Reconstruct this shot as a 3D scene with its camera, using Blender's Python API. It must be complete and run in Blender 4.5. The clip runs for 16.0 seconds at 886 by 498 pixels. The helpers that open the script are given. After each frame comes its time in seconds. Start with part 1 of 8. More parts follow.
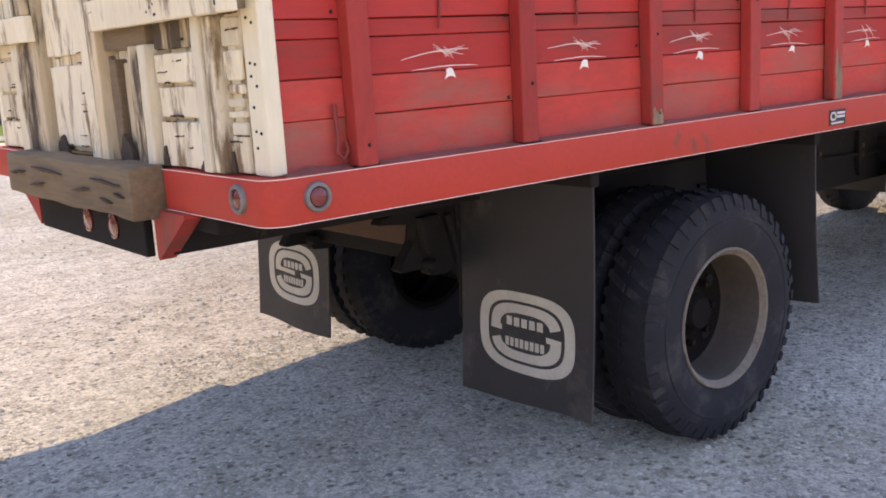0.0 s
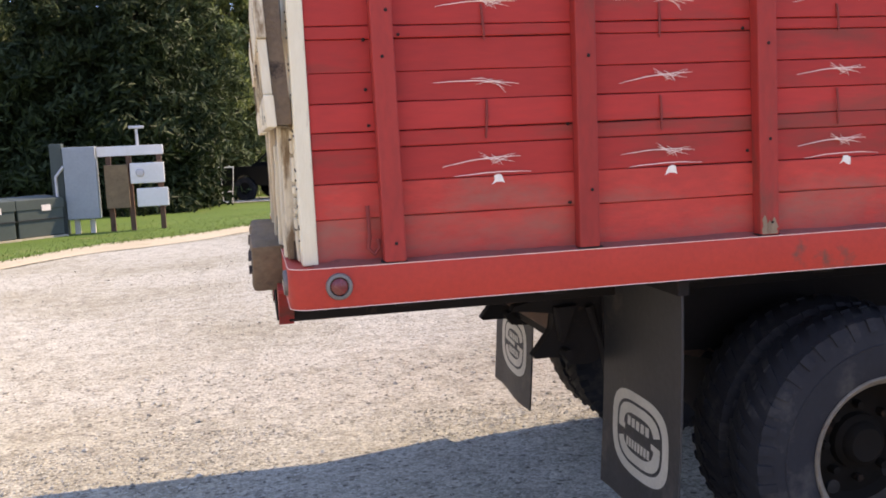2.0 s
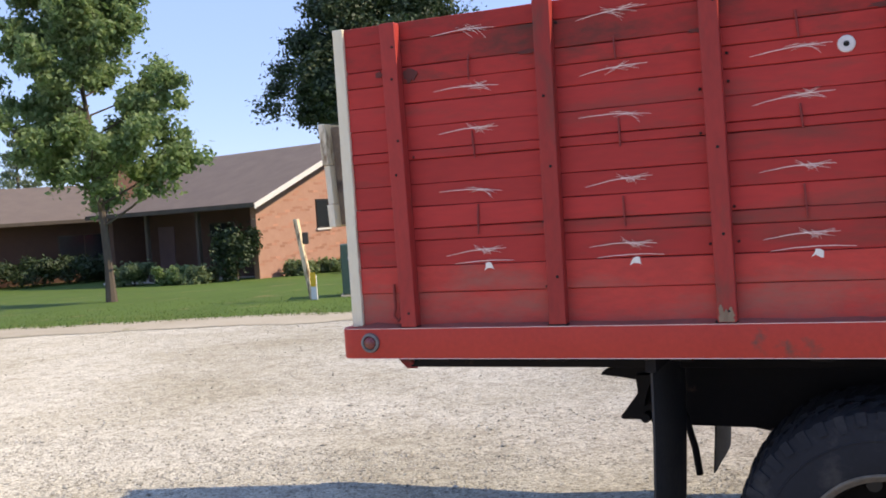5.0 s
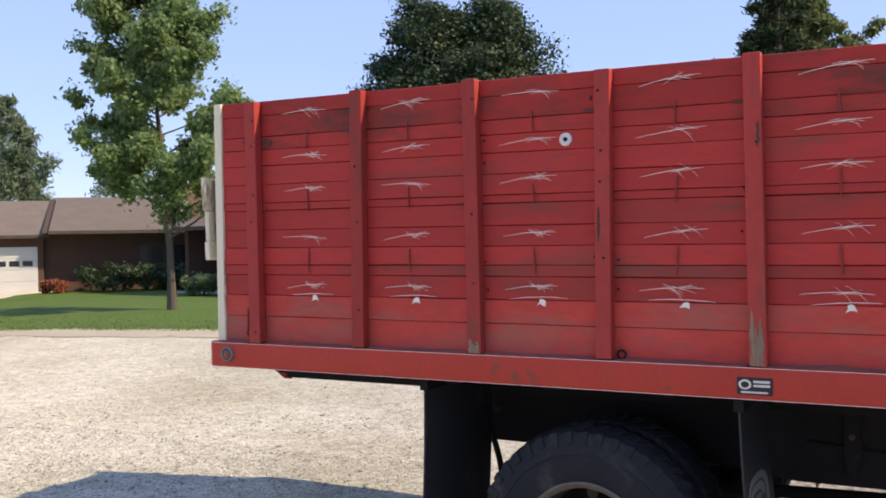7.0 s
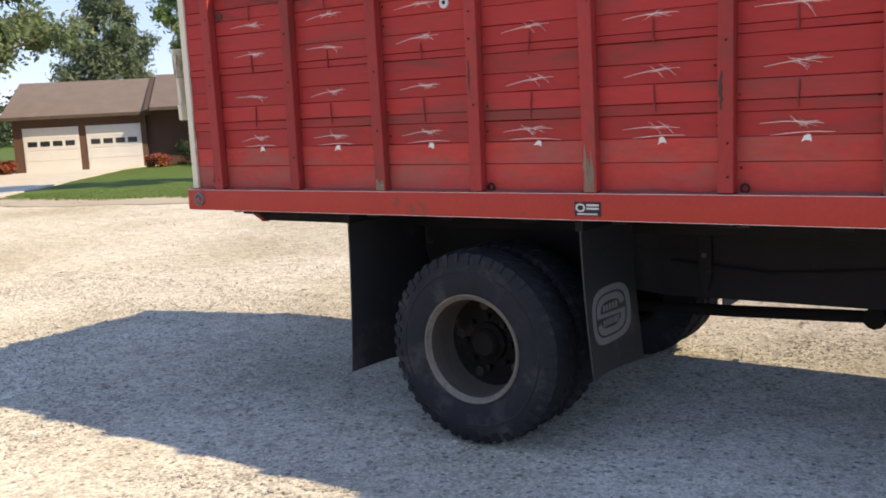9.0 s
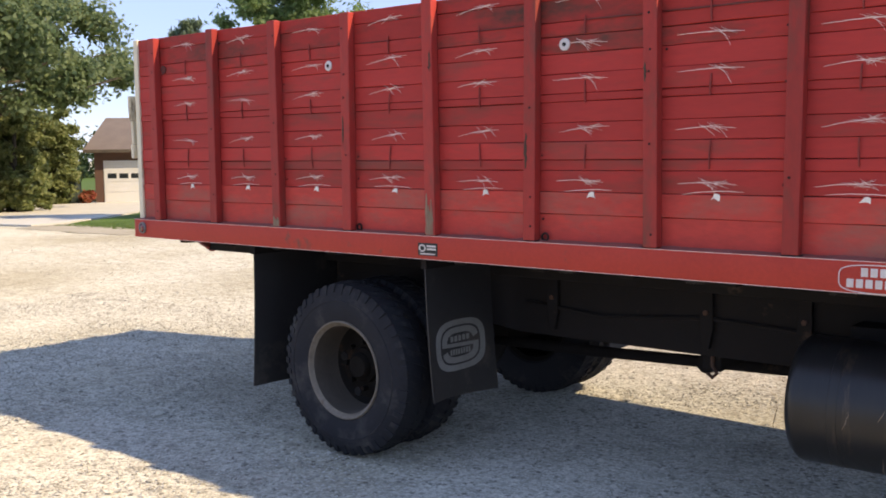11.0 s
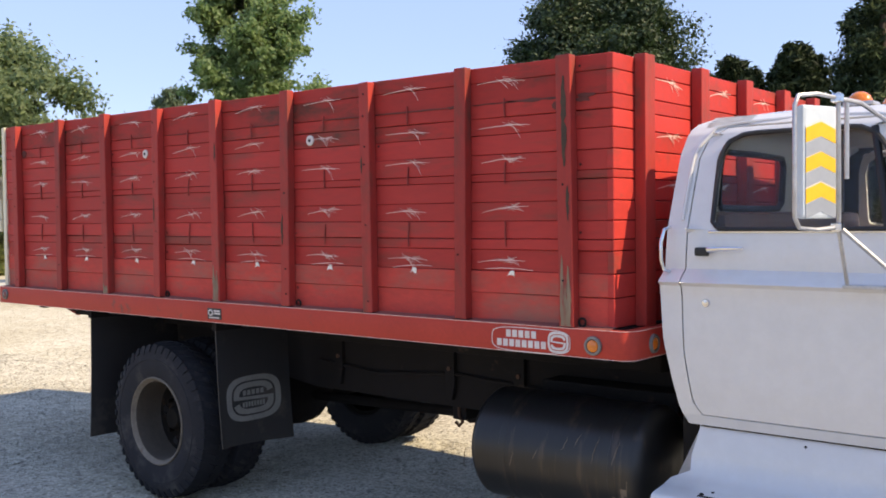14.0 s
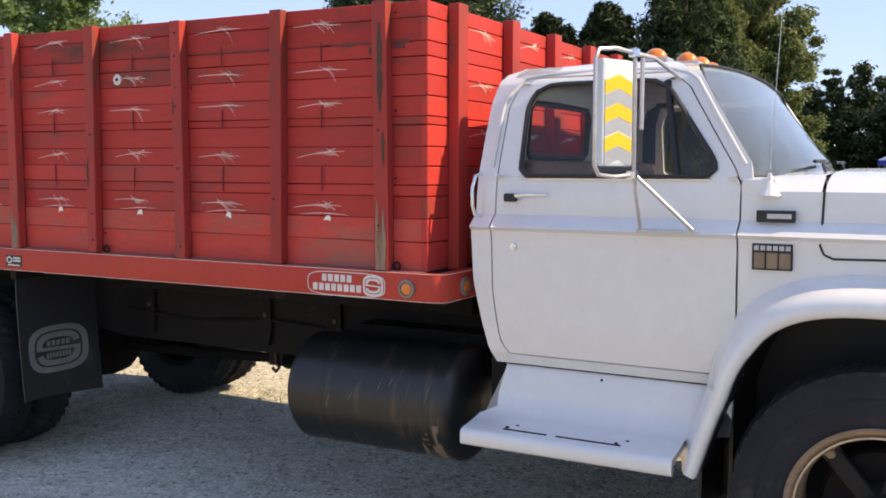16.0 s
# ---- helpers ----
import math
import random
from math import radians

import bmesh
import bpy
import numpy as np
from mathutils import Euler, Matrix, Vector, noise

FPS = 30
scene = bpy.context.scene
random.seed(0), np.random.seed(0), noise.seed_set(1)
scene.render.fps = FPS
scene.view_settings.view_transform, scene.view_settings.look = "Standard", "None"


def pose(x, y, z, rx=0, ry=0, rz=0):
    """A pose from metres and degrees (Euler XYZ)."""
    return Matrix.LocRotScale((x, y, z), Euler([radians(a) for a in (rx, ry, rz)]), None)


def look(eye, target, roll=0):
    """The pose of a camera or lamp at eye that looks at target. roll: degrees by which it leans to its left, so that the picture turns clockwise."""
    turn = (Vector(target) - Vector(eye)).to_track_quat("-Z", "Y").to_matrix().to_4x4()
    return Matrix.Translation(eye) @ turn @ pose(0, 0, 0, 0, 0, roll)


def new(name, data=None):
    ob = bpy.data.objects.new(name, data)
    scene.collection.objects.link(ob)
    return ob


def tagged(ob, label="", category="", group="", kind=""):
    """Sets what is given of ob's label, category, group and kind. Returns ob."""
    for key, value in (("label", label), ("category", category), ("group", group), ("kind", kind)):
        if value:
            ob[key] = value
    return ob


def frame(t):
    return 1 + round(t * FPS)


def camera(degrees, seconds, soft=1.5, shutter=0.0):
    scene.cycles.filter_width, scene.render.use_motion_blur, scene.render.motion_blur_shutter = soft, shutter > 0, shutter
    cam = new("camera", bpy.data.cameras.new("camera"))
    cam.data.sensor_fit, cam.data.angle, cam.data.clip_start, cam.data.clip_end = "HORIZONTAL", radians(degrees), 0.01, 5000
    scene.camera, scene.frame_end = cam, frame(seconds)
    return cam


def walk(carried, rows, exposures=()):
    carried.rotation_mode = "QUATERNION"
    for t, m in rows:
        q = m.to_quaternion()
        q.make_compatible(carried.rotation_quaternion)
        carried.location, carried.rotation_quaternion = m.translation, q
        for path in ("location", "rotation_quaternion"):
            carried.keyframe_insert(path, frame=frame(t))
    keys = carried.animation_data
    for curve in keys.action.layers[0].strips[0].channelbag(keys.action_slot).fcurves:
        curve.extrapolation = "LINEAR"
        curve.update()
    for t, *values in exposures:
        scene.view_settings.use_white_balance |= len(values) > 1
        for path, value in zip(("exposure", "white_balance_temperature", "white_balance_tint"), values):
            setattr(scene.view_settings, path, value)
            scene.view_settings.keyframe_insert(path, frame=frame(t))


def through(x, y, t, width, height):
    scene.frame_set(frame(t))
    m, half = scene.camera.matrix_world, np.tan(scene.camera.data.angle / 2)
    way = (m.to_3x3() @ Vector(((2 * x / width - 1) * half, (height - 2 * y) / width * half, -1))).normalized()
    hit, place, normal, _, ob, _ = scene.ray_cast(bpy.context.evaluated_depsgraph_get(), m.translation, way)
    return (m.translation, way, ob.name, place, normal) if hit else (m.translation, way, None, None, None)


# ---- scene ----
cam = camera(49.6, 16.0, soft=1.8)
METRES, EYE, TILT, LEAN, TURN = 9.0, 1.575, 0.0, 0.0, -38.6
ROWS = [
    (0.0, 0.0, 0.0, 0.0, -0.67, -11.36, 3.35),
    (0.5, 0.041, -0.0107, 0.0023, 8.68, -9.8, 3.15),
    (1.0, 0.0716, -0.0051, 0.003, 15.15, -8.5, 2.33),
    (1.5, 0.1017, 0.0083, 0.0056, 20.72, -7.85, 1.92),
    (2.0, 0.1375, 0.0133, 0.0096, 27.2, -6.67, 2.73),
    (2.5, 0.1636, 0.0204, 0.0116, 32.76, -5.22, 2.5),
    (3.0, 0.1867, 0.0429, 0.013, 38.76, -4.13, 2.5),
    (3.5, 0.2266, 0.0662, 0.0139, 46.48, -3.43, 3.66),
    (4.0, 0.2712, 0.08, 0.0159, 53.04, -3.4, 4.49),
    (6.5, 0.467, 0.1526, 0.0244, 67.02, -1.05, 1.41),
    (7.0, 0.5022, 0.1752, 0.0256, 67.2, -0.68, 1.03),
    (7.5, 0.5358, 0.1891, 0.0227, 68.38, -2.83, 1.47),
    (8.0, 0.5648, 0.2066, 0.02, 70.38, -5.22, 1.72),
    (8.5, 0.5924, 0.2314, 0.0185, 72.3, -7.16, 2.62),
    (9.0, 0.6176, 0.2475, 0.0147, 73.51, -8.39, 2.92),
    (9.5, 0.6465, 0.2676, 0.0149, 75.1, -8.32, 2.42),
    (10.0, 0.6717, 0.2973, 0.0128, 75.86, -7.45, 1.63),
    (12.5, 0.7792, 0.4138, 0.0161, 82.6, -2.19, 0.05),
    (13.0, 0.8008, 0.4396, 0.0179, 82.29, -1.01, 0.15),
    (13.5, 0.8151, 0.464, 0.0197, 80.77, -1.3, 0.25),
    (14.0, 0.8237, 0.467, 0.0203, 78.33, -1.69, 0.66),
    (14.5, 0.8288, 0.4667, 0.0198, 75.37, -2.07, 0.65),
    (15.0, 0.8299, 0.4666, 0.0193, 72.61, -2.48, 0.28),
    (15.5, 0.8302, 0.4684, 0.0187, 70.11, -2.89, 0.24),
    (16.0, 0.8297, 0.4676, 0.0175, 67.67, -4.66, -0.12),
]
walk(cam, [(t, pose(0, 0, EYE, TILT, LEAN, TURN) @ pose(METRES * x, METRES * y, METRES * z, 90 + pitch, roll, yaw)) for t, x, y, z, yaw, pitch, roll in ROWS],
     [(0.0, 1.84, 11100, 22), (0.5, 1.92, 10700, 19), (1.0, 1.76, 10600, 19.5), (2.5, 1.62, 9700, 20), (3.3, 1.46, 9000, 19), (4.0, 1.24, 8700, 15), (7.0, 1.15, 9200, 15), (9.0, 1.24, 10000, 15), (10.5, 1.26, 10000, 15), (12.0, 1.23, 9500, 15), (13.0, 1.22, 9700, 15), (14.0, 1.23, 9900, 13), (16.0, 1.31, 10600, 12.5)])

# ---------------------------------------------------------------- world, sun, exposure
SUN = Vector((1.08, 0.305, 1.0)).normalized()
world = bpy.data.worlds.new("world")
scene.world = world
world.use_nodes = True
sky = world.node_tree.nodes.new("ShaderNodeTexSky")
sky.sky_type = "NISHITA"
sky.sun_disc = False
sky.sun_elevation = math.asin(SUN.z)
sky.sun_rotation = math.atan2(SUN.x, SUN.y)
sky.altitude = 1500.0
sky.air_density, sky.dust_density, sky.ozone_density = 1.0, 0.0, 3.0
back = world.node_tree.nodes["Background"]
back.inputs["Strength"].default_value = 0.158
# thin summer haze evens the clear sky out
haze = world.node_tree.nodes.new("ShaderNodeMix")
haze.data_type = "RGBA"
haze.inputs[0].default_value = 0.8
haze.inputs[7].default_value = (0.90, 1.66, 3.95, 1)
world.node_tree.links.new(sky.outputs[0], haze.inputs[6])
world.node_tree.links.new(haze.outputs[2], back.inputs[0])

sun_data = bpy.data.lights.new("sun", "SUN")
sun_data.energy, sun_data.angle, sun_data.color = 2.4, radians(0.6), (1.0, 0.97, 0.90)
sun = new("sun", sun_data)
sun.matrix_basis = look(SUN * 60, (0, 0, 0))


# ---------------------------------------------------------------- materials
def node(tree, kind, **values):
    n = tree.nodes.new(kind)
    for key, value in values.items():
        n.inputs[key].default_value = value
    return n


def surface(name, base, dark=None, rough=0.6, metal=0.0, big=1.2, fine=30.0, amount=0.55, bump=0.15, stretch=(1, 1, 1),
            stain=None, stain_at=0.62, stain_scale=2.5, spec=0.5, coat=0.0, random_tint=0.0, stain_soft=0.09, rough_var=0.15):
    """A painted or raw surface: two scales of tone, stains with their own outline, fine relief."""
    m = bpy.data.materials.new(name)
    m.use_nodes = True
    t = m.node_tree
    link = t.links.new
    p = t.nodes["Principled BSDF"]
    p.inputs["Roughness"].default_value = rough
    p.inputs["Metallic"].default_value = metal
    p.inputs["Specular IOR Level"].default_value = spec
    p.inputs["Coat Weight"].default_value = coat
    dark = dark or tuple(c * 0.7 for c in base)
    where = node(t, "ShaderNodeTexCoord")
    scale = node(t, "ShaderNodeMapping")
    scale.inputs["Scale"].default_value = stretch
    link(where.outputs["Object"], scale.inputs[0])
    info = node(t, "ShaderNodeObjectInfo")
    shift = node(t, "ShaderNodeVectorMath")
    shift.operation = "MULTIPLY_ADD"
    comb = node(t, "ShaderNodeCombineXYZ")
    for k in range(3):
        link(info.outputs["Random"], comb.inputs[k])
    shift.inputs[1].default_value = (17.0, 31.0, 23.0)
    link(comb.outputs[0], shift.inputs[0])
    link(scale.outputs[0], shift.inputs[2])
    n1 = node(t, "ShaderNodeTexNoise", Scale=big, Detail=5.0, Roughness=0.6)
    n2 = node(t, "ShaderNodeTexNoise", Scale=fine, Detail=4.0, Roughness=0.65)
    for n in (n1, n2):
        link(shift.outputs[0], n.inputs["Vector"])
    both = node(t, "ShaderNodeMath")
    both.operation = "ADD"
    link(n1.outputs[0], both.inputs[0])
    link(n2.outputs[0], both.inputs[1])
    ramp = node(t, "ShaderNodeMapRange")
    ramp.inputs[1].default_value, ramp.inputs[2].default_value = 1.0 - 0.5 * amount, 1.0 + 0.5 * amount
    link(both.outputs[0], ramp.inputs[0])
    mix = node(t, "ShaderNodeMix")
    mix.data_type = "RGBA"
    mix.inputs[6].default_value, mix.inputs[7].default_value = (*dark, 1), (*base, 1)
    link(ramp.outputs[0], mix.inputs[0])
    colour = mix.outputs[2]
    if stain:
        n3 = node(t, "ShaderNodeTexNoise", Scale=stain_scale, Detail=7.0, Roughness=0.7)
        link(shift.outputs[0], n3.inputs["Vector"])
        edge = node(t, "ShaderNodeMapRange")
        edge.inputs[1].default_value, edge.inputs[2].default_value = stain_at, stain_at + stain_soft
        link(n3.outputs[0], edge.inputs[0])
        mix2 = node(t, "ShaderNodeMix")
        mix2.data_type = "RGBA"
        mix2.inputs[7].default_value = (*stain, 1)
        link(edge.outputs[0], mix2.inputs[0])
        link(colour, mix2.inputs[6])
        colour = mix2.outputs[2]
    if random_tint:
        hsv = node(t, "ShaderNodeHueSaturation")
        val = node(t, "ShaderNodeMapRange")
        val.inputs[3].default_value, val.inputs[4].default_value = 1 - random_tint, 1 + random_tint
        link(info.outputs["Random"], val.inputs[0])
        link(val.outputs[0], hsv.inputs["Value"])
        link(colour, hsv.inputs["Color"])
        colour = hsv.outputs[0]
    link(colour, p.inputs["Base Color"])
    rr = node(t, "ShaderNodeMapRange")
    rr.inputs[3].default_value, rr.inputs[4].default_value = max(0.03, rough - rough_var), min(1.0, rough + rough_var)
    link(n2.outputs[0], rr.inputs[0])
    link(rr.outputs[0], p.inputs["Roughness"])
    if bump:
        b = node(t, "ShaderNodeBump", Strength=bump, Distance=0.01)
        link(n2.outputs[0], b.inputs["Height"])
        link(b.outputs[0], p.inputs["Normal"])
    return m


def glass(name, tint=(0.9, 0.95, 0.95), rough=0.02):
    m = bpy.data.materials.new(name)
    m.use_nodes = True
    p = m.node_tree.nodes["Principled BSDF"]
    p.inputs["Base Color"].default_value = (*tint, 1)
    p.inputs["Transmission Weight"].default_value = 1.0
    p.inputs["Roughness"].default_value = rough
    p.inputs["IOR"].default_value = 1.33
    return m


def leaf_material(name, base, light, through=0.35):
    m = bpy.data.materials.new(name)
    m.use_nodes = True
    t = m.node_tree
    p = t.nodes["Principled BSDF"]
    p.inputs["Roughness"].default_value = 0.55
    geo = node(t, "ShaderNodeNewGeometry")
    mix = node(t, "ShaderNodeMix")
    mix.data_type = "RGBA"
    mix.inputs[6].default_value, mix.inputs[7].default_value = (*base, 1), (*light, 1)
    t.links.new(geo.outputs["Random Per Island"], mix.inputs[0])
    t.links.new(mix.outputs[2], p.inputs["Base Color"])
    tr = node(t, "ShaderNodeBsdfTranslucent")
    t.links.new(mix.outputs[2], tr.inputs[0])
    add = node(t, "ShaderNodeMixShader")
    add.inputs[0].default_value = through
    t.links.new(p.outputs[0], add.inputs[1])
    t.links.new(tr.outputs[0], add.inputs[2])
    t.links.new(add.outputs[0], t.nodes["Material Output"].inputs[0])
    return m


def gravel_material():
    m = bpy.data.materials.new("limestone_gravel")
    m.use_nodes = True
    t = m.node_tree
    link = t.links.new
    p = t.nodes["Principled BSDF"]
    p.inputs["Roughness"].default_value = 0.95
    p.inputs["Diffuse Roughness"].default_value = 1.0
    p.inputs["Specular IOR Level"].default_value = 0.15
    where = node(t, "ShaderNodeTexCoord")
    v = node(t, "ShaderNodeTexVoronoi", Scale=42.0)
    v2 = node(t, "ShaderNodeTexVoronoi", Scale=95.0)
    big = node(t, "ShaderNodeTexNoise", Scale=0.35, Detail=5.0)
    mid = node(t, "ShaderNodeTexNoise", Scale=5.0, Detail=5.0, Roughness=0.65)
    for n in (v, v2, big, mid):
        link(where.outputs["Object"], n.inputs["Vector"])
    sep = node(t, "ShaderNodeSeparateColor")
    link(v.outputs["Color"], sep.inputs[0])
    sep2 = node(t, "ShaderNodeSeparateColor")
    link(v2.outputs["Color"], sep2.inputs[0])
    stone = node(t, "ShaderNodeMix")
    stone.data_type = "RGBA"
    stone.inputs[6].default_value, stone.inputs[7].default_value = (0.29, 0.275, 0.23, 1), (0.73, 0.695, 0.59, 1)
    avg = node(t, "ShaderNodeMath")
    avg.operation = "MULTIPLY_ADD"
    avg.inputs[1].default_value = 0.5
    half = node(t, "ShaderNodeMath")
    half.operation = "MULTIPLY"
    half.inputs[1].default_value = 0.5
    link(sep2.outputs[0], half.inputs[0])
    link(sep.outputs[0], avg.inputs[0])
    link(half.outputs[0], avg.inputs[2])
    link(avg.outputs[0], stone.inputs[0])
    patch = node(t, "ShaderNodeMix")
    patch.data_type = "RGBA"
    patch.blend_type = "MULTIPLY"
    patch.inputs[7].default_value = (0.74, 0.71, 0.64, 1)
    pr = node(t, "ShaderNodeMapRange")
    pr.inputs[1].default_value, pr.inputs[2].default_value = 0.42, 0.66
    link(big.outputs[0], pr.inputs[0])
    link(pr.outputs[0], patch.inputs[0])
    link(stone.outputs[2], patch.inputs[6])
    patch2 = node(t, "ShaderNodeMix")
    patch2.data_type = "RGBA"
    patch2.blend_type = "MULTIPLY"
    patch2.inputs[7].default_value = (0.72, 0.70, 0.68, 1)
    pr2 = node(t, "ShaderNodeMapRange")
    pr2.inputs[1].default_value, pr2.inputs[2].default_value = 0.45, 0.7
    link(mid.outputs[0], pr2.inputs[0])
    link(pr2.outputs[0], patch2.inputs[0])
    link(patch.outputs[2], patch2.inputs[6])
    # a dark stone here and there
    v3 = node(t, "ShaderNodeTexVoronoi", Scale=26.0)
    link(where.outputs["Object"], v3.inputs["Vector"])
    sep3 = node(t, "ShaderNodeSeparateColor")
    link(v3.outputs["Color"], sep3.inputs[0])
    rare = node(t, "ShaderNodeMapRange")
    rare.inputs[1].default_value, rare.inputs[2].default_value = 0.70, 0.82
    link(sep3.outputs[1], rare.inputs[0])
    core = node(t, "ShaderNodeMapRange")
    core.inputs[1].default_value, core.inputs[2].default_value, core.inputs[3].default_value, core.inputs[4].default_value = 0.34, 0.44, 0.8, 0.0
    link(v3.outputs["Distance"], core.inputs[0])
    both = node(t, "ShaderNodeMath")
    both.operation = "MULTIPLY"
    link(rare.outputs[0], both.inputs[0])
    link(core.outputs[0], both.inputs[1])
    dark = node(t, "ShaderNodeMix")
    dark.data_type = "RGBA"
    dark.blend_type = "MULTIPLY"
    dark.inputs[7].default_value = (0.36, 0.35, 0.34, 1)
    link(both.outputs[0], dark.inputs[0])
    link(patch2.outputs[2], dark.inputs[6])
    link(dark.outputs[2], p.inputs["Base Color"])
    b = node(t, "ShaderNodeBump", Strength=0.48, Distance=0.016)
    b.invert = True
    link(v.outputs["Distance"], b.inputs["Height"])
    b2 = node(t, "ShaderNodeBump", Strength=0.5, Distance=0.03)
    link(mid.outputs[0], b2.inputs["Height"])
    link(b.outputs[0], b2.inputs["Normal"])
    link(b2.outputs[0], p.inputs["Normal"])
    return m


RED = surface("red_paint", (0.60, 0.052, 0.043), (0.43, 0.038, 0.032), rough=0.58, spec=0.22, big=1.1, fine=26, amount=0.8, bump=0.12,
              stretch=(0.35, 1, 1.6), stain=(0.235, 0.062, 0.045), stain_at=0.53, stain_scale=1.6, random_tint=0.12, stain_soft=0.16)
RED_WORN = surface("scuffed_red_paint", (0.68, 0.074, 0.056), (0.48, 0.055, 0.043), spec=0.2, rough=0.65, big=1.1, fine=30, amount=0.6, bump=0.2,
                   stretch=(0.5, 1, 1.3), stain=(0.27, 0.135, 0.10), stain_at=0.505, stain_scale=1.7, random_tint=0.06, stain_soft=0.22)
RED_TOP = surface("stained_red_paint", (0.54, 0.047, 0.038), (0.35, 0.033, 0.027), rough=0.62, spec=0.2, big=1.3, fine=28, amount=0.85, bump=0.15,
                  stretch=(0.45, 1, 1.4), stain=(0.12, 0.045, 0.032), stain_at=0.52, stain_scale=2.2, random_tint=0.13, stain_soft=0.14)
RED_POST = surface("red_painted_stake", (0.52, 0.052, 0.041), (0.30, 0.036, 0.029), spec=0.25, rough=0.6, big=2.0, fine=45, amount=0.9, bump=0.2,
                   stretch=(1, 1, 0.35), stain=(0.16, 0.062, 0.044), stain_at=0.52, stain_scale=3.4, random_tint=0.14, stain_soft=0.16)
RED_RAIL = surface("red_rail_paint", (0.58, 0.058, 0.037), (0.46, 0.044, 0.029), spec=0.25, rough=0.55, big=2.2, fine=50, amount=0.6, bump=0.05,
                   stain=(0.22, 0.07, 0.05), stain_at=0.62, stain_scale=5.0)
WHITE = surface("white_truck_paint", (0.715, 0.70, 0.685), (0.67, 0.655, 0.64), rough=0.22, big=0.8, fine=14, amount=0.4, bump=0.004,
                coat=0.5, rough_var=0.06, stain=(0.72, 0.70, 0.67), stain_at=0.68, stain_scale=2.5, stain_soft=0.2)
CREAM_WORN = surface("peeled_cream_paint", (0.80, 0.64, 0.42), (0.52, 0.37, 0.215), rough=0.85, big=3.0, fine=40, amount=0.9, bump=0.6,
                     stretch=(1, 1, 0.16), stain=(0.10, 0.068, 0.042), stain_at=0.49, stain_scale=7.0, random_tint=0.15, stain_soft=0.08)
CREAM = surface("weathered_cream_paint", (0.88, 0.78, 0.58), (0.68, 0.55, 0.36), rough=0.8, big=4.0, fine=50, amount=0.9, bump=0.5,
                stretch=(1, 1, 0.25), stain=(0.27, 0.175, 0.095), stain_at=0.53, stain_scale=7.0, random_tint=0.14, stain_soft=0.09)
CREAM_POST = surface("clean_cream_paint", (0.86, 0.77, 0.57), (0.76, 0.65, 0.44), rough=0.75, big=3.0, fine=50, amount=0.8, bump=0.35,
                     stretch=(1, 1, 0.22), stain=(0.42, 0.30, 0.17), stain_at=0.58, stain_scale=6.0, stain_soft=0.07)
WOOD = surface("grey_weathered_oak", (0.30, 0.215, 0.145), (0.15, 0.10, 0.07), rough=0.85, big=2.0, fine=22, amount=0.9, bump=0.6,
               stretch=(3, 0.35, 3), stain=(0.05, 0.035, 0.03), stain_at=0.6, stain_scale=3.0)
BARE = surface("bare_wood_patch", (0.33, 0.23, 0.15), (0.19, 0.12, 0.075), rough=0.85, big=4.0, fine=40, amount=0.9, bump=0.4, stretch=(1, 1, 0.3),
               stain=(0.3, 0.05, 0.04), stain_at=0.55, stain_scale=6)
RUBBER = surface("tyre_rubber", (0.030, 0.031, 0.035), (0.017, 0.017, 0.020), rough=0.85, spec=0.22, big=4, fine=60, amount=0.9, bump=0.15,
                 stain=(0.082, 0.075, 0.068), stain_at=0.53, stain_scale=4.0, stain_soft=0.22)
FLAP = surface("mud_flap_rubber", (0.036, 0.033, 0.032), (0.020, 0.019, 0.019), rough=0.65, big=3, fine=50, amount=0.9, bump=0.1,
               stain=(0.11, 0.088, 0.072), stain_at=0.55, stain_scale=2.6, stain_soft=0.2)
# oily rim inside; near black because the recess's shade is in the colour
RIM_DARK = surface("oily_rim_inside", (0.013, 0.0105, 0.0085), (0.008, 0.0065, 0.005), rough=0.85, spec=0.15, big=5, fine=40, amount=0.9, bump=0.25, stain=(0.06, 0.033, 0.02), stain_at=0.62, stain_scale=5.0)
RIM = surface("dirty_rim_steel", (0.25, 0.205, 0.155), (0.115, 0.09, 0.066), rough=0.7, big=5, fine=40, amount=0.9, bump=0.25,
              stain=(0.14, 0.06, 0.03), stain_at=0.6, stain_scale=7.0)
BARREL = surface("brown_rim_barrel", (0.10, 0.077, 0.057), (0.05, 0.038, 0.029), rough=0.75, big=5, fine=40, amount=0.9, bump=0.25)
RIM_TAN = surface("tan_rusty_rim", (0.36, 0.24, 0.15), (0.19, 0.11, 0.065), rough=0.65, big=5, fine=40, amount=0.9, bump=0.25, stain=(0.10, 0.055, 0.035), stain_at=0.6, stain_scale=6.0)
CHROME_WORN = surface("worn_bright_steel", (0.55, 0.50, 0.44), (0.36, 0.30, 0.24), rough=0.32, metal=0.8, big=6, fine=40, amount=0.9, bump=0.1)
HUB = surface("oily_hub_iron", (0.024, 0.020, 0.017), (0.012, 0.010, 0.009), rough=0.75, spec=0.25, big=6, fine=50, amount=0.9, bump=0.3)
CHASSIS = surface("chassis_black", (0.024, 0.0195, 0.0175), (0.012, 0.0105, 0.010), rough=0.85, spec=0.2, big=3, fine=40, amount=0.9, bump=0.2,
                  stain=(0.075, 0.05, 0.035), stain_at=0.62, stain_scale=5.0)
SCRAPE = surface("scraped_tank_dirt", (0.26, 0.20, 0.145), (0.14, 0.10, 0.07), rough=0.85, big=12, fine=70, amount=0.9, bump=0.1)
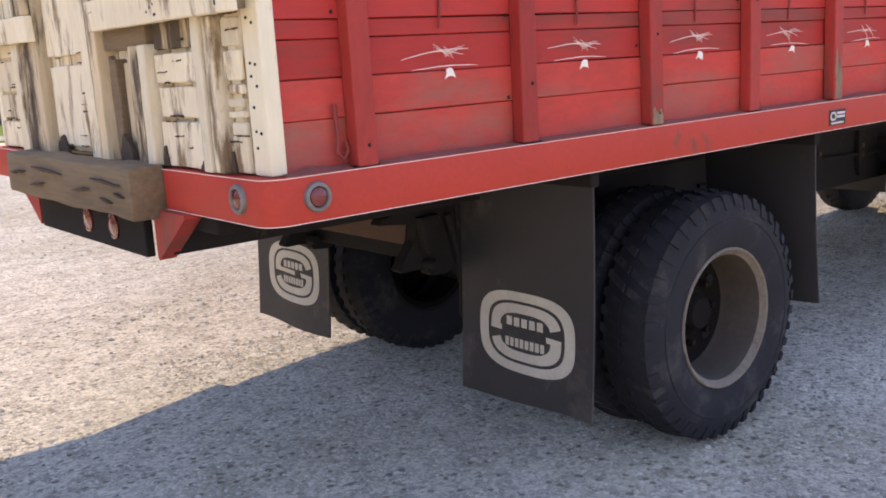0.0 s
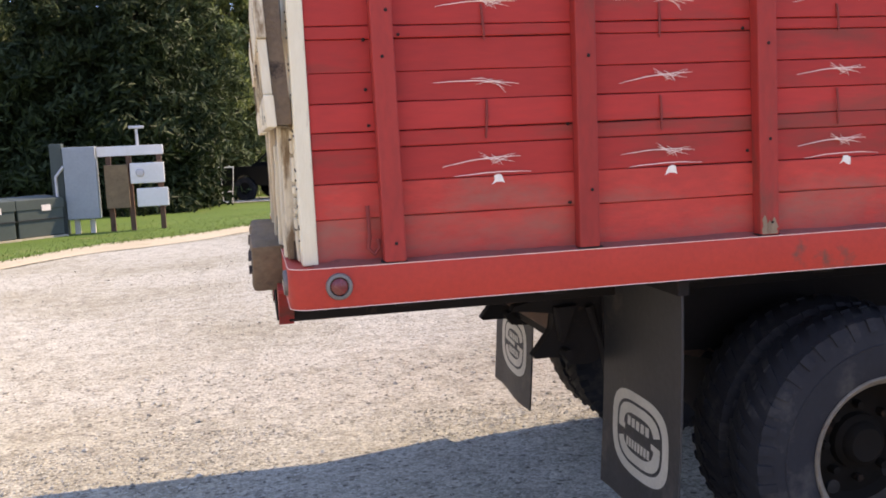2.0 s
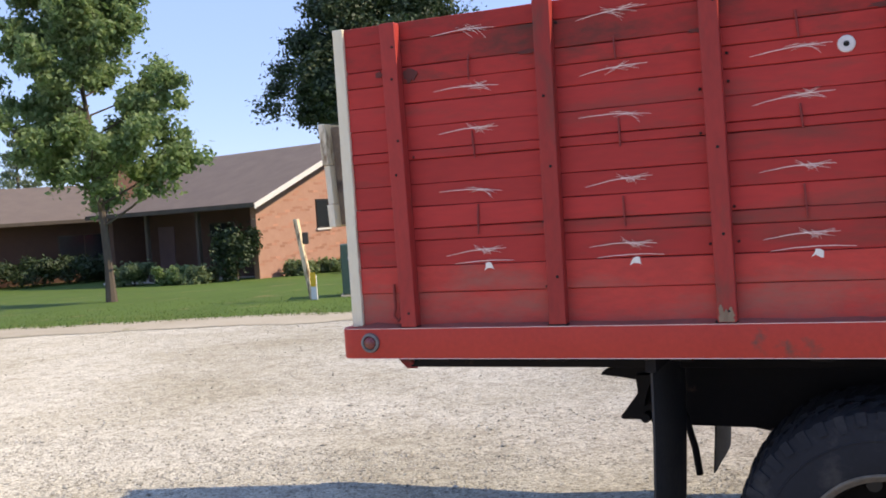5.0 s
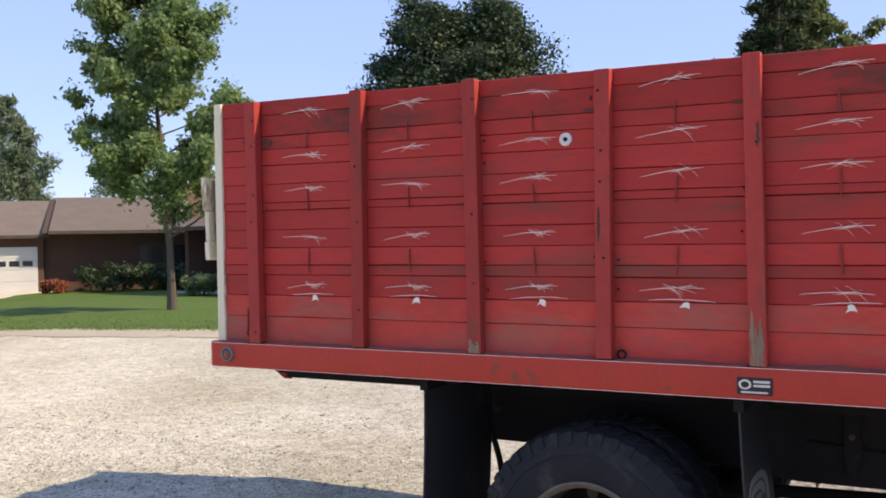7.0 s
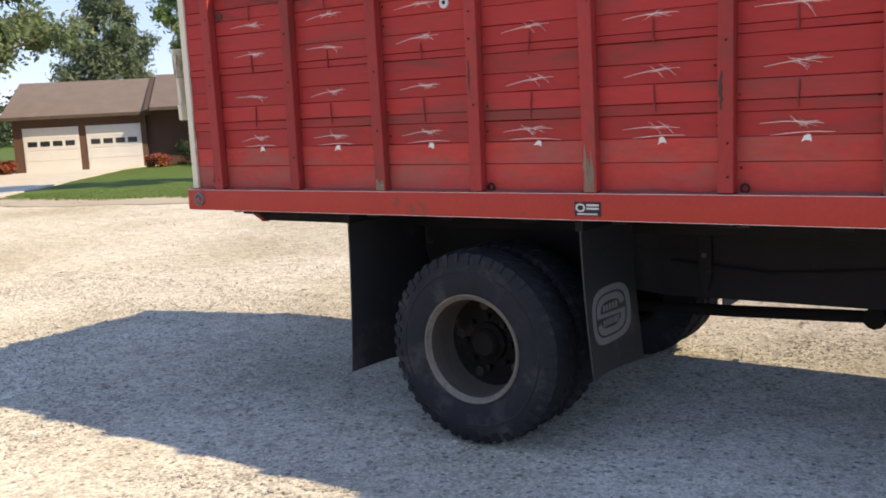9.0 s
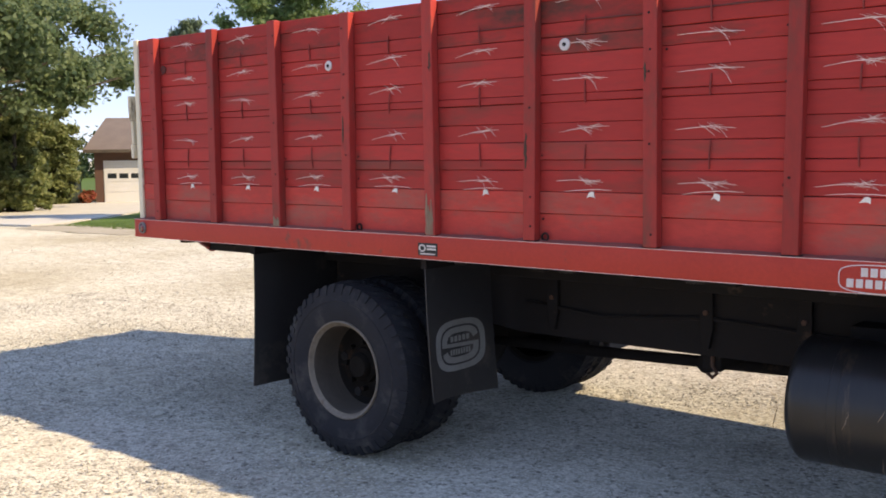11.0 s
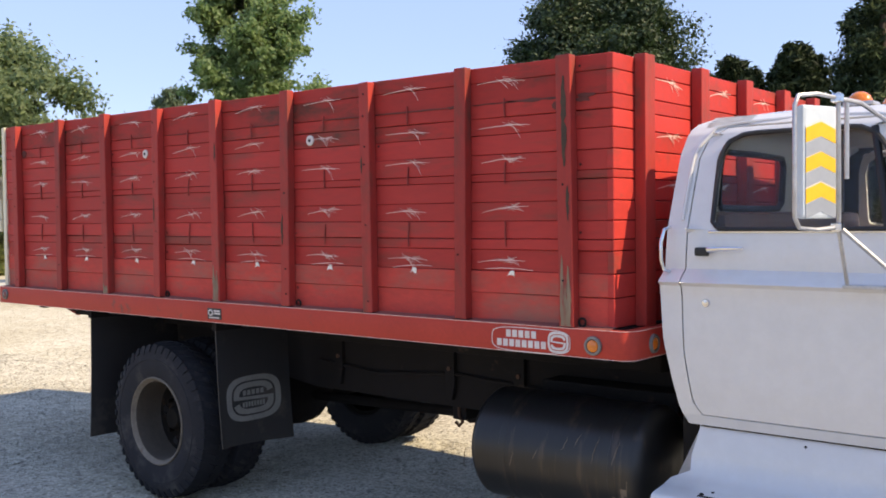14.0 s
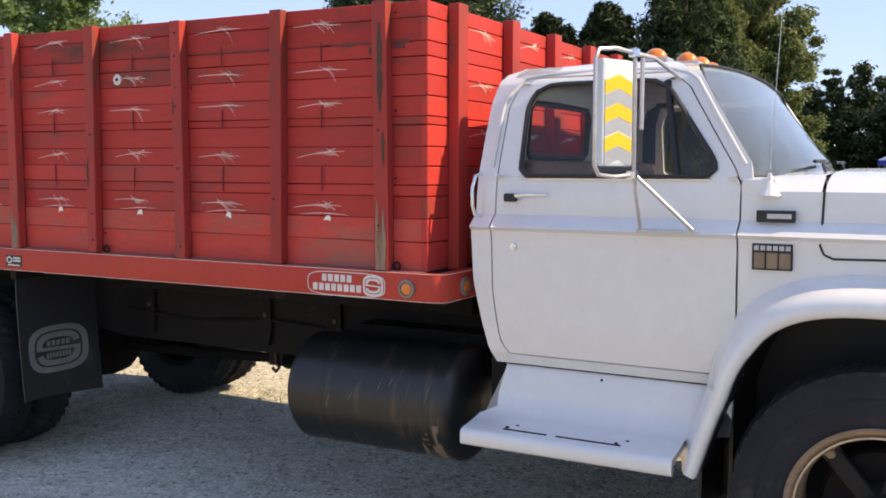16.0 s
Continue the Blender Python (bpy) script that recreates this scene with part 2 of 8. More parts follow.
ROT = surface("rotten_wood", (0.11, 0.066, 0.042), (0.042, 0.026, 0.018), rough=0.95, big=9, fine=60, amount=0.9, bump=0.5)
GRIME = surface("oily_seam_grime", (0.20, 0.038, 0.029), (0.085, 0.027, 0.021), rough=0.8, big=6, fine=40, amount=0.9, bump=0.2)
TIMBER = surface("weathered_oak_timber", (0.27, 0.18, 0.10), (0.13, 0.085, 0.05), rough=0.9, big=5, fine=40, amount=0.9, bump=0.5, stretch=(1, 0.12, 1.6),
                 stain=(0.07, 0.048, 0.032), stain_at=0.60, stain_scale=14.0, stain_soft=0.16)
RUSTY = surface("surface_rust", (0.15, 0.07, 0.04), (0.06, 0.035, 0.025), rough=0.85, big=6, fine=50, amount=0.9, bump=0.4)
TANK = surface("black_tank_enamel", (0.021, 0.020, 0.020), (0.012, 0.012, 0.012), rough=0.36, spec=0.45, big=3, fine=25, amount=0.8, bump=0.09,
               stain=(0.095, 0.062, 0.042), stain_at=0.555, stain_scale=5.0, stretch=(2.2, 1, 0.28), stain_soft=0.16)
CHROME = surface("chrome_trim", (0.72, 0.73, 0.75), (0.6, 0.6, 0.62), rough=0.16, metal=1.0, bump=0.02, rough_var=0.08)
DULL = surface("dull_zinc_ring", (0.25, 0.235, 0.215), (0.16, 0.145, 0.13), rough=0.55, metal=0.3, big=9, fine=60, bump=0.1)
GALV = surface("galvanised_tube", (0.55, 0.56, 0.58), (0.4, 0.4, 0.41), rough=0.4, metal=0.6, big=5, fine=40, bump=0.05)
CHIP = surface("torn_white_scrap", (0.90, 0.84, 0.74), (0.78, 0.70, 0.60), rough=0.85, big=9, fine=90, amount=0.8, bump=0.1)
MARK = surface("chalky_white_paint", (0.95, 0.74, 0.64), (0.88, 0.60, 0.50), rough=0.85, big=9, fine=90, amount=0.8, bump=0.1)
LOGO_PALE = surface("logo_cream", (0.62, 0.57, 0.46), (0.42, 0.38, 0.31), rough=0.7, big=7, fine=70, amount=0.9, bump=0.05)
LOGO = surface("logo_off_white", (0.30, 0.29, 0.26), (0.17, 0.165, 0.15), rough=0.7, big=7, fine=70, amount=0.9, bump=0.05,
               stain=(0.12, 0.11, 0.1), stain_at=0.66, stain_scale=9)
DECAL = surface("white_decal", (0.74, 0.70, 0.66), (0.6, 0.5, 0.46), rough=0.5, big=9, fine=60, amount=0.7, bump=0.0)
BLACK = surface("black_seal", (0.012, 0.012, 0.013), (0.008, 0.008, 0.009), rough=0.5, bump=0.05)
AMBER = surface("amber_lens", (0.85, 0.22, 0.02), (0.7, 0.15, 0.01), rough=0.25, bump=0.05, coat=0.6)
RUBY = surface("red_lens", (0.22, 0.016, 0.02), (0.13, 0.010, 0.012), rough=0.25, bump=0.05, coat=0.5)
YELLOW = surface("yellow_reflective_tape", (0.80, 0.48, 0.025), (0.72, 0.42, 0.02), rough=0.4, bump=0.02)
PALE_TAPE = surface("pale_reflective_tape", (0.60, 0.66, 0.70), (0.50, 0.57, 0.62), rough=0.35, big=5, fine=40, amount=0.8, bump=0.02)
SILVER = surface("silver_reflective_tape", (0.33, 0.36, 0.40), (0.27, 0.30, 0.34), rough=0.4, bump=0.02)
DARKSEAT = surface("maroon_seat_vinyl", (0.24, 0.15, 0.15), (0.16, 0.10, 0.10), rough=0.6, bump=0.15)
HEADLINER = surface("grey_headliner", (0.3, 0.29, 0.28), (0.22, 0.21, 0.2), rough=0.9, bump=0.2)
GLASS = glass("cab_glass", (0.62, 0.67, 0.67))
# windscreen: dust and a painted haze of reflected sky share this tint
GLASS_DUST_HAZE = glass("dusty_windscreen", (0.50, 0.56, 0.60), 0.05)
GLASS_DUST_HAZE.node_tree.nodes["Principled BSDF"].inputs["Transmission Weight"].default_value = 0.93
GRAVEL = gravel_material()
LAWN = surface("mown_lawn", (0.10, 0.165, 0.032), (0.055, 0.10, 0.02), rough=0.95, big=0.5, fine=9, amount=0.8, bump=0.8, spec=0.2,
               stain=(0.23, 0.19, 0.085), stain_at=0.57, stain_scale=1.1, stain_soft=0.2)
DIRT = surface("sandy_verge", (0.47, 0.42, 0.33), (0.34, 0.29, 0.21), rough=0.95, big=0.7, fine=14, amount=0.8, bump=0.6, spec=0.2,
               stain=(0.16, 0.17, 0.06), stain_at=0.6, stain_scale=1.6)
CONCRETE = surface("driveway_concrete", (0.62, 0.585, 0.50), (0.50, 0.47, 0.405), rough=0.9, big=0.8, fine=12, amount=0.7, bump=0.2)
STONE = surface("limestone_chip", (0.60, 0.56, 0.49), (0.34, 0.31, 0.27), rough=0.95, big=20, fine=80, amount=0.9, bump=0.2)
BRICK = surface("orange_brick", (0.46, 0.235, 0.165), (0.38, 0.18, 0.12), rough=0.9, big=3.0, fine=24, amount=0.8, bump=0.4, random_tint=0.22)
# house brick twice: a lit tone for the gable, then a tone darkened for shade
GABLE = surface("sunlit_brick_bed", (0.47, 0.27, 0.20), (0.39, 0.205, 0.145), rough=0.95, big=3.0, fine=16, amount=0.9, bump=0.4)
BRICK_SHADE_TONE = surface("dark_brown_brick", (0.15, 0.078, 0.055), (0.10, 0.052, 0.038), rough=0.95, big=3.0, fine=16, amount=0.9, bump=0.4)
ROOF = surface("brown_asphalt_shingle", (0.19, 0.145, 0.115), (0.125, 0.095, 0.078), rough=0.95, big=1.5, fine=18, amount=0.8, bump=0.5, random_tint=0.08)
TRIM = surface("white_house_trim", (0.75, 0.73, 0.70), (0.66, 0.64, 0.6), rough=0.6, big=2, fine=20, bump=0.05)
GARAGE = surface("garage_door_white", (0.72, 0.71, 0.69), (0.64, 0.63, 0.6), rough=0.55, big=1, fine=20, bump=0.04)
DARKWIN = surface("dark_window_glass", (0.03, 0.035, 0.04), (0.02, 0.025, 0.03), rough=0.08, bump=0.0, rough_var=0.04)
GREENBOX = surface("green_transformer_paint", (0.055, 0.075, 0.066), (0.040, 0.056, 0.050), rough=0.55, big=2, fine=20, bump=0.03)
GREENCAB = surface("green_cabinet_paint", (0.042, 0.088, 0.064), (0.03, 0.065, 0.048), rough=0.5, big=2, fine=20, bump=0.03)
TANBOX = surface("tan_green_box_paint", (0.20, 0.21, 0.10), (0.15, 0.16, 0.075), rough=0.5, big=2, fine=20, bump=0.03)
GREYBOX = surface("grey_meter_paint", (0.30, 0.33, 0.35), (0.24, 0.27, 0.29), rough=0.45, big=2, fine=20, bump=0.03)
BARK = surface("tree_bark", (0.13, 0.10, 0.075), (0.06, 0.047, 0.036), rough=0.95, big=2.5, fine=18, amount=0.9, bump=0.8, stretch=(1, 1, 0.3))
LEAF_MAPLE = leaf_material("maple_leaf", (0.13, 0.23, 0.08), (0.33, 0.43, 0.20), 0.6)
LEAF_OAK = leaf_material("oak_leaf", (0.12, 0.185, 0.085), (0.31, 0.38, 0.195), 0.6)
LEAF_HEDGE = leaf_material("hedge_leaf", (0.16, 0.21, 0.075), (0.38, 0.40, 0.175), 0.6)
LEAF_DARK = leaf_material("dark_leaf", (0.022, 0.046, 0.018), (0.062, 0.10, 0.038), 0.3)
# nearest cedars: the shade of their dark side is put into the leaf colour
LEAF_CEDAR_SHADE = leaf_material("cedar_spray", (0.009, 0.019, 0.008), (0.042, 0.060, 0.025), 0.12)
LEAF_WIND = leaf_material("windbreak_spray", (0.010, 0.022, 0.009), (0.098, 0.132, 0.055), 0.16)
LEAF_WIND.node_tree.nodes["Principled BSDF"].inputs["Specular IOR Level"].default_value = 0.15
LEAF_CEDAR_SHADE.node_tree.nodes["Principled BSDF"].inputs["Specular IOR Level"].default_value = 0.12
# yellow-green leaf made lighter: sunlight is put into this colour
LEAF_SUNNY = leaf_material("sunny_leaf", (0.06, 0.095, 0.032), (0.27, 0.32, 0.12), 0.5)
LEDGE = surface("dusty_ledge", (0.40, 0.10, 0.075), (0.17, 0.05, 0.04), rough=0.95, big=6, fine=50, amount=0.9, bump=0.5)
ROD = surface("rusty_red_rod", (0.34, 0.046, 0.036), (0.20, 0.032, 0.026), rough=0.8, big=6, fine=60, amount=0.9, bump=0.2)
# shed siding under the canopy: its shade is put into the dark colour
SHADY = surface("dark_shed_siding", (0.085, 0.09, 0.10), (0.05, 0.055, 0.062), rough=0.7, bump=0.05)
NAVY = surface("dark_pickup_paint", (0.006, 0.0065, 0.008), (0.004, 0.0045, 0.006), rough=0.35, coat=0.0, spec=0.3, bump=0.01)
BLUEROOF = surface("blue_metal_roof", (0.20, 0.25, 0.42), (0.15, 0.2, 0.36), rough=0.4, bump=0.05)
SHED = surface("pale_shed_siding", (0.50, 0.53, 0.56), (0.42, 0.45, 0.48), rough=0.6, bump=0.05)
BLUE = surface("blue_plastic", (0.02, 0.04, 0.45), (0.015, 0.03, 0.35), rough=0.45, bump=0.03)


# ---------------------------------------------------------------- mesh helpers
def world_of(ob):
    return world_of(ob.parent) @ ob.matrix_parent_inverse @ ob.matrix_basis if ob.parent else ob.matrix_basis.copy()


def finish(name, me, material, parent=None, label="", smooth=False):
    for m in material if isinstance(material, (list, tuple)) else [material]:
        me.materials.append(m)
    if smooth:
        me.shade_smooth()
    ob = new(name, me)
    if parent:
        ob.parent = parent
        ob.matrix_parent_inverse = world_of(parent).inverted()
    if label:
        tagged(ob, label)
    return ob


def part(name, bm, material, parent=None, label="", smooth=False, sharp=0.6):
    """Links a bmesh as one mesh object under a thing or a part; smooth shades it with edges over `sharp` radians kept."""
    me = bpy.data.meshes.new(name)
    bmesh.ops.recalc_face_normals(bm, faces=bm.faces)
    if smooth:
        for e in bm.edges:
            e.smooth = len(e.link_faces) == 2 and e.calc_face_angle(0.0) < sharp
    bm.to_mesh(me)
    bm.free()
    return finish(name, me, material, parent, label, smooth)


def thing(name, place, label, category, group="", kind=""):
    ob = new(name)
    ob.empty_display_size = 0.2
    ob.matrix_basis = Matrix.Translation(place)
    return tagged(ob, label, category, group, kind)


def box(x0, x1, y0, y1, z0, z1, bevel=0.0, bm=None, seg=2, turn=None):
    """A box, its edges rounded by bevel; turn: a matrix to apply."""
    b = bmesh.new()
    bmesh.ops.create_cube(b, size=1.0)
    for v in b.verts:
        v.co = Vector(((x0 + x1) / 2 + v.co.x * (x1 - x0), (y0 + y1) / 2 + v.co.y * (y1 - y0), (z0 + z1) / 2 + v.co.z * (z1 - z0)))
    if bevel:
        bmesh.ops.bevel(b, geom=list(b.edges), offset=bevel, segments=seg, profile=0.6, affect="EDGES")
    if turn is not None:
        b.transform(turn)
    return join(bm, b) if bm else b


def join(bm, other):
    """Adds the bmesh other to bm and frees it."""
    made = {v: bm.verts.new(v.co) for v in other.verts}
    for f in other.faces:
        try:
            bm.faces.new([made[v] for v in f.verts])
        except ValueError:
            pass
    other.free()
    return bm


def tube(points, radius, seg=10, bm=None, caps=True):
    """A round bar along points; radius: one number or one a point."""
    b = bm or bmesh.new()
    pts = [Vector(p) for p in points]
    rad = radius if isinstance(radius, (list, tuple)) else [radius] * len(pts)
    rings = []
    up = Vector((0.13, 0.21, 0.97)).normalized()
    for i, p in enumerate(pts):
        d = ((pts[i] - pts[i - 1]).normalized() if i else Vector()) + ((pts[i + 1] - pts[i]).normalized() if i + 1 < len(pts) else Vector())
        d.normalize()
        side = d.cross(up)
        if side.length < 0.05:
            side = d.cross(Vector((1, 0, 0)))
        side.normalize()
        up = side.cross(d).normalized()
        rings.append([b.verts.new(p + rad[i] * (math.cos(a) * side + math.sin(a) * up)) for a in (2 * math.pi * k / seg for k in range(seg))])
    for r0, r1 in zip(rings, rings[1:]):
        for k in range(seg):
            b.faces.new((r0[k], r0[(k + 1) % seg], r1[(k + 1) % seg], r1[k]))
    if caps:
        b.faces.new(rings[0][::-1])
        b.faces.new(rings[-1])
    return b


def lathe(profile, seg=48, centre=(0, 0, 0), bm=None, closed=False):
    """Turns (radius, y) rows round the y axis through centre."""
    b = bm or bmesh.new()
    cx, cy, cz = centre
    rings = [[b.verts.new((cx + r * math.cos(2 * math.pi * k / seg), cy + y, cz + r * math.sin(2 * math.pi * k / seg))) for k in range(seg)] for r, y in profile]
    pairs = list(zip(rings, rings[1:])) + ([(rings[-1], rings[0])] if closed else [])
    for r0, r1 in pairs:
        for k in range(seg):
            b.faces.new((r0[k], r0[(k + 1) % seg], r1[(k + 1) % seg], r1[k]))
    return b


def prism(outline, axis, a, b_, bevel=0.0, bm=None):
    """An outline of 2D points drawn out along an axis from a to b_."""
    b = bmesh.new()
    def at(p, h):
        return {"x": (h, p[0], p[1]), "y": (p[0], h, p[1]), "z": (p[0], p[1], h)}[axis]
    lo = [b.verts.new(at(p, a)) for p in outline]
    hi = [b.verts.new(at(p, b_)) for p in outline]
    b.faces.new(lo)
    b.faces.new(hi[::-1])
    n = len(outline)
    for i in range(n):
        b.faces.new((lo[i], hi[i], hi[(i + 1) % n], lo[(i + 1) % n]))
    if bevel:
        bmesh.ops.bevel(b, geom=list(b.edges), offset=bevel, segments=2, profile=0.6, affect="EDGES")
    return join(bm, b) if bm else b


def ribbon(points, widths, normal, lift=0.0, bm=None, thick=0.0015):
    """A flat raised stroke along points on a surface with that normal."""
    b = bm or bmesh.new()
    n = Vector(normal)
    rows = []
    for i, p in enumerate(points):
        p = Vector(p)
        d = Vector(points[min(i + 1, len(points) - 1)]) - Vector(points[max(i - 1, 0)])
        s = d.cross(n).normalized() * widths[i] / 2
        rows.append([b.verts.new(q) for q in (p - s + n * lift, p - s + n * (lift + thick), p + s + n * (lift + thick), p + s + n * lift)])
    for r0, r1 in zip(rows, rows[1:]):
        for k in range(3):
            b.faces.new((r0[k], r0[k + 1], r1[k + 1], r1[k]))
    return b


# ---------------------------------------------------------------- the truck
CY = 3.33                      # the truck's middle line
SIDE, RAIL = 2.15, 2.095       # outer faces of the sideboards and of the rub rail
REAR, FRONT = 1.22, 6.42       # ends of the sideboards
FLOOR, TOP = 1.30, 2.497       # bed floor and top of the boards at the rear


def mirrored(bm):
    """The bmesh with a copy on the truck's other side."""
    twin = bm.copy()
    for v in twin.verts:
        v.co.y = 2 * CY - v.co.y
    return join(bm, twin)


def other_side(bm):
    for v in bm.verts:
        v.co.y = 2 * CY - v.co.y
    return bm


truck = thing("grain_truck", (4.6, CY, 0), "old grain truck, white cab, weathered red wooden bed, on gravel", "truck")

# bed floor, cross sills and long sills
bed = part("bed_floor", box(REAR - 0.02, FRONT + 0.03, SIDE + 0.01, 2 * CY - SIDE - 0.01, 1.21, FLOOR, 0.01), CHASSIS, truck, "dark stained wooden bed floor")
for i in range(11):
    x = 1.5 + 0.48 * i
    part("cross_sill", box(x - 0.04, x + 0.04, RAIL + 0.16, 2 * CY - RAIL - 0.16, 1.14, 1.208, 0.006), CHASSIS, bed)
for y in (2.77, 2 * CY - 2.77):
    part("long_sill", box(1.14, 6.35, y - 0.05, y + 0.05, 1.035, 1.138, 0.006), CHASSIS, bed)


def rail_path(rear_y):
    """The rub rail's outline in plan, from the rear, round the near side, to the front's middle."""
    r = 0.065
    pts = [(1.128, rear_y), (1.128, RAIL + r)]
    pts += [(1.128 + r - r * math.cos(a), RAIL + r - r * math.sin(a)) for a in (math.pi / 2 * k / 6 for k in range(1, 7))]
    pts += [(x, RAIL) for x in np.linspace(1.4, 6.4, 21)]
    pts += [(6.47 + r * math.sin(a), RAIL + r - r * math.cos(a)) for a in (math.pi / 2 * k / 6 for k in range(0, 7))]
    return pts + [(6.535, CY)]


def along(path, section, bm=None):
    """Sweeps a section of (inwards, z) points along a plan path whose inner side lies to its right."""
    b = bm or bmesh.new()
    rings = []
    for i, p in enumerate(path):
        a, c = Vector(path[max(i - 1, 0)]), Vector(path[min(i + 1, len(path) - 1)])
        d = (c - a).normalized()
        n = Vector((-d.y, d.x))
        rings.append([b.verts.new((p[0] + n.x * s, p[1] + n.y * s, z)) for s, z in section])
    k = len(section)
    for r0, r1 in zip(rings, rings[1:]):
        for j in range(k):
            b.faces.new((r0[j], r0[(j + 1) % k], r1[(j + 1) % k], r1[j]))
    b.faces.new(rings[0])
    b.faces.new(rings[-1][::-1])
    return b


SECTION = [(0.055, 1.300), (0.006, 1.300), (0.0015, 1.2985), (0.0, 1.294), (0.0, 1.184), (0.0015, 1.1795), (0.006, 1.178), (0.05, 1.178), (0.05, 1.186), (0.008, 1.186), (0.008, 1.292), (0.055, 1.292)]
rail = part("rub_rail", mirrored(along(rail_path(2.71), SECTION)), RED_RAIL, truck, "red painted steel rub rail round the bed", smooth=True)
for z in (1.2985, 1.1795):
    for flip in (False, True):
        line = along(rail_path(2.72), [(-0.0006, z + 0.0011), (-0.0010, z), (-0.0006, z - 0.0011), (0.002, z)])
        part("worn_edge", other_side(line) if flip else line, MARK, rail, "thin edge worn to pale metal")


def round_lamp(place, normal, lens, radius, parent, label):
    """A marker lamp: a grey ring round a domed lens."""
    m = Matrix.Translation(place) @ Vector((0, -1, 0)).rotation_difference(Vector(normal)).to_matrix().to_4x4()
    ring = lathe([(radius * 0.68, 0.002), (radius * 0.68, -0.010), (radius * 0.74, -0.013), (radius * 0.94, -0.011), (radius, -0.004), (radius, 0.002)], 28)
    ring.transform(m)
    lamp = part("marker_lamp", ring, DULL, parent, label, smooth=True)
    dome = lathe([(radius * 0.68, -0.004), (radius * 0.6, -0.010), (radius * 0.4, -0.013), (radius * 0.15, -0.015), (0.0005, -0.0152)], 24)
    dome.transform(m)
    part("lens", dome, lens, lamp, smooth=True)


round_lamp((1.272, RAIL, 1.243), (0, -1, 0), RUBY, 0.040, rail, "round red marker lamp with grey ring")
round_lamp((6.362, RAIL, 1.232), (0, -1, 0), AMBER, 0.041, rail, "round amber marker lamp with grey ring")
round_lamp((6.535, 2.29, 1.235), (1, 0, 0), AMBER, 0.041, rail, "round amber marker lamp with grey ring")
round_lamp((1.128, 2.24, 1.245), (-1, 0, 0), RUBY, 0.040, rail, "round red marker lamp with grey ring")
round_lamp((1.272, 2 * CY - RAIL, 1.243), (0, 1, 0), RUBY, 0.040, rail, "round red marker lamp with grey ring")

# maker's plates on the rail: shapes only
plate = part("maker_sticker", box(3.755, 3.885, RAIL - 0.0022, RAIL + 0.001, 1.198, 1.263, 0.001), BLACK, rail, "small black sticker with white print bars")
ring = bmesh.new()
for k in range(18):
    a0, a1 = 2 * math.pi * k / 18, 2 * math.pi * (k + 1) / 18
    q = [ring.verts.new((3.785 + r * math.cos(a) * 1.25, RAIL - 0.0032, 1.236 + r * math.sin(a))) for r, a in ((0.012, a0), (0.019, a0), (0.019, a1), (0.012, a1))]
    ring.faces.new(q)
part("sticker_ring", ring, DECAL, plate)
for x0, x1, z0, z1 in ((3.815, 3.875, 1.243, 1.252), (3.815, 3.875, 1.228, 1.237), (3.77, 3.868, 1.204, 1.211)):
    part("sticker_bar", box(x0, x1, RAIL - 0.0035, RAIL - 0.001, z0, z1), DECAL, plate)


def s_badge(cx, cz, w, h, place, material, parent, name):
    """A rounded ring with two letter bars and a swung band through it; place(u, v) gives the point on the surface."""
    b = bmesh.new()
    def oval(u):
        c, s = math.cos(u), math.sin(u)
        e = 2.0 / 3.1
        return (abs(c) ** e) * math.copysign(1, c), (abs(s) ** e) * math.copysign(1, s)
    def at(k, u):
        ox, oz = oval(u)
        return place(cx + k * w / 2 * ox, cz + h / 2 * (1 - 1.12 * (1 - k)) * oz)
    def band(k0, k1, a0, a1, n=40):
        for i in range(n):
            u0, u1 = a0 + (a1 - a0) * i / n, a0 + (a1 - a0) * (i + 1) / n
            b.faces.new([b.verts.new(at(k, u)) for k, u in ((k0, u0), (k1, u0), (k1, u1), (k0, u1))])
    band(0.80, 1.0, 0.0, 2 * math.pi, 64)
    # the S: an upper hook, a slanting bar and a lower hook
    band(0.53, 0.735, radians(14), radians(176), 36)
    band(0.53, 0.735, radians(194), radians(356), 36)
    b.faces.new([b.verts.new(place(cx + u * w / 2, cz + v * h / 2)) for u, v in ((-0.735, -0.02), (0.735, -0.12), (0.735, 0.02), (-0.735, 0.12))])
    return part(name, b, material, parent, "rounded off-white emblem")


s_badge(6.190, 1.234, 0.105, 0.092, lambda u, v: (u, RAIL - 0.0015, v), DECAL, rail, "rail_emblem")
frame_line = [(6.045 + 0.205 * c, RAIL - 0.0005, 1.234 + 0.052 * s) for c, s in
              [(math.copysign(abs(math.cos(a)) ** 0.5, math.cos(a)), math.copysign(abs(math.sin(a)) ** 0.5, math.sin(a))) for a in np.linspace(0.0, 2 * math.pi, 49)]]
part("emblem_outline", ribbon(frame_line, [0.0035] * 49, (0, -1, 0)), DECAL, rail)
random.seed(4)
for row, (x0, n, z) in enumerate(((5.918, 5, 1.258), (5.868, 8, 1.216))):
    for k in range(n):
        x = x0 + 0.0335 * k
        part("print_bar", box(x, x + 0.025, RAIL - 0.002, RAIL + 0.001, z - 0.016, z + 0.016, 0.0008), DECAL, rail)


# sideboards: thirteen boards to a side, laid edge to edge
JOINTS = [1.302, 1.433, 1.538, 1.638, 1.688, 1.772, 1.860, 1.956, 1.994, 2.084, 2.176, 2.256, 2.322, 2.425, 2.497]


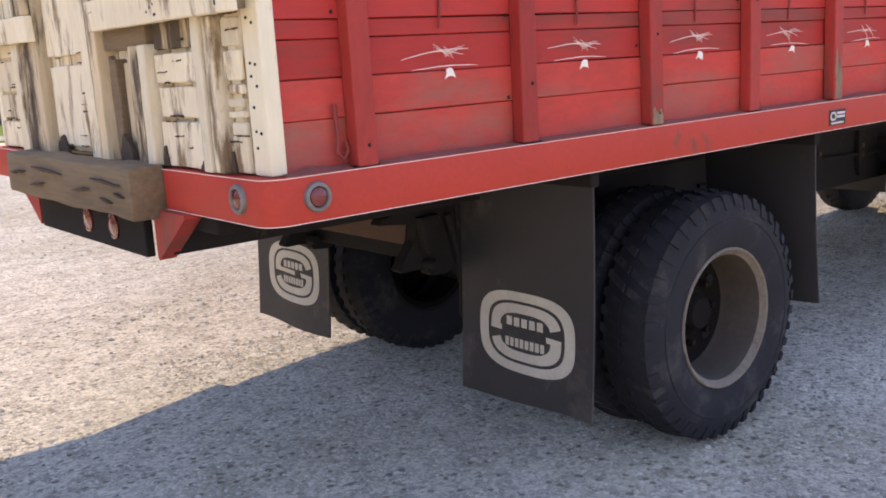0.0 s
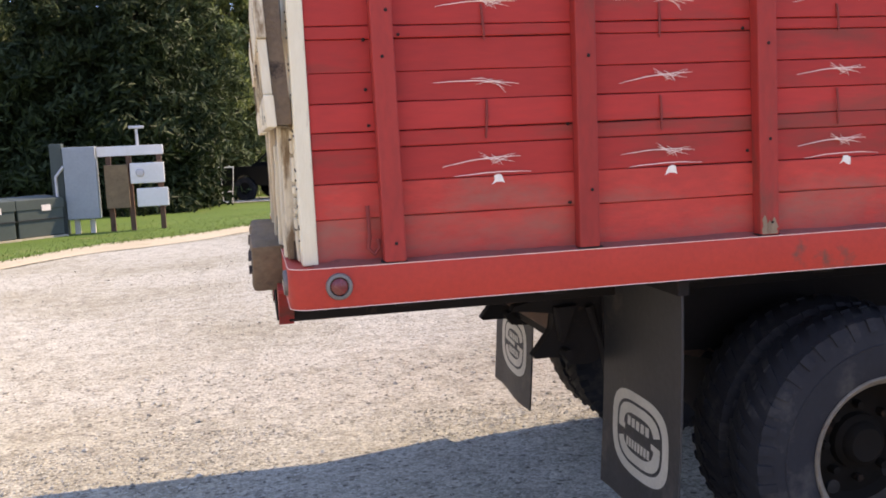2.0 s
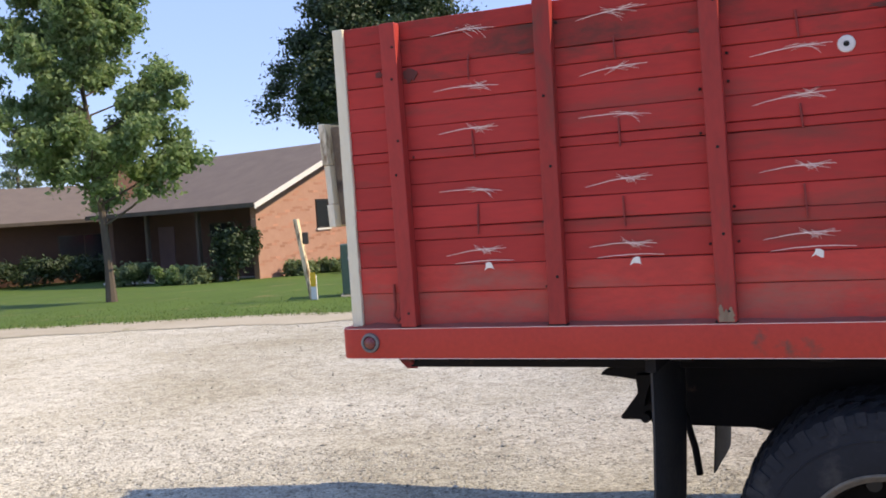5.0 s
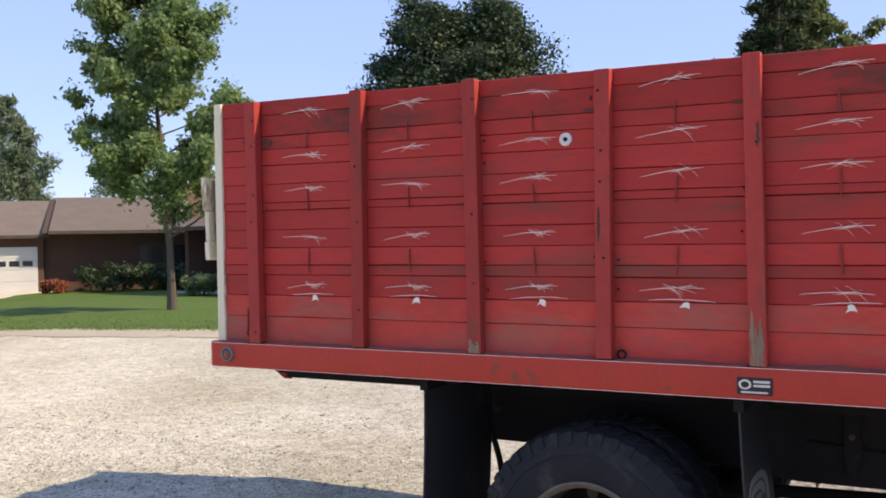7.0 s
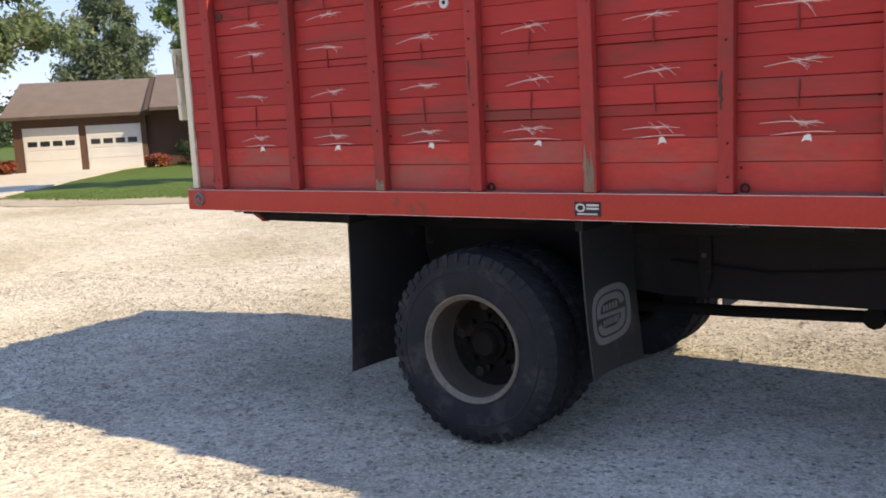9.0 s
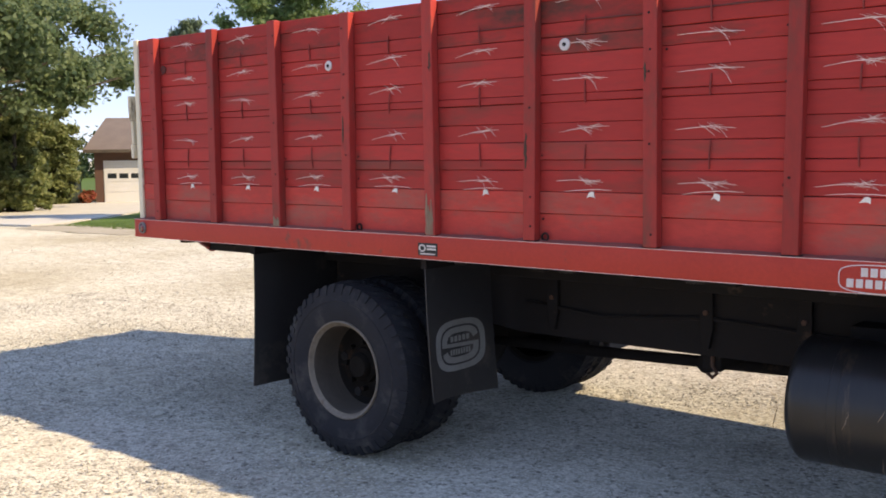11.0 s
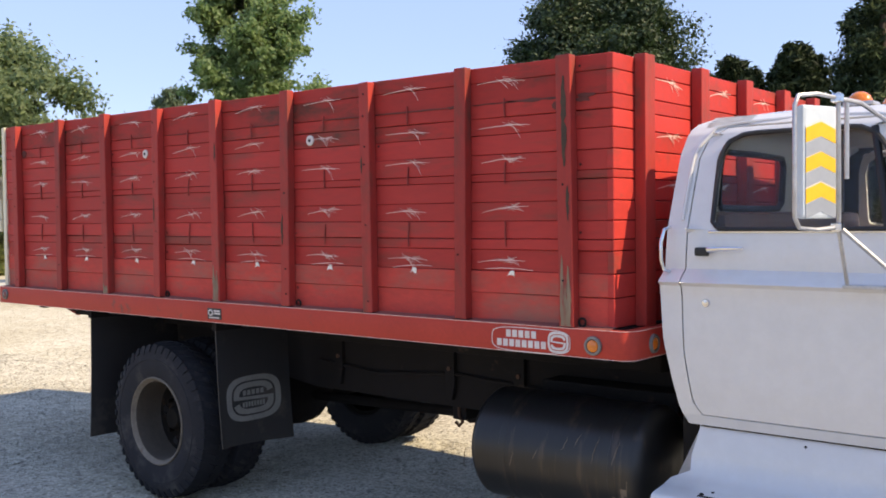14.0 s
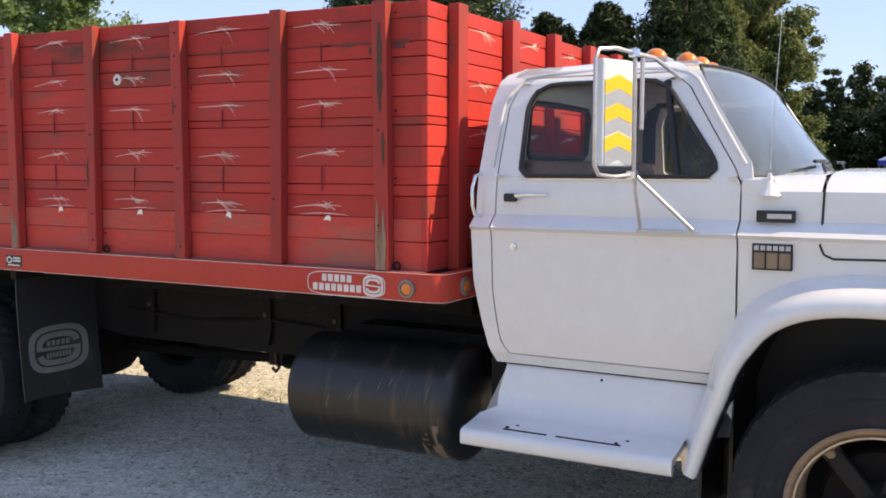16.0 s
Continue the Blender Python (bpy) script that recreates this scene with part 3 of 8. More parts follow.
def height(z, x):
    """Boards sag slightly towards the front."""
    return FLOOR + (z - FLOOR) * (1.0 - 0.044 * (x - REAR) / (FRONT - REAR))


def plank(x0, x1, z0, z1, y, gap, seed, bow=0.0025):
    """One long board with softly broken edges, gently uneven along its length; paint closes its joints here and there."""
    rng = random.Random(seed)
    b = bmesh.new()
    n = 52
    rings = []
    lift = rng.uniform(-0.002, 0.002)
    phase = rng.uniform(0, 6)
    for i in range(n + 1):
        x = x0 + (x1 - x0) * i / n
        w = bow * math.sin(phase + 2.3 * x) + rng.uniform(-0.0004, 0.0004)
        lo = max(0.0003, gap + 0.0016 * noise.noise(Vector((3.1 * x, seed, 0.5))) + rng.uniform(-0.0003, 0.0005))
        hi = max(0.0003, gap + 0.0016 * noise.noise(Vector((3.1 * x, seed, 9.5))) + rng.uniform(-0.0003, 0.0005))
        a, c = height(z0, x) + lo, height(z1, x) - hi
        ea, ec = min(0.0035, 0.0012 + lo), min(0.0035, 0.0012 + hi)
        f = y + lift + w
        rings.append([b.verts.new(q) for q in ((x, f + 0.0028, a), (x, f, a + ea), (x, f, c - ec), (x, f + 0.0028, c), (x, y + 0.03, c), (x, y + 0.03, a))])
    for r0, r1 in zip(rings, rings[1:]):
        for j in range(6):
            b.faces.new((r0[j], r0[(j + 1) % 6], r1[(j + 1) % 6], r1[j]))
    b.faces.new(rings[0])
    b.faces.new(rings[-1][::-1])
    return b


near_side = part("side_panel", box(REAR + 0.004, FRONT - 0.004, SIDE + 0.028, SIDE + 0.036, FLOOR, 2.43), CHASSIS, truck, "red painted board side of the bed")
far_side = part("side_panel", box(REAR + 0.004, FRONT - 0.004, 2 * CY - SIDE - 0.036, 2 * CY - SIDE - 0.028, FLOOR, 2.43), CHASSIS, truck, "red painted board side of the bed")
for i, (z0, z1) in enumerate(zip(JOINTS, JOINTS[1:])):
    gap = 0.0016 if z1 - z0 < 0.07 else (0.0006, 0.0010, 0.0004)[i % 3]
    part("plank", plank(REAR, FRONT, z0, z1, SIDE, gap, i), RED_WORN if i < 2 else RED_TOP if z0 > 2.15 else RED, near_side)
    part("plank", other_side(plank(REAR, FRONT, z0, z1, SIDE, gap, i + 40)), RED, far_side)

ledge = bmesh.new()
rows = []
for x in np.linspace(1.20, 6.44, 130):
    swell = 0.004 + 0.004 * noise.noise(Vector((5 * x, 1, 2))) + 0.003 * noise.noise(Vector((23 * x, 4, 2)))
    rows.append([ledge.verts.new(p) for p in ((x, RAIL + 0.006, 1.3003), (x, RAIL + 0.012, 1.3008 + 0.2 * max(swell, 0)), (x, SIDE - 0.012, 1.3012 + max(swell, 0)), (x, SIDE - 0.001, 1.302 + 1.9 * max(swell, 0)))])
for r0, r1 in zip(rows, rows[1:]):
    for k in range(3):
        ledge.faces.new((r0[k], r0[k + 1], r1[k + 1], r1[k]))
part("ledge_dust", ledge, LEDGE, rail, "reddish dust packed along the rail ledge", smooth=True)

# front headboard
headboard = part("headboard", box(FRONT - 0.03, FRONT - 0.022, SIDE + 0.04, 2 * CY - SIDE - 0.04, FLOOR, 2.42), CHASSIS, truck, "red painted front board of the bed")
for i, (z0, z1) in enumerate(zip(JOINTS, JOINTS[1:])):
    a, c = height(z0, FRONT) + 0.0018, height(z1, FRONT) - 0.0018
    part("plank", box(FRONT - 0.02, FRONT + 0.012, SIDE - 0.002, 2 * CY - SIDE + 0.002, a, c, 0.003, seg=1), RED, headboard)
for y in (2.37, 2.92, 3.45, 3.98, 2 * CY - 2.20):
    part("stake", box(FRONT + 0.013, FRONT + 0.065, y - 0.045, y + 0.045, FLOOR, 2.455, 0.005), RED_POST, headboard)

def place_mesh(name, me, m, parent):
    ob = new(name, me)
    ob.parent = parent
    ob.matrix_parent_inverse = world_of(parent).inverted()
    ob.matrix_basis = m
    return ob


BOLT = bpy.data.meshes.new("bolt_head")
bolt = lathe([(0.0055, 0.0), (0.0055, -0.0015), (0.0035, -0.003), (0.0004, -0.0035)], 8)
bolt.to_mesh(BOLT)
bolt.free()
BOLT.materials.append(HUB)


# stakes along the side, with bolt heads
STAKES = [1.440, 2.050, 2.646, 3.234, 3.828, 4.440, 5.055, 5.656, 6.224]
for i, x in enumerate(STAKES):
    top = height(TOP, x) + (0.004 if i % 3 else -0.006)
    w = 0.033 if i < 8 else 0.036
    for flip in (False, True):
        b = box(x - w, x + w, 2.098 + 0.002 * (i % 2), SIDE - 0.003, FLOOR + 0.001, top, 0.006)
        for v in b.verts:
            v.co.x += 0.006 * math.sin(3.1 * i + 2.0 * v.co.z)
        stake = part("stake", other_side(b) if flip else b, RED_POST, far_side if flip else near_side,
                     "")
        if not flip:
            rng = random.Random(i)
            for z in (1.36, 1.49, 1.60, 1.73, 1.90, 2.03, 2.13, 2.28, 2.38):
                if rng.random() < 0.55:
                    continue
                place_mesh("bolt_head", BOLT, pose(x + rng.uniform(-0.014, 0.014), 2.0985, z + rng.uniform(-0.02, 0.02)), stake)
            if i in (2, 4, 8):
                hgt = {2: 0.06, 4: 0.21, 8: 0.30}[i]
                for j, (off, wide, share) in enumerate(((-0.018, 0.010, 1.0), (-0.002, 0.009, 0.72), (0.014, 0.011, 0.86))):
                    ring = []
                    for side in (1, -1):
                        for k in range(13)[::side]:
                            t = k / 12
                            half = wide * (1 - t ** 3) ** 0.6 * (0.9 + 0.5 * noise.noise(Vector((6 * t, 4.0 * side + j, i))))
                            mid = x + 0.006 * math.sin(3.1 * i + 2.0 * (FLOOR + hgt * t)) + off + 0.004 * noise.noise(Vector((3 * t, i, j)))
                            ring.append((mid + side * max(half, 0.0008), FLOOR + 0.006 + hgt * share * t))
                    part("bare_patch", prism(ring, "y", 2.0966 + 0.002 * (i % 2) - 0.0004 * j, 2.102), BARE, stake, "bare wood where paint wore off")
            # rot and grime that run down the stake's face
            for z0, z1, off, wide in {8: ((1.98, 2.36, 0.004, 0.017), (1.75, 1.90, 0.018, 0.009)), 6: ((2.00, 2.08, -0.02, 0.007),), 5: ((1.64, 1.80, -0.019, 0.009),), 4: ((2.12, 2.22, 0.02, 0.007),), 3: ((1.78, 1.92, -0.018, 0.008),)}.get(i, ()):
                n = 14
                ring = []
                for side in (1, -1):
                    for k in range(n + 1)[::side]:
                        t = k / n
                        half = wide * math.sin(math.pi * (0.04 + 0.92 * t)) ** 0.6 * (0.75 + 0.9 * noise.noise(Vector((7.0 * i + 9 * t, 3.0 * side, z0))))
                        mid = x + 0.006 * math.sin(3.1 * i + 2.0 * (z0 + (z1 - z0) * t)) + off + 0.004 * noise.noise(Vector((5 * t, i, 1)))
                        ring.append((min(max(mid + side * max(half, 0.001), x - 0.034), x + 0.034), z0 + (z1 - z0) * t))
                part("grime_streak", prism(ring, "y", 2.0962 + 0.002 * (i % 2), 2.10), ROT, stake, "dark rotten streak")
            part("stake_foot", box(x - 0.038, x + 0.038, RAIL + 0.004, SIDE - 0.002, 1.3005, 1.306, 0.001), CHASSIS, stake)

# grime that crept along an upper joint between the stakes
for k, (x0, x1, thick) in enumerate(((4.10, 4.40, 0.0035), (4.70, 5.02, 0.0045), (5.09, 5.62, 0.005), (5.69, 5.95, 0.004), (5.90, 6.187, 0.010), (6.262, 6.35, 0.012), (3.30, 3.52, 0.003))):
    n = 22
    ring = []
    for side in (1, -1):
        for j in range(n + 1)[::side]:
            t = j / n
            x = x0 + (x1 - x0) * t
            half = thick * math.sin(math.pi * (0.03 + 0.94 * t)) ** 0.5 * (0.7 + 1.2 * noise.noise(Vector((16 * x, 2.0 * side, k))))
            ring.append((x, height(2.322, x) + 0.002 * noise.noise(Vector((9 * x, 5, k))) + side * max(half, 0.0008)))
    part("seam_grime", prism(ring, "y", SIDE - 0.0048, SIDE + 0.004), GRIME, near_side, "dark grime along a board joint")

# chalky scratches, bolt plates and short rods that repeat from bay to bay
def scratch_mesh(seed, thin=False):
    """A long thin streak, nearly straight, that frays into crossing hairs at one end; on the plane y = 0."""
    rng = random.Random(seed)
    b = bmesh.new()
    n = 12
    length, rise = rng.uniform(0.24, 0.29), rng.uniform(0.008, 0.018)
    main = [(-length / 2 + length * i / n, 0.0, rise * (1 - (1.5 * (i / n) - 0.95) ** 2) - 0.5 * rise + rng.uniform(-0.0008, 0.0008)) for i in range(n + 1)]
    ribbon(main, [0.0009 + 0.0019 * math.sin(math.pi * (i + 1) / (n + 2)) for i in range(n + 1)], (0, -1, 0), bm=b)
    if not thin:
        for k in range(rng.randint(5, 8)):
            x = rng.uniform(0.005, 0.075)
            ang = rng.choice((-0.5, -0.35, -0.2, 0.0, 0.15, 0.35)) + rng.uniform(-0.1, 0.1)
            l = rng.uniform(0.045, 0.11)
            o = (x - 0.5 * l * math.cos(ang), 0.0, 0.004 - 0.45 * l * math.sin(ang) + rng.uniform(-0.006, 0.012))
            bend = rng.uniform(-0.4, 0.2)
            ray = [(o[0] + l * t * math.cos(ang + bend * t), 0.0, o[2] + l * t * math.sin(ang + bend * t)) for t in (0, 0.25, 0.5, 0.75, 1)]
            ribbon(ray, [0.0006, 0.0013, 0.0017, 0.0013, 0.0006], (0, -1, 0), lift=0.0002 + 0.0002 * k, bm=b)
        # the hairs share the same smear of paint
        b.verts.ensure_lookup_table()
        b.faces.ensure_lookup_table()
        islands, seen = [], set()
        for f in b.faces:
            if f in seen:
                continue
            stack, isle = [f], []
            seen.add(f)
            while stack:
                q = stack.pop()
                isle.append(q)
                for e in q.edges:
                    for o in e.link_faces:
                        if o not in seen:
                            seen.add(o)
                            stack.append(o)
            islands.append(isle)
        hub = Vector((0.04, 0.0, 0.004))
        near = lambda isle: min((v for f in isle for v in f.verts), key=lambda v: (v.co - hub).length)
        v0 = near(islands[0])
        for isle in islands[1:]:
            v1 = near(isle)
            v2 = min((e.other_vert(v1) for e in v1.link_edges), key=lambda v: (v.co - v1.co).length)
            b.faces.new((v0, v1, v2))
    me = bpy.data.meshes.new("paint_scratch")
    b.to_mesh(me)
    b.free()
    me.materials.append(MARK)
    return me


def chip_mesh(seed):
    """A torn scrap, flat on top and wider below."""
    rng = random.Random(seed)
    b = bmesh.new()
    pts = [(x + rng.uniform(-0.003, 0.003), z + rng.uniform(-0.003, 0.003)) for x, z in ((-0.010, 0.012), (0.004, 0.015), (0.014, 0.012), (0.019, -0.012), (0.010, -0.009), (-0.004, -0.008), (-0.020, -0.014), (-0.013, 0.0))]
    prism(pts, "y", -0.0025, 0.001, bm=b)
    me = bpy.data.meshes.new("paint_chip")
    b.to_mesh(me)
    b.free()
    me.materials.append(CHIP)
    return me


SCRATCHES = [scratch_mesh(s) for s in range(11, 19)]
STREAKS = [scratch_mesh(s, True) for s in range(31, 35)]
CHIPS = [chip_mesh(s) for s in range(51, 55)]
rng = random.Random(8)
CHIP_X = [1.775, 2.336, 2.947, 3.552, 4.150, 4.741, 5.330, 5.912]
for k, cx in enumerate(CHIP_X):
    x = cx - 0.045
    for z in (1.586, 1.822, 2.058, 2.216, 2.424):
        place_mesh("paint_scratch", SCRATCHES[rng.randrange(8)], pose(x + rng.uniform(-0.012, 0.012), SIDE - 0.0035, height(z, x) + rng.uniform(-0.006, 0.006), 0, rng.uniform(-5, 4), 0), near_side)
    place_mesh("paint_scratch", STREAKS[k % 4], pose(x + 0.03, SIDE - 0.0035, height(1.545, x), 0, rng.uniform(-3, 3), 0), near_side)
    place_mesh("paint_chip", CHIPS[k % 4], pose(x + 0.045, SIDE - 0.003, height(1.527, x), 0, rng.uniform(-15, 15), 0), near_side)
    for z0, z1 in ((1.650, 1.765), (1.945, 2.045), (2.250, 2.345)):
        lean = rng.uniform(-0.004, 0.004)
        rod = tube([(x + 0.0165 + lean, SIDE - 0.006, height(z1, x) + rng.uniform(-0.01, 0.008)), (x + 0.0165, SIDE - 0.009, height((z0 + z1) / 2, x)), (x + 0.0165 - lean, SIDE - 0.006, height(z0, x) + rng.uniform(-0.008, 0.01))], [0.0034, 0.0042, 0.0030], 6)
        part("tie_rod", rod, ROD, near_side, smooth=True)
for y in (2.65, 3.19, 3.72):
    for z in (2.36, 2.12, 1.9):
        place_mesh("paint_scratch", SCRATCHES[rng.randrange(8)], pose(FRONT + 0.0135, y, z, 0, rng.uniform(-8, 8), 90), headboard)
for x, z in ((3.066, 2.203), (4.603, 2.192)):
    disc = part("reflector", lathe([(0.0005, -0.006), (0.024, -0.006), (0.028, -0.003), (0.028, 0.004)], 20, (x, SIDE - 0.001, z)), DECAL, near_side, "small round white reflector", smooth=True)
    part("screw", lathe([(0.0005, -0.0085), (0.009, -0.008), (0.010, -0.005)], 12, (x, SIDE - 0.001, z)), CHASSIS, disc)
for k, (x, z, w, h) in enumerate(((1.50, 2.285, 0.030, 0.026), (1.365, 2.30, 0.016, 0.012), (1.985, 2.315, 0.040, 0.008), (2.60, 2.31, 0.036, 0.007), (3.18, 2.315, 0.042, 0.009), (3.77, 2.30, 0.036, 0.008), (6.16, 2.245, 0.024, 0.020), (6.285, 2.262, 0.035, 0.011), (5.60, 2.285, 0.045, 0.008), (5.02, 2.29, 0.030, 0.007))):
    ring = []
    for a in np.linspace(0, 2 * math.pi, 27)[:-1]:
        r = 1 + 0.55 * noise.noise(Vector((2.2 * math.cos(a), 2.2 * math.sin(a), 3.0 * k))) + 0.25 * noise.noise(Vector((7 * math.cos(a), 7 * math.sin(a), 5.0 * k)))
        ring.append((x + w * r * math.cos(a), z + h * r * math.sin(a)))
    part("grease_smudge", prism(ring, "y", SIDE - 0.0044, SIDE), GRIME, near_side, "dark greasy smudge")
# small dark nail holes beside some stakes
for k in range(46):
    i = rng.randrange(9)
    x = STAKES[i] + rng.choice((-0.052, -0.046, 0.047)) + rng.uniform(-0.006, 0.006)
    place_mesh("nail_hole", BOLT, pose(x, SIDE - 0.0016, rng.choice((1.42, 1.58, 1.70, 1.82, 1.97, 2.12, 2.20, 2.38)) + rng.uniform(-0.03, 0.03)), near_side)
# latch hook near the rear stake
part("latch_hook", tube([(1.372, SIDE - 0.012, 1.47), (1.374, SIDE - 0.016, 1.38), (1.368, SIDE - 0.018, 1.345), (1.385, SIDE - 0.02, 1.325), (1.402, SIDE - 0.018, 1.345), (1.398, SIDE - 0.016, 1.37)], 0.0060, 8), ROD, near_side, "rusty red latch hook", smooth=True)
for x in (3.295, 4.505, 6.285):
    part("ring_bolt", tube([(x + 0.017 * math.cos(a), SIDE - 0.014, 1.322 + 0.017 * math.sin(a)) for a in np.linspace(0, 2 * math.pi, 13)], 0.005, 6, caps=False), HUB, near_side, smooth=True)

# rear gate: cream painted boards and cleats, weathered to bare wood
gate = part("tailgate", box(1.192, 1.204, SIDE + 0.05, 2 * CY - SIDE - 0.05, 1.31, 2.46), WOOD, truck, "weathered cream painted wooden tailgate with peeling paint")
for y0, y1 in ((SIDE - 0.012, SIDE + 0.075), (2 * CY - SIDE - 0.075, 2 * CY - SIDE + 0.012)):
    part("corner_post", box(1.172, 1.219, y0, y1, 1.302, 2.500, 0.006), CREAM_POST, gate)
rng = random.Random(21)


def gate_piece(name, y0, y1, z0, z1, face, material, seed, ragged=0.004, label=""):
    """A weathered board on the gate whose outer face stands at x = face: wavy edges, splintered ends."""
    b = box(face, 1.191, y0, y1, z0, z1, min(0.006, 0.2 * (z1 - z0), 0.2 * (y1 - y0)))
    long = max(y1 - y0, z1 - z0)
    bmesh.ops.subdivide_edges(b, edges=[e for e in b.edges if e.calc_length() > 0.6 * long], cuts=9, use_grid_fill=True)
    shift = Vector((seed * 3.7, 0, 0))
    for v in b.verts:
        v.co.y += ragged * noise.noise(Vector((seed, 3 * v.co.y, 9 * v.co.z)))
        v.co.z += 0.8 * ragged * noise.noise(Vector((seed + 40, 22 * v.co.y, 2 * v.co.z)))
        if v.co.x < 1.18:
            v.co.x += 0.005 * noise.noise(v.co * 9 + shift)
    return part(name, b, material, gate, label)


# a back layer of boards closes the gate
y, i = SIDE + 0.08, 0
while y < 2 * CY - SIDE - 0.10:
    w = min(rng.choice((0.09, 0.12, 0.15)), 2 * CY - SIDE - 0.08 - y)
    gate_piece("gate_board", y + 0.003, y + w - 0.004, 1.315, 2.46, 1.176 + rng.uniform(-0.003, 0.003), CREAM_WORN if i % 3 == 1 else CREAM, i)
    y += w
    i += 1
# short boards laid across between the uprights, with open breaks
for k, (z0, z1) in enumerate(((1.306, 1.438), (1.450, 1.466), (1.478, 1.500), (1.511, 1.536), (1.546, 1.622), (1.632, 1.705))):
    gate_piece("short_board", 2.236, 2.326, z0, z1, 1.164, CREAM, 60 + k, 0.003)
for k, (z0, z1, worn) in enumerate(((1.306, 1.436, 0), (1.448, 1.534, 0), (1.546, 1.628, 0), (1.641, 1.735, 1))):
    gate_piece("short_board", 2.440, 2.738, z0, z1, 1.152 + 0.004 * (k % 2), CREAM_WORN if worn else CREAM, 70 + k, 0.004)
for k, (z0, z1) in enumerate(((1.335, 1.620), (1.655, 2.02), (2.03, 2.44))):
    gate_piece("short_board", 3.300, 3.715, z0, z1, 1.158 - 0.003 * k, CREAM, 80 + k, 0.004)
for k, (z0, z1) in enumerate(((1.308, 1.415), (1.428, 1.525), (1.536, 1.66), (1.672, 1.80))):
    gate_piece("short_board", 4.085, 4.430, z0, z1, 1.156 + 0.004 * (k % 2), CREAM, 90 + k, 0.004)
# uprights that stand proud
for k, (y0, y1, face, z1) in enumerate(((2.333, 2.380, 1.136, 1.71), (2.387, 2.434, 1.130, 1.72), (2.745, 2.80, 1.124, 1.66), (2.806, 2.875, 1.128, 1.66))):
    gate_piece("gate_upright", y0, y1, 1.304, z1, face, CREAM_WORN if k > 2 else CREAM, 100 + k, 0.005)
for k, (y0, y1, face) in enumerate(((3.115, 3.19, 1.120), (3.20, 3.29, 1.128), (3.735, 3.86, 1.122), (3.90, 3.97, 1.130), (3.98, 4.07, 1.124))):
    gate_piece("gate_upright", y0, y1, 1.304, 2.45, face, CREAM_WORN if k in (0, 2, 3) else CREAM, 110 + k, 0.007)
# the rotten stretch: splintered strips, dark hollows between them
y, k = 2.882, 0
while y < 3.105:
    w = rng.uniform(0.022, 0.046)
    gate_piece("rotten_strip", y, y + w, 1.304 + rng.uniform(0, 0.03), 1.66 - rng.uniform(0, 0.05), rng.uniform(1.132, 1.158), (CREAM_WORN, WOOD, CREAM_WORN, TIMBER)[k % 4], 120 + k, 0.009, "splintered rotten strip")
    y += w + rng.uniform(0.004, 0.010)
    k += 1
gate_piece("rotten_rail", 2.76, 3.10, 1.652, 1.735, 1.140, TIMBER, 140, 0.010, "rotten brown cross rail")
gate_piece("brown_spacer", 2.24, 2.33, 1.712, 1.80, 1.160, TIMBER, 141, 0.004)
# dark rot at the feet of the boards
for k, (y0, w, h, face) in enumerate(((3.60, 0.11, 0.075, 1.154), (3.30, 0.05, 0.03, 1.154), (2.70, 0.036, 0.07, 1.149), (2.45, 0.03, 0.03, 1.147), (2.30, 0.025, 0.06, 1.161), (2.92, 0.10, 0.10, 1.130), (4.10, 0.05, 0.05, 1.152))):
    pts = [(y0 + w * t, 1.306 + (h * math.sin(math.pi * (0.08 + 0.84 * t)) ** 0.7 * (0.8 + 0.5 * noise.noise(Vector((14 * t, k, 3)))))) for t in np.linspace(1, 0, 9)]
    part("rot_patch", prism([(y0, 1.305), (y0 + w, 1.305)] + pts, "x", face - 0.004, face + 0.006), ROT, gate, "dark rotten wood")


def leaning(b):
    """The outer frame of the gate leans out towards its top."""
    for v in b.verts:
        v.co.x -= 0.05 * max(0.0, v.co.z - 1.70)
    return b


for y0, y1, z0, z1 in ((2.14, 3.095, 1.712, 1.805), (2.14, 3.095, 1.965, 2.135), (3.72, 4.50, 1.715, 1.81), (3.72, 4.50, 1.965, 2.135)):
    bar = box(1.096, 1.126, y0, y1, z0, z1, 0.006)
    bmesh.ops.subdivide_edges(bar, edges=[e for e in bar.edges if e.calc_length() > 0.5], cuts=9, use_grid_fill=True)
    for v in bar.verts:
        v.co.z += 0.004 * noise.noise(Vector((y0, 5 * v.co.y, 3 * v.co.z)))
    part("gate_crossbar", leaning(bar), CREAM, gate, "cream painted crossbar")
for y0, y1, z0, z1 in ((2.15, 2.225, 1.806, 1.964), (2.52, 2.60, 1.806, 1.964), (3.02, 3.09, 1.806, 1.964), (3.73, 3.81, 1.811, 1.964), (4.41, 4.49, 1.811, 1.964)):
    part("gate_upright", leaning(box(1.098, 1.124, y0, y1, z0, z1, 0.005)), CREAM_WORN if y0 > 2.4 else CREAM, gate)
for y0, y1, z0, z1 in ((2.19, 2.23, 1.72, 2.12), (2.80, 2.85, 1.72, 2.12), (3.84, 3.89, 1.74, 2.12), (4.4, 4.45, 1.73, 2.12)):
    part("gate_spacer", leaning(box(1.127, 1.172, y0, y1, z0, z1)), WOOD, gate)
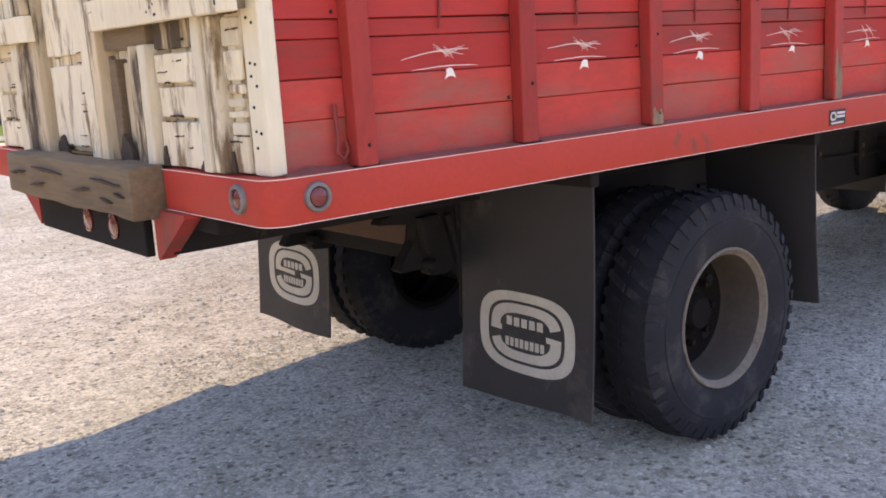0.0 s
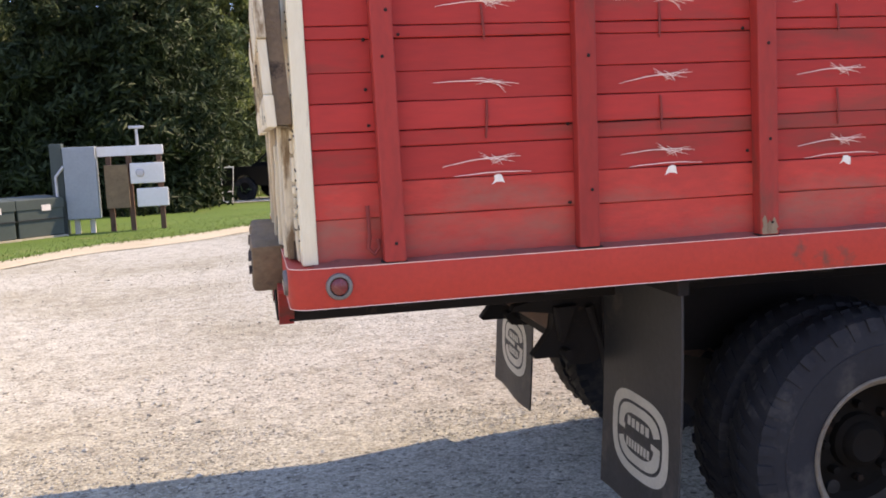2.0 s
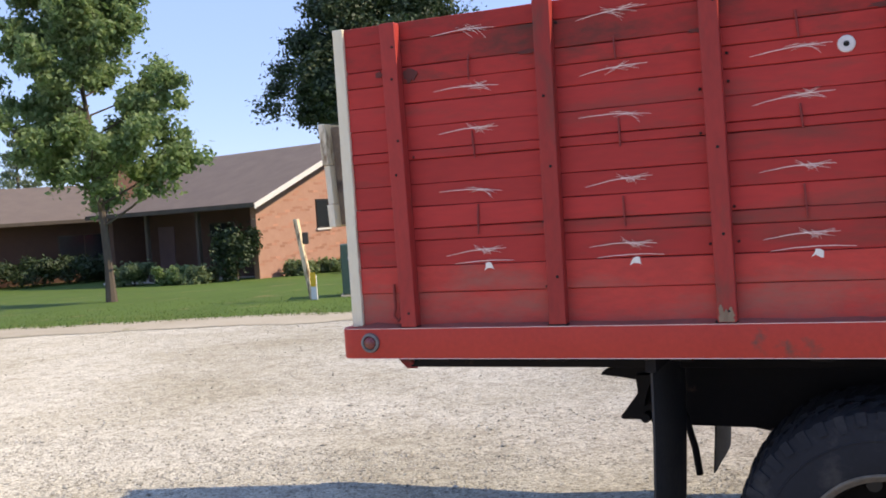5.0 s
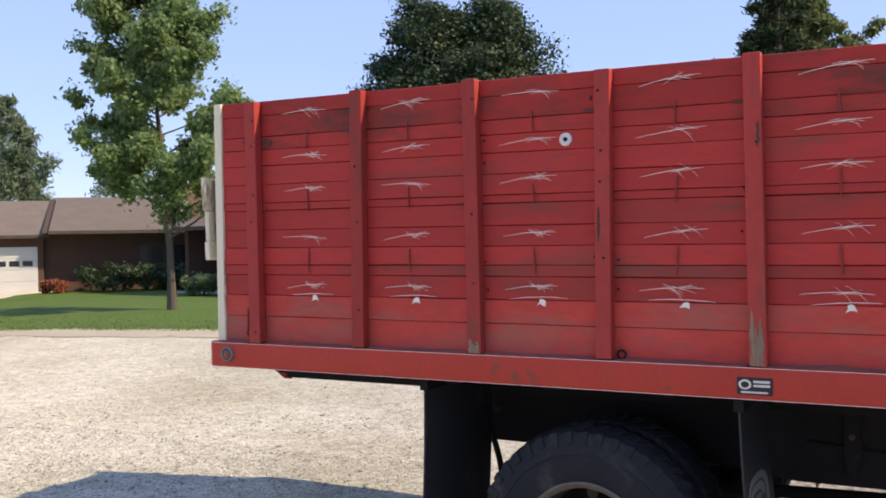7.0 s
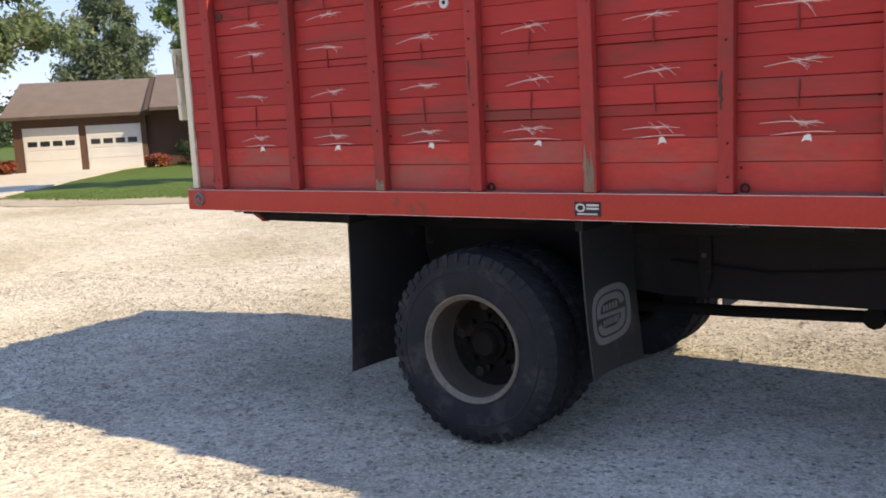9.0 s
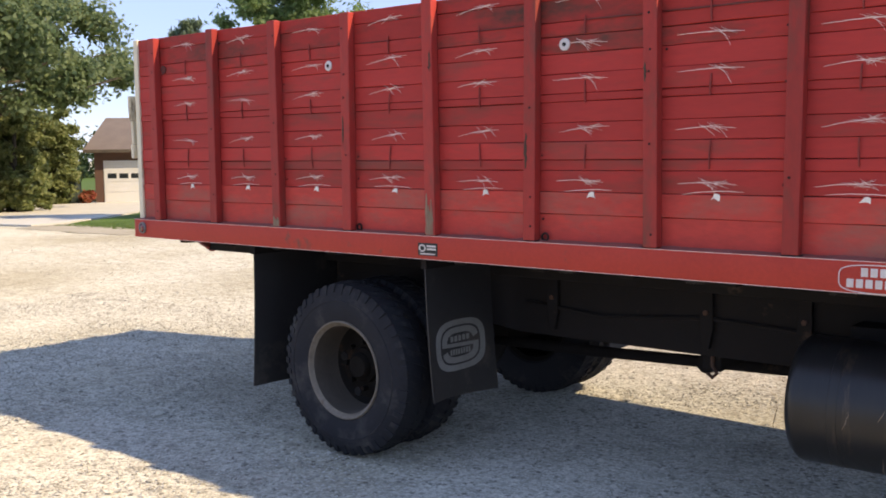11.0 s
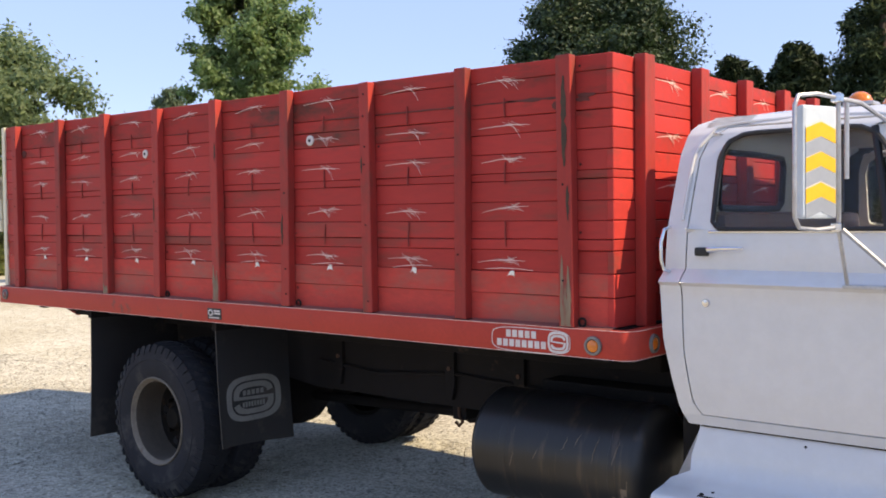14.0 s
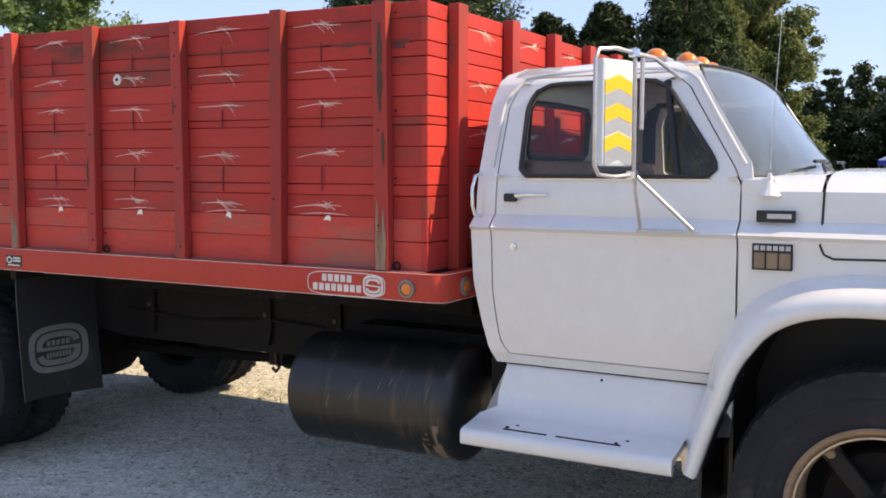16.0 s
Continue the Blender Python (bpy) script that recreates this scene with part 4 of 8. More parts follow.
# splits and old nail holes across the boards
for k in range(30):
    y = rng.choice((2.28, 2.50, 2.56, 2.62, 2.68, 3.36, 3.45, 3.60, 4.20, 4.30)) + rng.uniform(-0.02, 0.02)
    z, w, h = rng.uniform(1.33, 1.70), rng.uniform(0.012, 0.045), rng.uniform(0.001, 0.003)
    xx = 1.1635 if y < 2.33 else 1.151 if y < 2.8 else 1.156
    pts = [(y - w + 2 * w * t, z + h * (1.2 - t) + rng.uniform(-0.002, 0.002)) for t in np.linspace(0, 1, 6)] + [(y + w - 2 * w * t, z - h + rng.uniform(-0.002, 0.002)) for t in np.linspace(0, 1, 6)]
    part("board_split", prism(pts, "x", xx - 0.003, xx + 0.004), ROT, gate)
NAIL = bpy.data.meshes.new("nail_head")
nail = lathe([(0.0045, 0.0), (0.0035, -0.003), (0.0004, -0.004)], 6)
nail.transform(Matrix.Rotation(radians(-90), 4, "Z"))
nail.to_mesh(NAIL)
nail.free()
NAIL.materials.append(HUB)
for k in range(40):
    place_mesh("nail_head", NAIL, pose(1.172, rng.choice((SIDE + 0.02, SIDE + 0.045, 2 * CY - SIDE - 0.03)) if k < 22 else rng.uniform(2.24, 2.30), rng.uniform(1.36, 2.4)) if k < 22 else pose(1.0955, rng.choice((2.19, 2.56, 2.60, 3.05)) + rng.uniform(-0.02, 0.02), rng.uniform(1.73, 1.79)), gate)

# rear sill: a heavy timber between the rail ends, gussets and lamp bar
beam = box(1.025, 1.14, 2.72, 3.98, 1.155, 1.312, 0.014, seg=2)
bmesh.ops.subdivide_edges(beam, edges=[e for e in beam.edges if e.calc_length() > 0.6], cuts=18, use_grid_fill=True)
for v in beam.verts:
    v.co += Vector((noise.noise(v.co * 7) * 0.012, 0, noise.noise(v.co * 6 + Vector((9, 0, 0))) * 0.010))
part("rear_timber", beam, TIMBER, truck, "rough pale brown oak timber step across the rear", smooth=True, sharp=0.9)
for k, (y0, y1, z) in enumerate(((2.78, 3.02, 1.262), (3.05, 3.20, 1.225), (3.30, 3.62, 1.268), (3.52, 3.66, 1.212), (2.86, 2.95, 1.205), (3.72, 3.90, 1.245), (2.76, 2.83, 1.228))):
    pts = [(y0 + (y1 - y0) * t, z + 0.012 * (t - 0.5) * (-1) ** k + 0.004 * noise.noise(Vector((9 * t, k, 1))) + 0.0035 * math.sin(math.pi * t)) for t in np.linspace(0, 1, 9)]
    pts += [(y0 + (y1 - y0) * t, z + 0.012 * (t - 0.5) * (-1) ** k + 0.004 * noise.noise(Vector((9 * t, k, 1))) - 0.0035 * math.sin(math.pi * t) - 0.001) for t in np.linspace(1, 0, 9)]
    part("timber_crack", prism(pts, "x", 1.012, 1.034), ROT, bpy.data.objects["rear_timber"], "dark drying crack")
for y in (2.735, 2 * CY - 2.735):
    s = 1 if y < CY else -1
    part("gusset", prism([(y + 0.03 * s, 1.154), (y + 0.03 * s, 1.03), (y + 0.02 * s, 1.022), (y - 0.19 * s, 1.165), (y - 0.19 * s, 1.177), (y - 0.016 * s, 1.177), (y - 0.016 * s, 1.154)], "x", 1.105, 1.158), RED_POST, truck, "red triangular steel gusset")
part("rear_cross_member", box(1.16, 1.22, RAIL + 0.36, 2 * CY - RAIL - 0.36, 1.12, 1.176, 0.008), CHASSIS, truck)
lamp_bar = part("lamp_bar", box(1.10, 1.13, 2.84, 3.86, 1.02, 1.153, 0.006), CHASSIS, truck, "black lamp bar under the bed")
for y in (3.09, 3.33):
    lens = part("tail_lamp", lathe([(0.043, 0.0), (0.043, -0.006), (0.036, -0.008), (0.034, -0.006), (0.02, -0.010), (0.0004, -0.011)], 22), RUBY, lamp_bar, "round red tail lamp", smooth=True)
    lens.data.transform(Matrix.Translation((1.10, y, 1.095)) @ Matrix.Rotation(radians(-90), 4, "Z"))

# frame, axles, springs, shaft, hitch
for y in (2.90, 2 * CY - 2.90):
    part("frame_rail", prism([(2.36, 1.033), (2.36, 0.76), (3.45, 0.75), (3.85, 0.70), (9.0, 0.70), (9.0, 1.033)], "y", y - 0.035, y + 0.035, 0.006), CHASSIS, truck)
for x in (2.3, 4.3, 5.3, 6.3, 7.4):
    part("frame_cross_member", box(x - 0.05, x + 0.05, 2.93, 2 * CY - 2.93, 0.78, 0.95, 0.006), CHASSIS, truck)
WX, WZ, WR = 3.12, 0.503, 0.503
axle = lathe([(0.0005, 2.36 - CY), (0.075, 2.36 - CY), (0.075, -0.30), (0.12, -0.24), (0.20, -0.12), (0.215, 0), (0.20, 0.12), (0.12, 0.24), (0.075, 0.30), (0.075, CY - 2.36), (0.0005, CY - 2.36)], 20, (WX, CY, WZ))
part("rear_axle", axle, CHASSIS, truck, smooth=True)
for y in (2.90, 2 * CY - 2.90):
    for k in range(6):
        half = 0.62 - 0.085 * k
        pts = [(WX + half * t, y, 0.72 - 0.014 * k + 0.10 * t * t) for t in np.linspace(-1, 1, 9)]
        part("spring_leaf", tube(pts, 0.028, 4), RUSTY if k % 2 else CHASSIS, truck)
# wooden sill strips and clamp brackets between frame and bed
for x0, x1 in ((3.95, 4.72), (4.98, 5.34), (5.42, 6.25)):
    part("sill_strip", box(x0, x1, 2.845, 2.955, 1.034, 1.068, 0.006), WOOD, truck, "grey wooden sill strip")
for x in (4.08, 4.98, 5.46, 6.42):
    part("frame_clamp", prism([(x - 0.03, 1.15), (x + 0.03, 1.15), (x + 0.035, 0.84), (x + 0.015, 0.74), (x - 0.015, 0.74), (x - 0.035, 0.84)], "y", 2.835, 2.862, 0.004), CHASSIS, truck)
    part("clamp_bolt", tube([(x, 2.825, 0.92), (x, 2.865, 0.92)], 0.014, 6), RUSTY, truck)
for x in (4.35, 5.05, 5.70, 6.25):
    part("bed_cross_sill", box(x - 0.045, x + 0.045, 2.55, 2.84, 1.10, 1.172, 0.006), BLACK, truck)
part("air_line", tube([(3.9, 2.85, 0.88), (4.4, 2.85, 0.84), (5.0, 2.85, 0.89), (5.6, 2.85, 0.86), (6.4, 2.85, 0.90)], 0.011, 6), CHASSIS, truck, smooth=True)
part("drive_shaft", tube([(3.3, CY, 0.52), (4.05, CY, 0.535), (6.9, CY, 0.64)], 0.033, 14), CHASSIS, truck, smooth=True)
part("shaft_joint", lathe([(0.0005, -0.05), (0.055, -0.05), (0.055, 0.05), (0.0005, 0.05)], 12, (4.78, CY, 0.562)), CHASSIS, truck)
part("carrier_bracket", box(4.92, 5.02, 2.93, 2 * CY - 2.93, 0.61, 0.72, 0.01), CHASSIS, truck)
part("tow_hook", tube([(4.98, 2.92, 0.72), (4.98, 2.92, 0.64), (5.005, 2.92, 0.605), (4.98, 2.92, 0.58), (4.955, 2.92, 0.60)], 0.010, 8), RUSTY, truck, "small rusty hook", smooth=True)
part("exhaust_pipe", tube([(8.2, 3.75, 0.62), (6.2, 3.78, 0.60), (4.2, 3.80, 0.62), (3.6, 3.95, 0.75)], 0.04, 12), RUSTY, truck, smooth=True)
part("brake_hose", tube([(2.30, 2.84, 0.98), (2.36, 2.86, 0.80), (2.39, 2.88, 0.66), (2.40, 2.9, 0.54)], 0.016, 8), CHASSIS, truck, smooth=True)
for y in (2.90, 2 * CY - 2.90):
    horn = part("frame_horn", prism([(2.16, 1.03), (2.01, 0.995), (1.995, 0.975), (2.17, 0.958), (2.16, 0.89), (2.075, 0.79), (2.085, 0.778), (2.21, 0.782), (2.225, 0.745), (2.30, 0.738), (2.36, 0.76), (2.36, 1.03)], "y", y - 0.03, y + 0.03, 0.005), CHASSIS, truck, "oily frame end with spring hanger")
    part("hanger_bracket", prism([(2.16, 0.985), (2.175, 0.85), (2.195, 0.845), (2.21, 0.93), (2.25, 0.99)], "y", y - 0.08, y - 0.032, 0.006), CHASSIS, horn)
    part("hanger_pin", tube([(2.20, y - 0.10, 0.80), (2.20, y + 0.06, 0.80)], 0.020, 10), CHASSIS, horn, smooth=True)
part("rear_hitch_bar", box(2.18, 2.26, 2.95, 2 * CY - 2.95, 0.86, 0.96, 0.01), RUSTY, truck)


def wheel(name, cx, cy, inner_dual, front=False):
    """A tyre with traction lugs on a dished steel rim; the outer face looks to -y from cy."""
    w = 0.235
    tyre_profile = [(0.268, 0.02), (0.282, 0.004), (0.345, -0.012), (0.405, -0.010), (0.456, 0.004), (0.482, 0.018), (0.490, 0.05),
                    (0.492, w / 2), (0.490, w - 0.05), (0.482, w - 0.018), (0.456, w - 0.004), (0.405, w + 0.010), (0.345, w + 0.012), (0.282, w - 0.004), (0.268, w - 0.02)]
    tyre = part("tyre", lathe(tyre_profile, 72, (cx, cy, WZ)), RUBBER, truck, name, smooth=True)
    lugs = bmesh.new()
    n = 44
    for k in range(n):
        for side in (0, 1):
            a = 2 * math.pi * (k + 0.5 * side) / n
            skew = 0.10 if side else -0.10
            y0, y1 = (0.012, 0.108) if side == 0 else (w - 0.012, w - 0.108)
            quad = []
            for yy, aa in ((y0, 0.0), (y1, skew)):
                drop = 0.017 if yy in (0.012, w - 0.012) else 0.0
                for da in (-0.033, 0.033):
                    for r in (0.455 - drop, WR - 0.002 - drop):
                        quad.append(lugs.verts.new((cx + r * math.cos(a + aa + da), cy + yy, WZ + r * math.sin(a + aa + da))))
            a0, a1, a2, a3, b0, b1, b2, b3 = quad
            for f in ((a0, a1, a3, a2), (b0, b2, b3, b1), (a1, b1, b3, a3), (a0, b0, b1, a1), (a2, a3, b3, b2)):
                lugs.faces.new(f)
    for k in range(0 if front else n):
        for side in (0, 1):
            a = 2 * math.pi * (k + 0.5 * side) / n
            r0 = 0.432 if k % 2 else 0.446
            quad = []
            for r, y in ((r0, -0.008), (0.489, 0.010)):
                for da in (-0.034, 0.034):
                    for yy in (y, 0.03):
                        quad.append(lugs.verts.new((cx + r * math.cos(a + da), cy + (yy if side == 0 else w - yy), WZ + r * math.sin(a + da))))
            a0, a1, a2, a3, b0, b1, b2, b3 = quad
            for f in ((a0, a1, a3, a2), (b0, b2, b3, b1), (a0, a2, b2, b0), (a0, b0, b1, a1), (a2, a3, b3, b2)):
                lugs.faces.new(f)
    tagged(part("tread", lugs, RUBBER, tyre, "worn chunky traction tread"), kind="stuff")
    part("sidewall_rib", lathe([(0.392, -0.0108), (0.394, -0.0135), (0.398, -0.0135), (0.400, -0.0102)], 64, (cx, cy, WZ)), RUBBER, tyre, smooth=True)
    if inner_dual:
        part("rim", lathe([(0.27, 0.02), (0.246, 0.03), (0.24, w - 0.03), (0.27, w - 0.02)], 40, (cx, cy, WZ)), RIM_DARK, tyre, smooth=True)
        return tyre
    if not front:
        rim = part("rim", lathe([(0.268, 0.022), (0.280, 0.012), (0.282, 0.000), (0.277, -0.006), (0.270, -0.003), (0.262, 0.010), (0.252, 0.018)], 56, (cx, cy, WZ)), RIM, tyre, "dusty pale rim flange", smooth=True)
        part("rim_barrel", lathe([(0.252, 0.018), (0.246, 0.045), (0.244, 0.165), (0.234, 0.192)], 56, (cx, cy, WZ)), BARREL, rim, "dusty rim barrel", smooth=True)
        part("rim_disc", lathe([(0.234, 0.192), (0.20, 0.21), (0.155, 0.20), (0.125, 0.19), (0.0005, 0.19)], 56, (cx, cy, WZ)), RIM_DARK, rim, "deep oily brown rim dish, colour darkened for shade", smooth=True)
        part("hub", lathe([(0.105, 0.19), (0.10, 0.165), (0.08, 0.150), (0.075, 0.132), (0.060, 0.118), (0.0005, 0.124)], 28, (cx, cy, WZ)), RIM_DARK, rim, "oily axle hub, colour darkened for shade", smooth=True)
        for k in range(8):
            a = 2 * math.pi * k / 8
            part("lug_nut", lathe([(0.0005, 0.155), (0.015, 0.157), (0.015, 0.20)], 6, (cx + 0.135 * math.cos(a), cy, WZ + 0.135 * math.sin(a))), RIM_DARK, rim)
        for k in range(5):
            a = 2 * math.pi * (k + 0.4) / 5
            part("hand_hole", lathe([(0.0005, 0.1985), (0.026, 0.1995), (0.028, 0.208)], 14, (cx + 0.19 * math.cos(a), cy, WZ + 0.19 * math.sin(a))), BLACK, rim)
        return tyre
    rim = part("rim", lathe([(0.285, 0.010), (0.300, 0.002), (0.303, -0.010), (0.297, -0.017), (0.286, -0.012), (0.276, 0.006), (0.266, 0.012), (0.262, 0.03), (0.255, 0.06), (0.255, w - 0.04), (0.27, w - 0.02)], 64, (cx, cy, WZ)),
               RIM_TAN, tyre, "tan rusty split rim of the front wheel", smooth=True)
    part("lock_ring", lathe([(0.276, 0.004), (0.273, -0.006), (0.266, -0.006), (0.263, 0.008)], 64, (cx, cy, WZ)), CHROME_WORN, rim, "worn bright lock ring", smooth=True)
    part("brake_drum", lathe([(0.0005, 0.13), (0.19, 0.13), (0.20, 0.15), (0.20, 0.24)], 40, (cx, cy, WZ)), CHASSIS, rim, smooth=True)
    part("hub", lathe([(0.0005, -0.005), (0.05, -0.003), (0.065, 0.01), (0.07, 0.05), (0.095, 0.09), (0.10, 0.14)], 28, (cx, cy, WZ)), HUB, rim, smooth=True)
    for k in range(6):
        a = 2 * math.pi * (k + 0.18) / 6
        m = Matrix.Translation((cx, cy, WZ)) @ Matrix.Rotation(-a, 4, "Y")
        spoke = part("spoke", box(0.06, 0.256, 0.045, 0.10, -0.030, 0.030, 0.012, turn=m), HUB, rim)
        clamp = lathe([(0.0005, -0.016), (0.014, -0.014), (0.016, 0.0), (0.03, 0.006), (0.032, 0.03)], 10)
        clamp.transform(m @ Matrix.Translation((0.245, 0.045, 0)))
        part("rim_clamp", clamp, RIM_TAN, spoke)
    return tyre


def far_wheel(ob):
    """The same wheel on the other side, turned to face outwards."""
    m = Matrix.Translation((0, 2 * CY, 0)) @ Matrix.Diagonal((1, -1, 1, 1))
    for o in (ob, *ob.children_recursive):
        me = o.data.copy()
        me.transform(m)
        me.flip_normals()
        twin = finish(o.name.split(".")[0], me, (), truck if o == ob else made[o.parent])
        if o == ob:
            made = {}
        made[o] = twin


near_outer = wheel("dusty black rear tyre with chunky tread", WX, 2.150, False)
near_inner = wheel("dusty black inner rear tyre", WX, 2.425, True)
front_wheel = wheel("black front tyre", 8.215, 2.185, False, True)
for ob in (near_outer, near_inner, front_wheel):
    far_wheel(ob)


def mud_flap(x, y0, y1, z0, z1, face, seed, rise=0.27, wide=0.50, tall=0.305):
    """A hanging rubber flap, slightly curled, with an emblem on the face that looks along x."""
    rng = random.Random(seed)
    b = bmesh.new()
    ny, nz = 10, 14
    def sheet(y, z):
        s = (z1 - z) / (z1 - z0)
        return x + 0.035 * face * s * s + 0.008 * math.sin(9 * y + seed) * s + 0.012 * face * (abs(2 * (y - y0) / (y1 - y0) - 1) ** 3) * s
    grid = [[[b.verts.new((sheet(y, z) + d, y, z - 0.012 * math.sin(5 * y) * (j == 0))) for y in np.linspace(y0, y1, ny)] for j, z in enumerate(np.linspace(z0, z1, nz))] for d in (-0.004, 0.004)]
    for g in grid:
        for r0, r1 in zip(g, g[1:]):
            for k in range(ny - 1):
                b.faces.new((r0[k], r0[k + 1], r1[k + 1], r1[k]))
    for j in range(nz - 1):
        for k in (0, ny - 1):
            b.faces.new((grid[0][j][k], grid[0][j + 1][k], grid[1][j + 1][k], grid[1][j][k]))
    for k in range(ny - 1):
        for j in (0, nz - 1):
            b.faces.new((grid[0][j][k], grid[0][j][k + 1], grid[1][j][k + 1], grid[1][j][k]))
    flap = part("mud_flap", b, FLAP, truck, "black rubber mud flap with off-white emblem", smooth=True)
    cy, cz = (y0 + y1) / 2 - 0.01, z0 + rise
    spot = lambda u, v: (sheet(cy + face * (u - cy), v) + face * 0.0062, cy + face * (u - cy), v)
    # paler ink on rear-facing flaps, darker ink on forward-facing ones
    ink = LOGO_PALE if face < 0 else LOGO
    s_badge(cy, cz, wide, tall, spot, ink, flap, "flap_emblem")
    for zc, count, run in ((cz + 0.125 * tall, 5, 0.40 * wide), (cz - 0.135 * tall, 8, 0.42 * wide)):
        for k in range(count):
            u0 = cy - run / 2 + run * (k + 0.12) / count
            u1 = u0 + run / count * 0.74
            q = bmesh.new()
            q.faces.new([q.verts.new(spot(u, v)) for u, v in ((u0, zc - 0.055 * tall), (u1, zc - 0.055 * tall), (u1, zc + 0.055 * tall), (u0, zc + 0.055 * tall))])
            part("print_bar", q, ink, flap)
    part("flap_hanger", box(x - 0.02, x + 0.02, y0 - 0.01, y1 + 0.01, z1 - 0.03, z1 + 0.02, 0.004), CHASSIS, flap)


for x, face, seed, rise, wide, tall, low, inner in ((2.37, -1, 1, 0.27, 0.50, 0.305, 0.285, 2.84), (3.75, 1, 2, 0.28, 0.42, 0.275, 0.408, 2.70)):
    mud_flap(x, 2.15, inner, low, 1.15, face, seed, rise, wide, tall)
    mud_flap(x, 2 * CY - inner, 2 * CY - 2.15, low, 1.15, face, seed + 5, rise, wide, tall)

# fuel tank with straps
tank = part("fuel_tank", lathe([(0.0005, -0.52), (0.10, -0.515), (0.20, -0.50), (0.245, -0.485), (0.265, -0.46), (0.268, -0.445), (0.265, -0.43), (0.265, 0.43), (0.268, 0.445), (0.265, 0.46), (0.245, 0.485), (0.20, 0.50), (0.0005, 0.515)], 56), TANK, truck,
            "black cylindrical fuel tank with scraped enamel", smooth=True)
tank.data.transform(Matrix.Translation((6.035, 2.50, 0.665)) @ Matrix.Diagonal((0.92, 1, 1, 1)) @ Matrix.Rotation(radians(90), 4, "Z"))
for x in (5.78, 6.36):
    strap = lathe([(0.264, -0.020), (0.2665, -0.018), (0.2665, 0.018), (0.264, 0.020)], 56)
    strap.transform(Matrix.Translation((x, 2.50, 0.665)) @ Matrix.Rotation(radians(90), 4, "Z"))
    part("tank_strap", strap, TANK, tank, smooth=True)
# light scrapes round the tank's lower side and dried mud on its front end
rng = random.Random(91)
for k in range(24):
    x = 5.60 + 0.88 * (k / 24) ** 0.6 + rng.uniform(-0.05, 0.05)
    a0 = radians(rng.uniform(-85, -50) if k % 3 else rng.uniform(-30, 20))
    a1 = a0 + radians(rng.uniform(6, 34))
    pts = [(x + 0.025 * (t - 0.5) * rng.uniform(0.4, 1.4), 2.50 - 0.2655 * math.cos(a0 + (a1 - a0) * t), 0.665 + 0.2655 * math.sin(a0 + (a1 - a0) * t)) for t in np.linspace(0, 1, 7)]
    part("tank_scrape", tube(pts, [0.0004, 0.0014, 0.0018, 0.002, 0.0016, 0.001, 0.0004], 5), SCRAPE, tank)
mud = bmesh.new()
cells = [[mud.verts.new((6.22 + 0.21 * i / 14, 2.50 - 0.2662 * math.cos(radians(-82 + 70 * j / 20)), 0.665 + 0.2662 * math.sin(radians(-82 + 70 * j / 20)))) for j in range(21)] for i in range(15)]
for i in range(14):
    for j in range(20):
        if 0.8 * noise.noise(Vector((i * 0.45, j * 0.16, 4.0))) + 0.05 * i - 0.028 * j > 0.12:
            mud.faces.new((cells[i][j], cells[i + 1][j], cells[i + 1][j + 1], cells[i][j + 1]))
bmesh.ops.delete(mud, geom=[v for v in mud.verts if not v.link_faces], context="VERTS")
part("tank_mud", mud, SCRAPE, tank, "dried tan mud on the lower front of the tank", smooth=True)
part("tank_bracket", box(5.7, 6.45, 2.70, 2.87, 0.80, 0.95, 0.01), CHASSIS, tank)
part("battery_box", box(6.60, 6.74, 2.42, 2.85, 0.66, 0.93, 0.015), CHASSIS, truck, "black box behind the cab step")


# ---------------------------------------------------------------- the cab
def side_y(z):
    """The cab's side in section: tucked in at the sill, a crease at the waist, leaning in above the belt."""
    return float(np.interp(z, [0.918, 0.97, 1.10, 1.30, 1.44, 1.485, 1.500, 1.552, 1.62, 1.71, 1.86, 2.00, 2.10, 2.145, 2.175],
                           [2.300, 2.275, 2.252, 2.238, 2.234, 2.226, 2.206, 2.266, 2.266, 2.272, 2.308, 2.345, 2.385, 2.425, 2.500]))


def back_x(z):
    return float(np.interp(z, [0.918, 0.98, 1.26, 1.45, 1.74, 2.03, 2.12, 2.16, 2.175], [6.69, 6.662, 6.605, 6.597, 6.612, 6.634, 6.655, 6.69, 6.74]))


def door_back(z):
    return float(np.interp(z, [0.966, 1.01, 1.217, 1.50, 1.74, 2.0, 2.08, 2.12], [6.76, 6.725, 6.697, 6.694, 6.703, 6.722, 6.75, 6.82]))


def door_front(z):
    return float(np.interp(z, [0.99, 1.2, 1.68, 1.74, 2.06, 2.12], [7.69, 7.695, 7.697, 7.675, 7.475, 7.40]))


def pillar_front(z):
    return float(np.interp(z, [0.94, 1.66, 1.70, 1.76, 2.12, 2.16, 2.175], [7.70, 7.70, 7.705, 7.70, 7.475, 7.42, 7.38]))


def glass_back(z):
    return float(np.interp(z, [1.710, 1.722, 1.74, 2.0, 2.06, 2.085, 2.092], [6.84, 6.812, 6.803, 6.806, 6.832, 6.87, 6.92]))


def glass_front(z):
    return float(np.interp(z, [1.710, 1.722, 1.745, 1.78, 2.05, 2.08, 2.092], [7.56, 7.595, 7.605, 7.595, 7.405, 7.37, 7.32]))


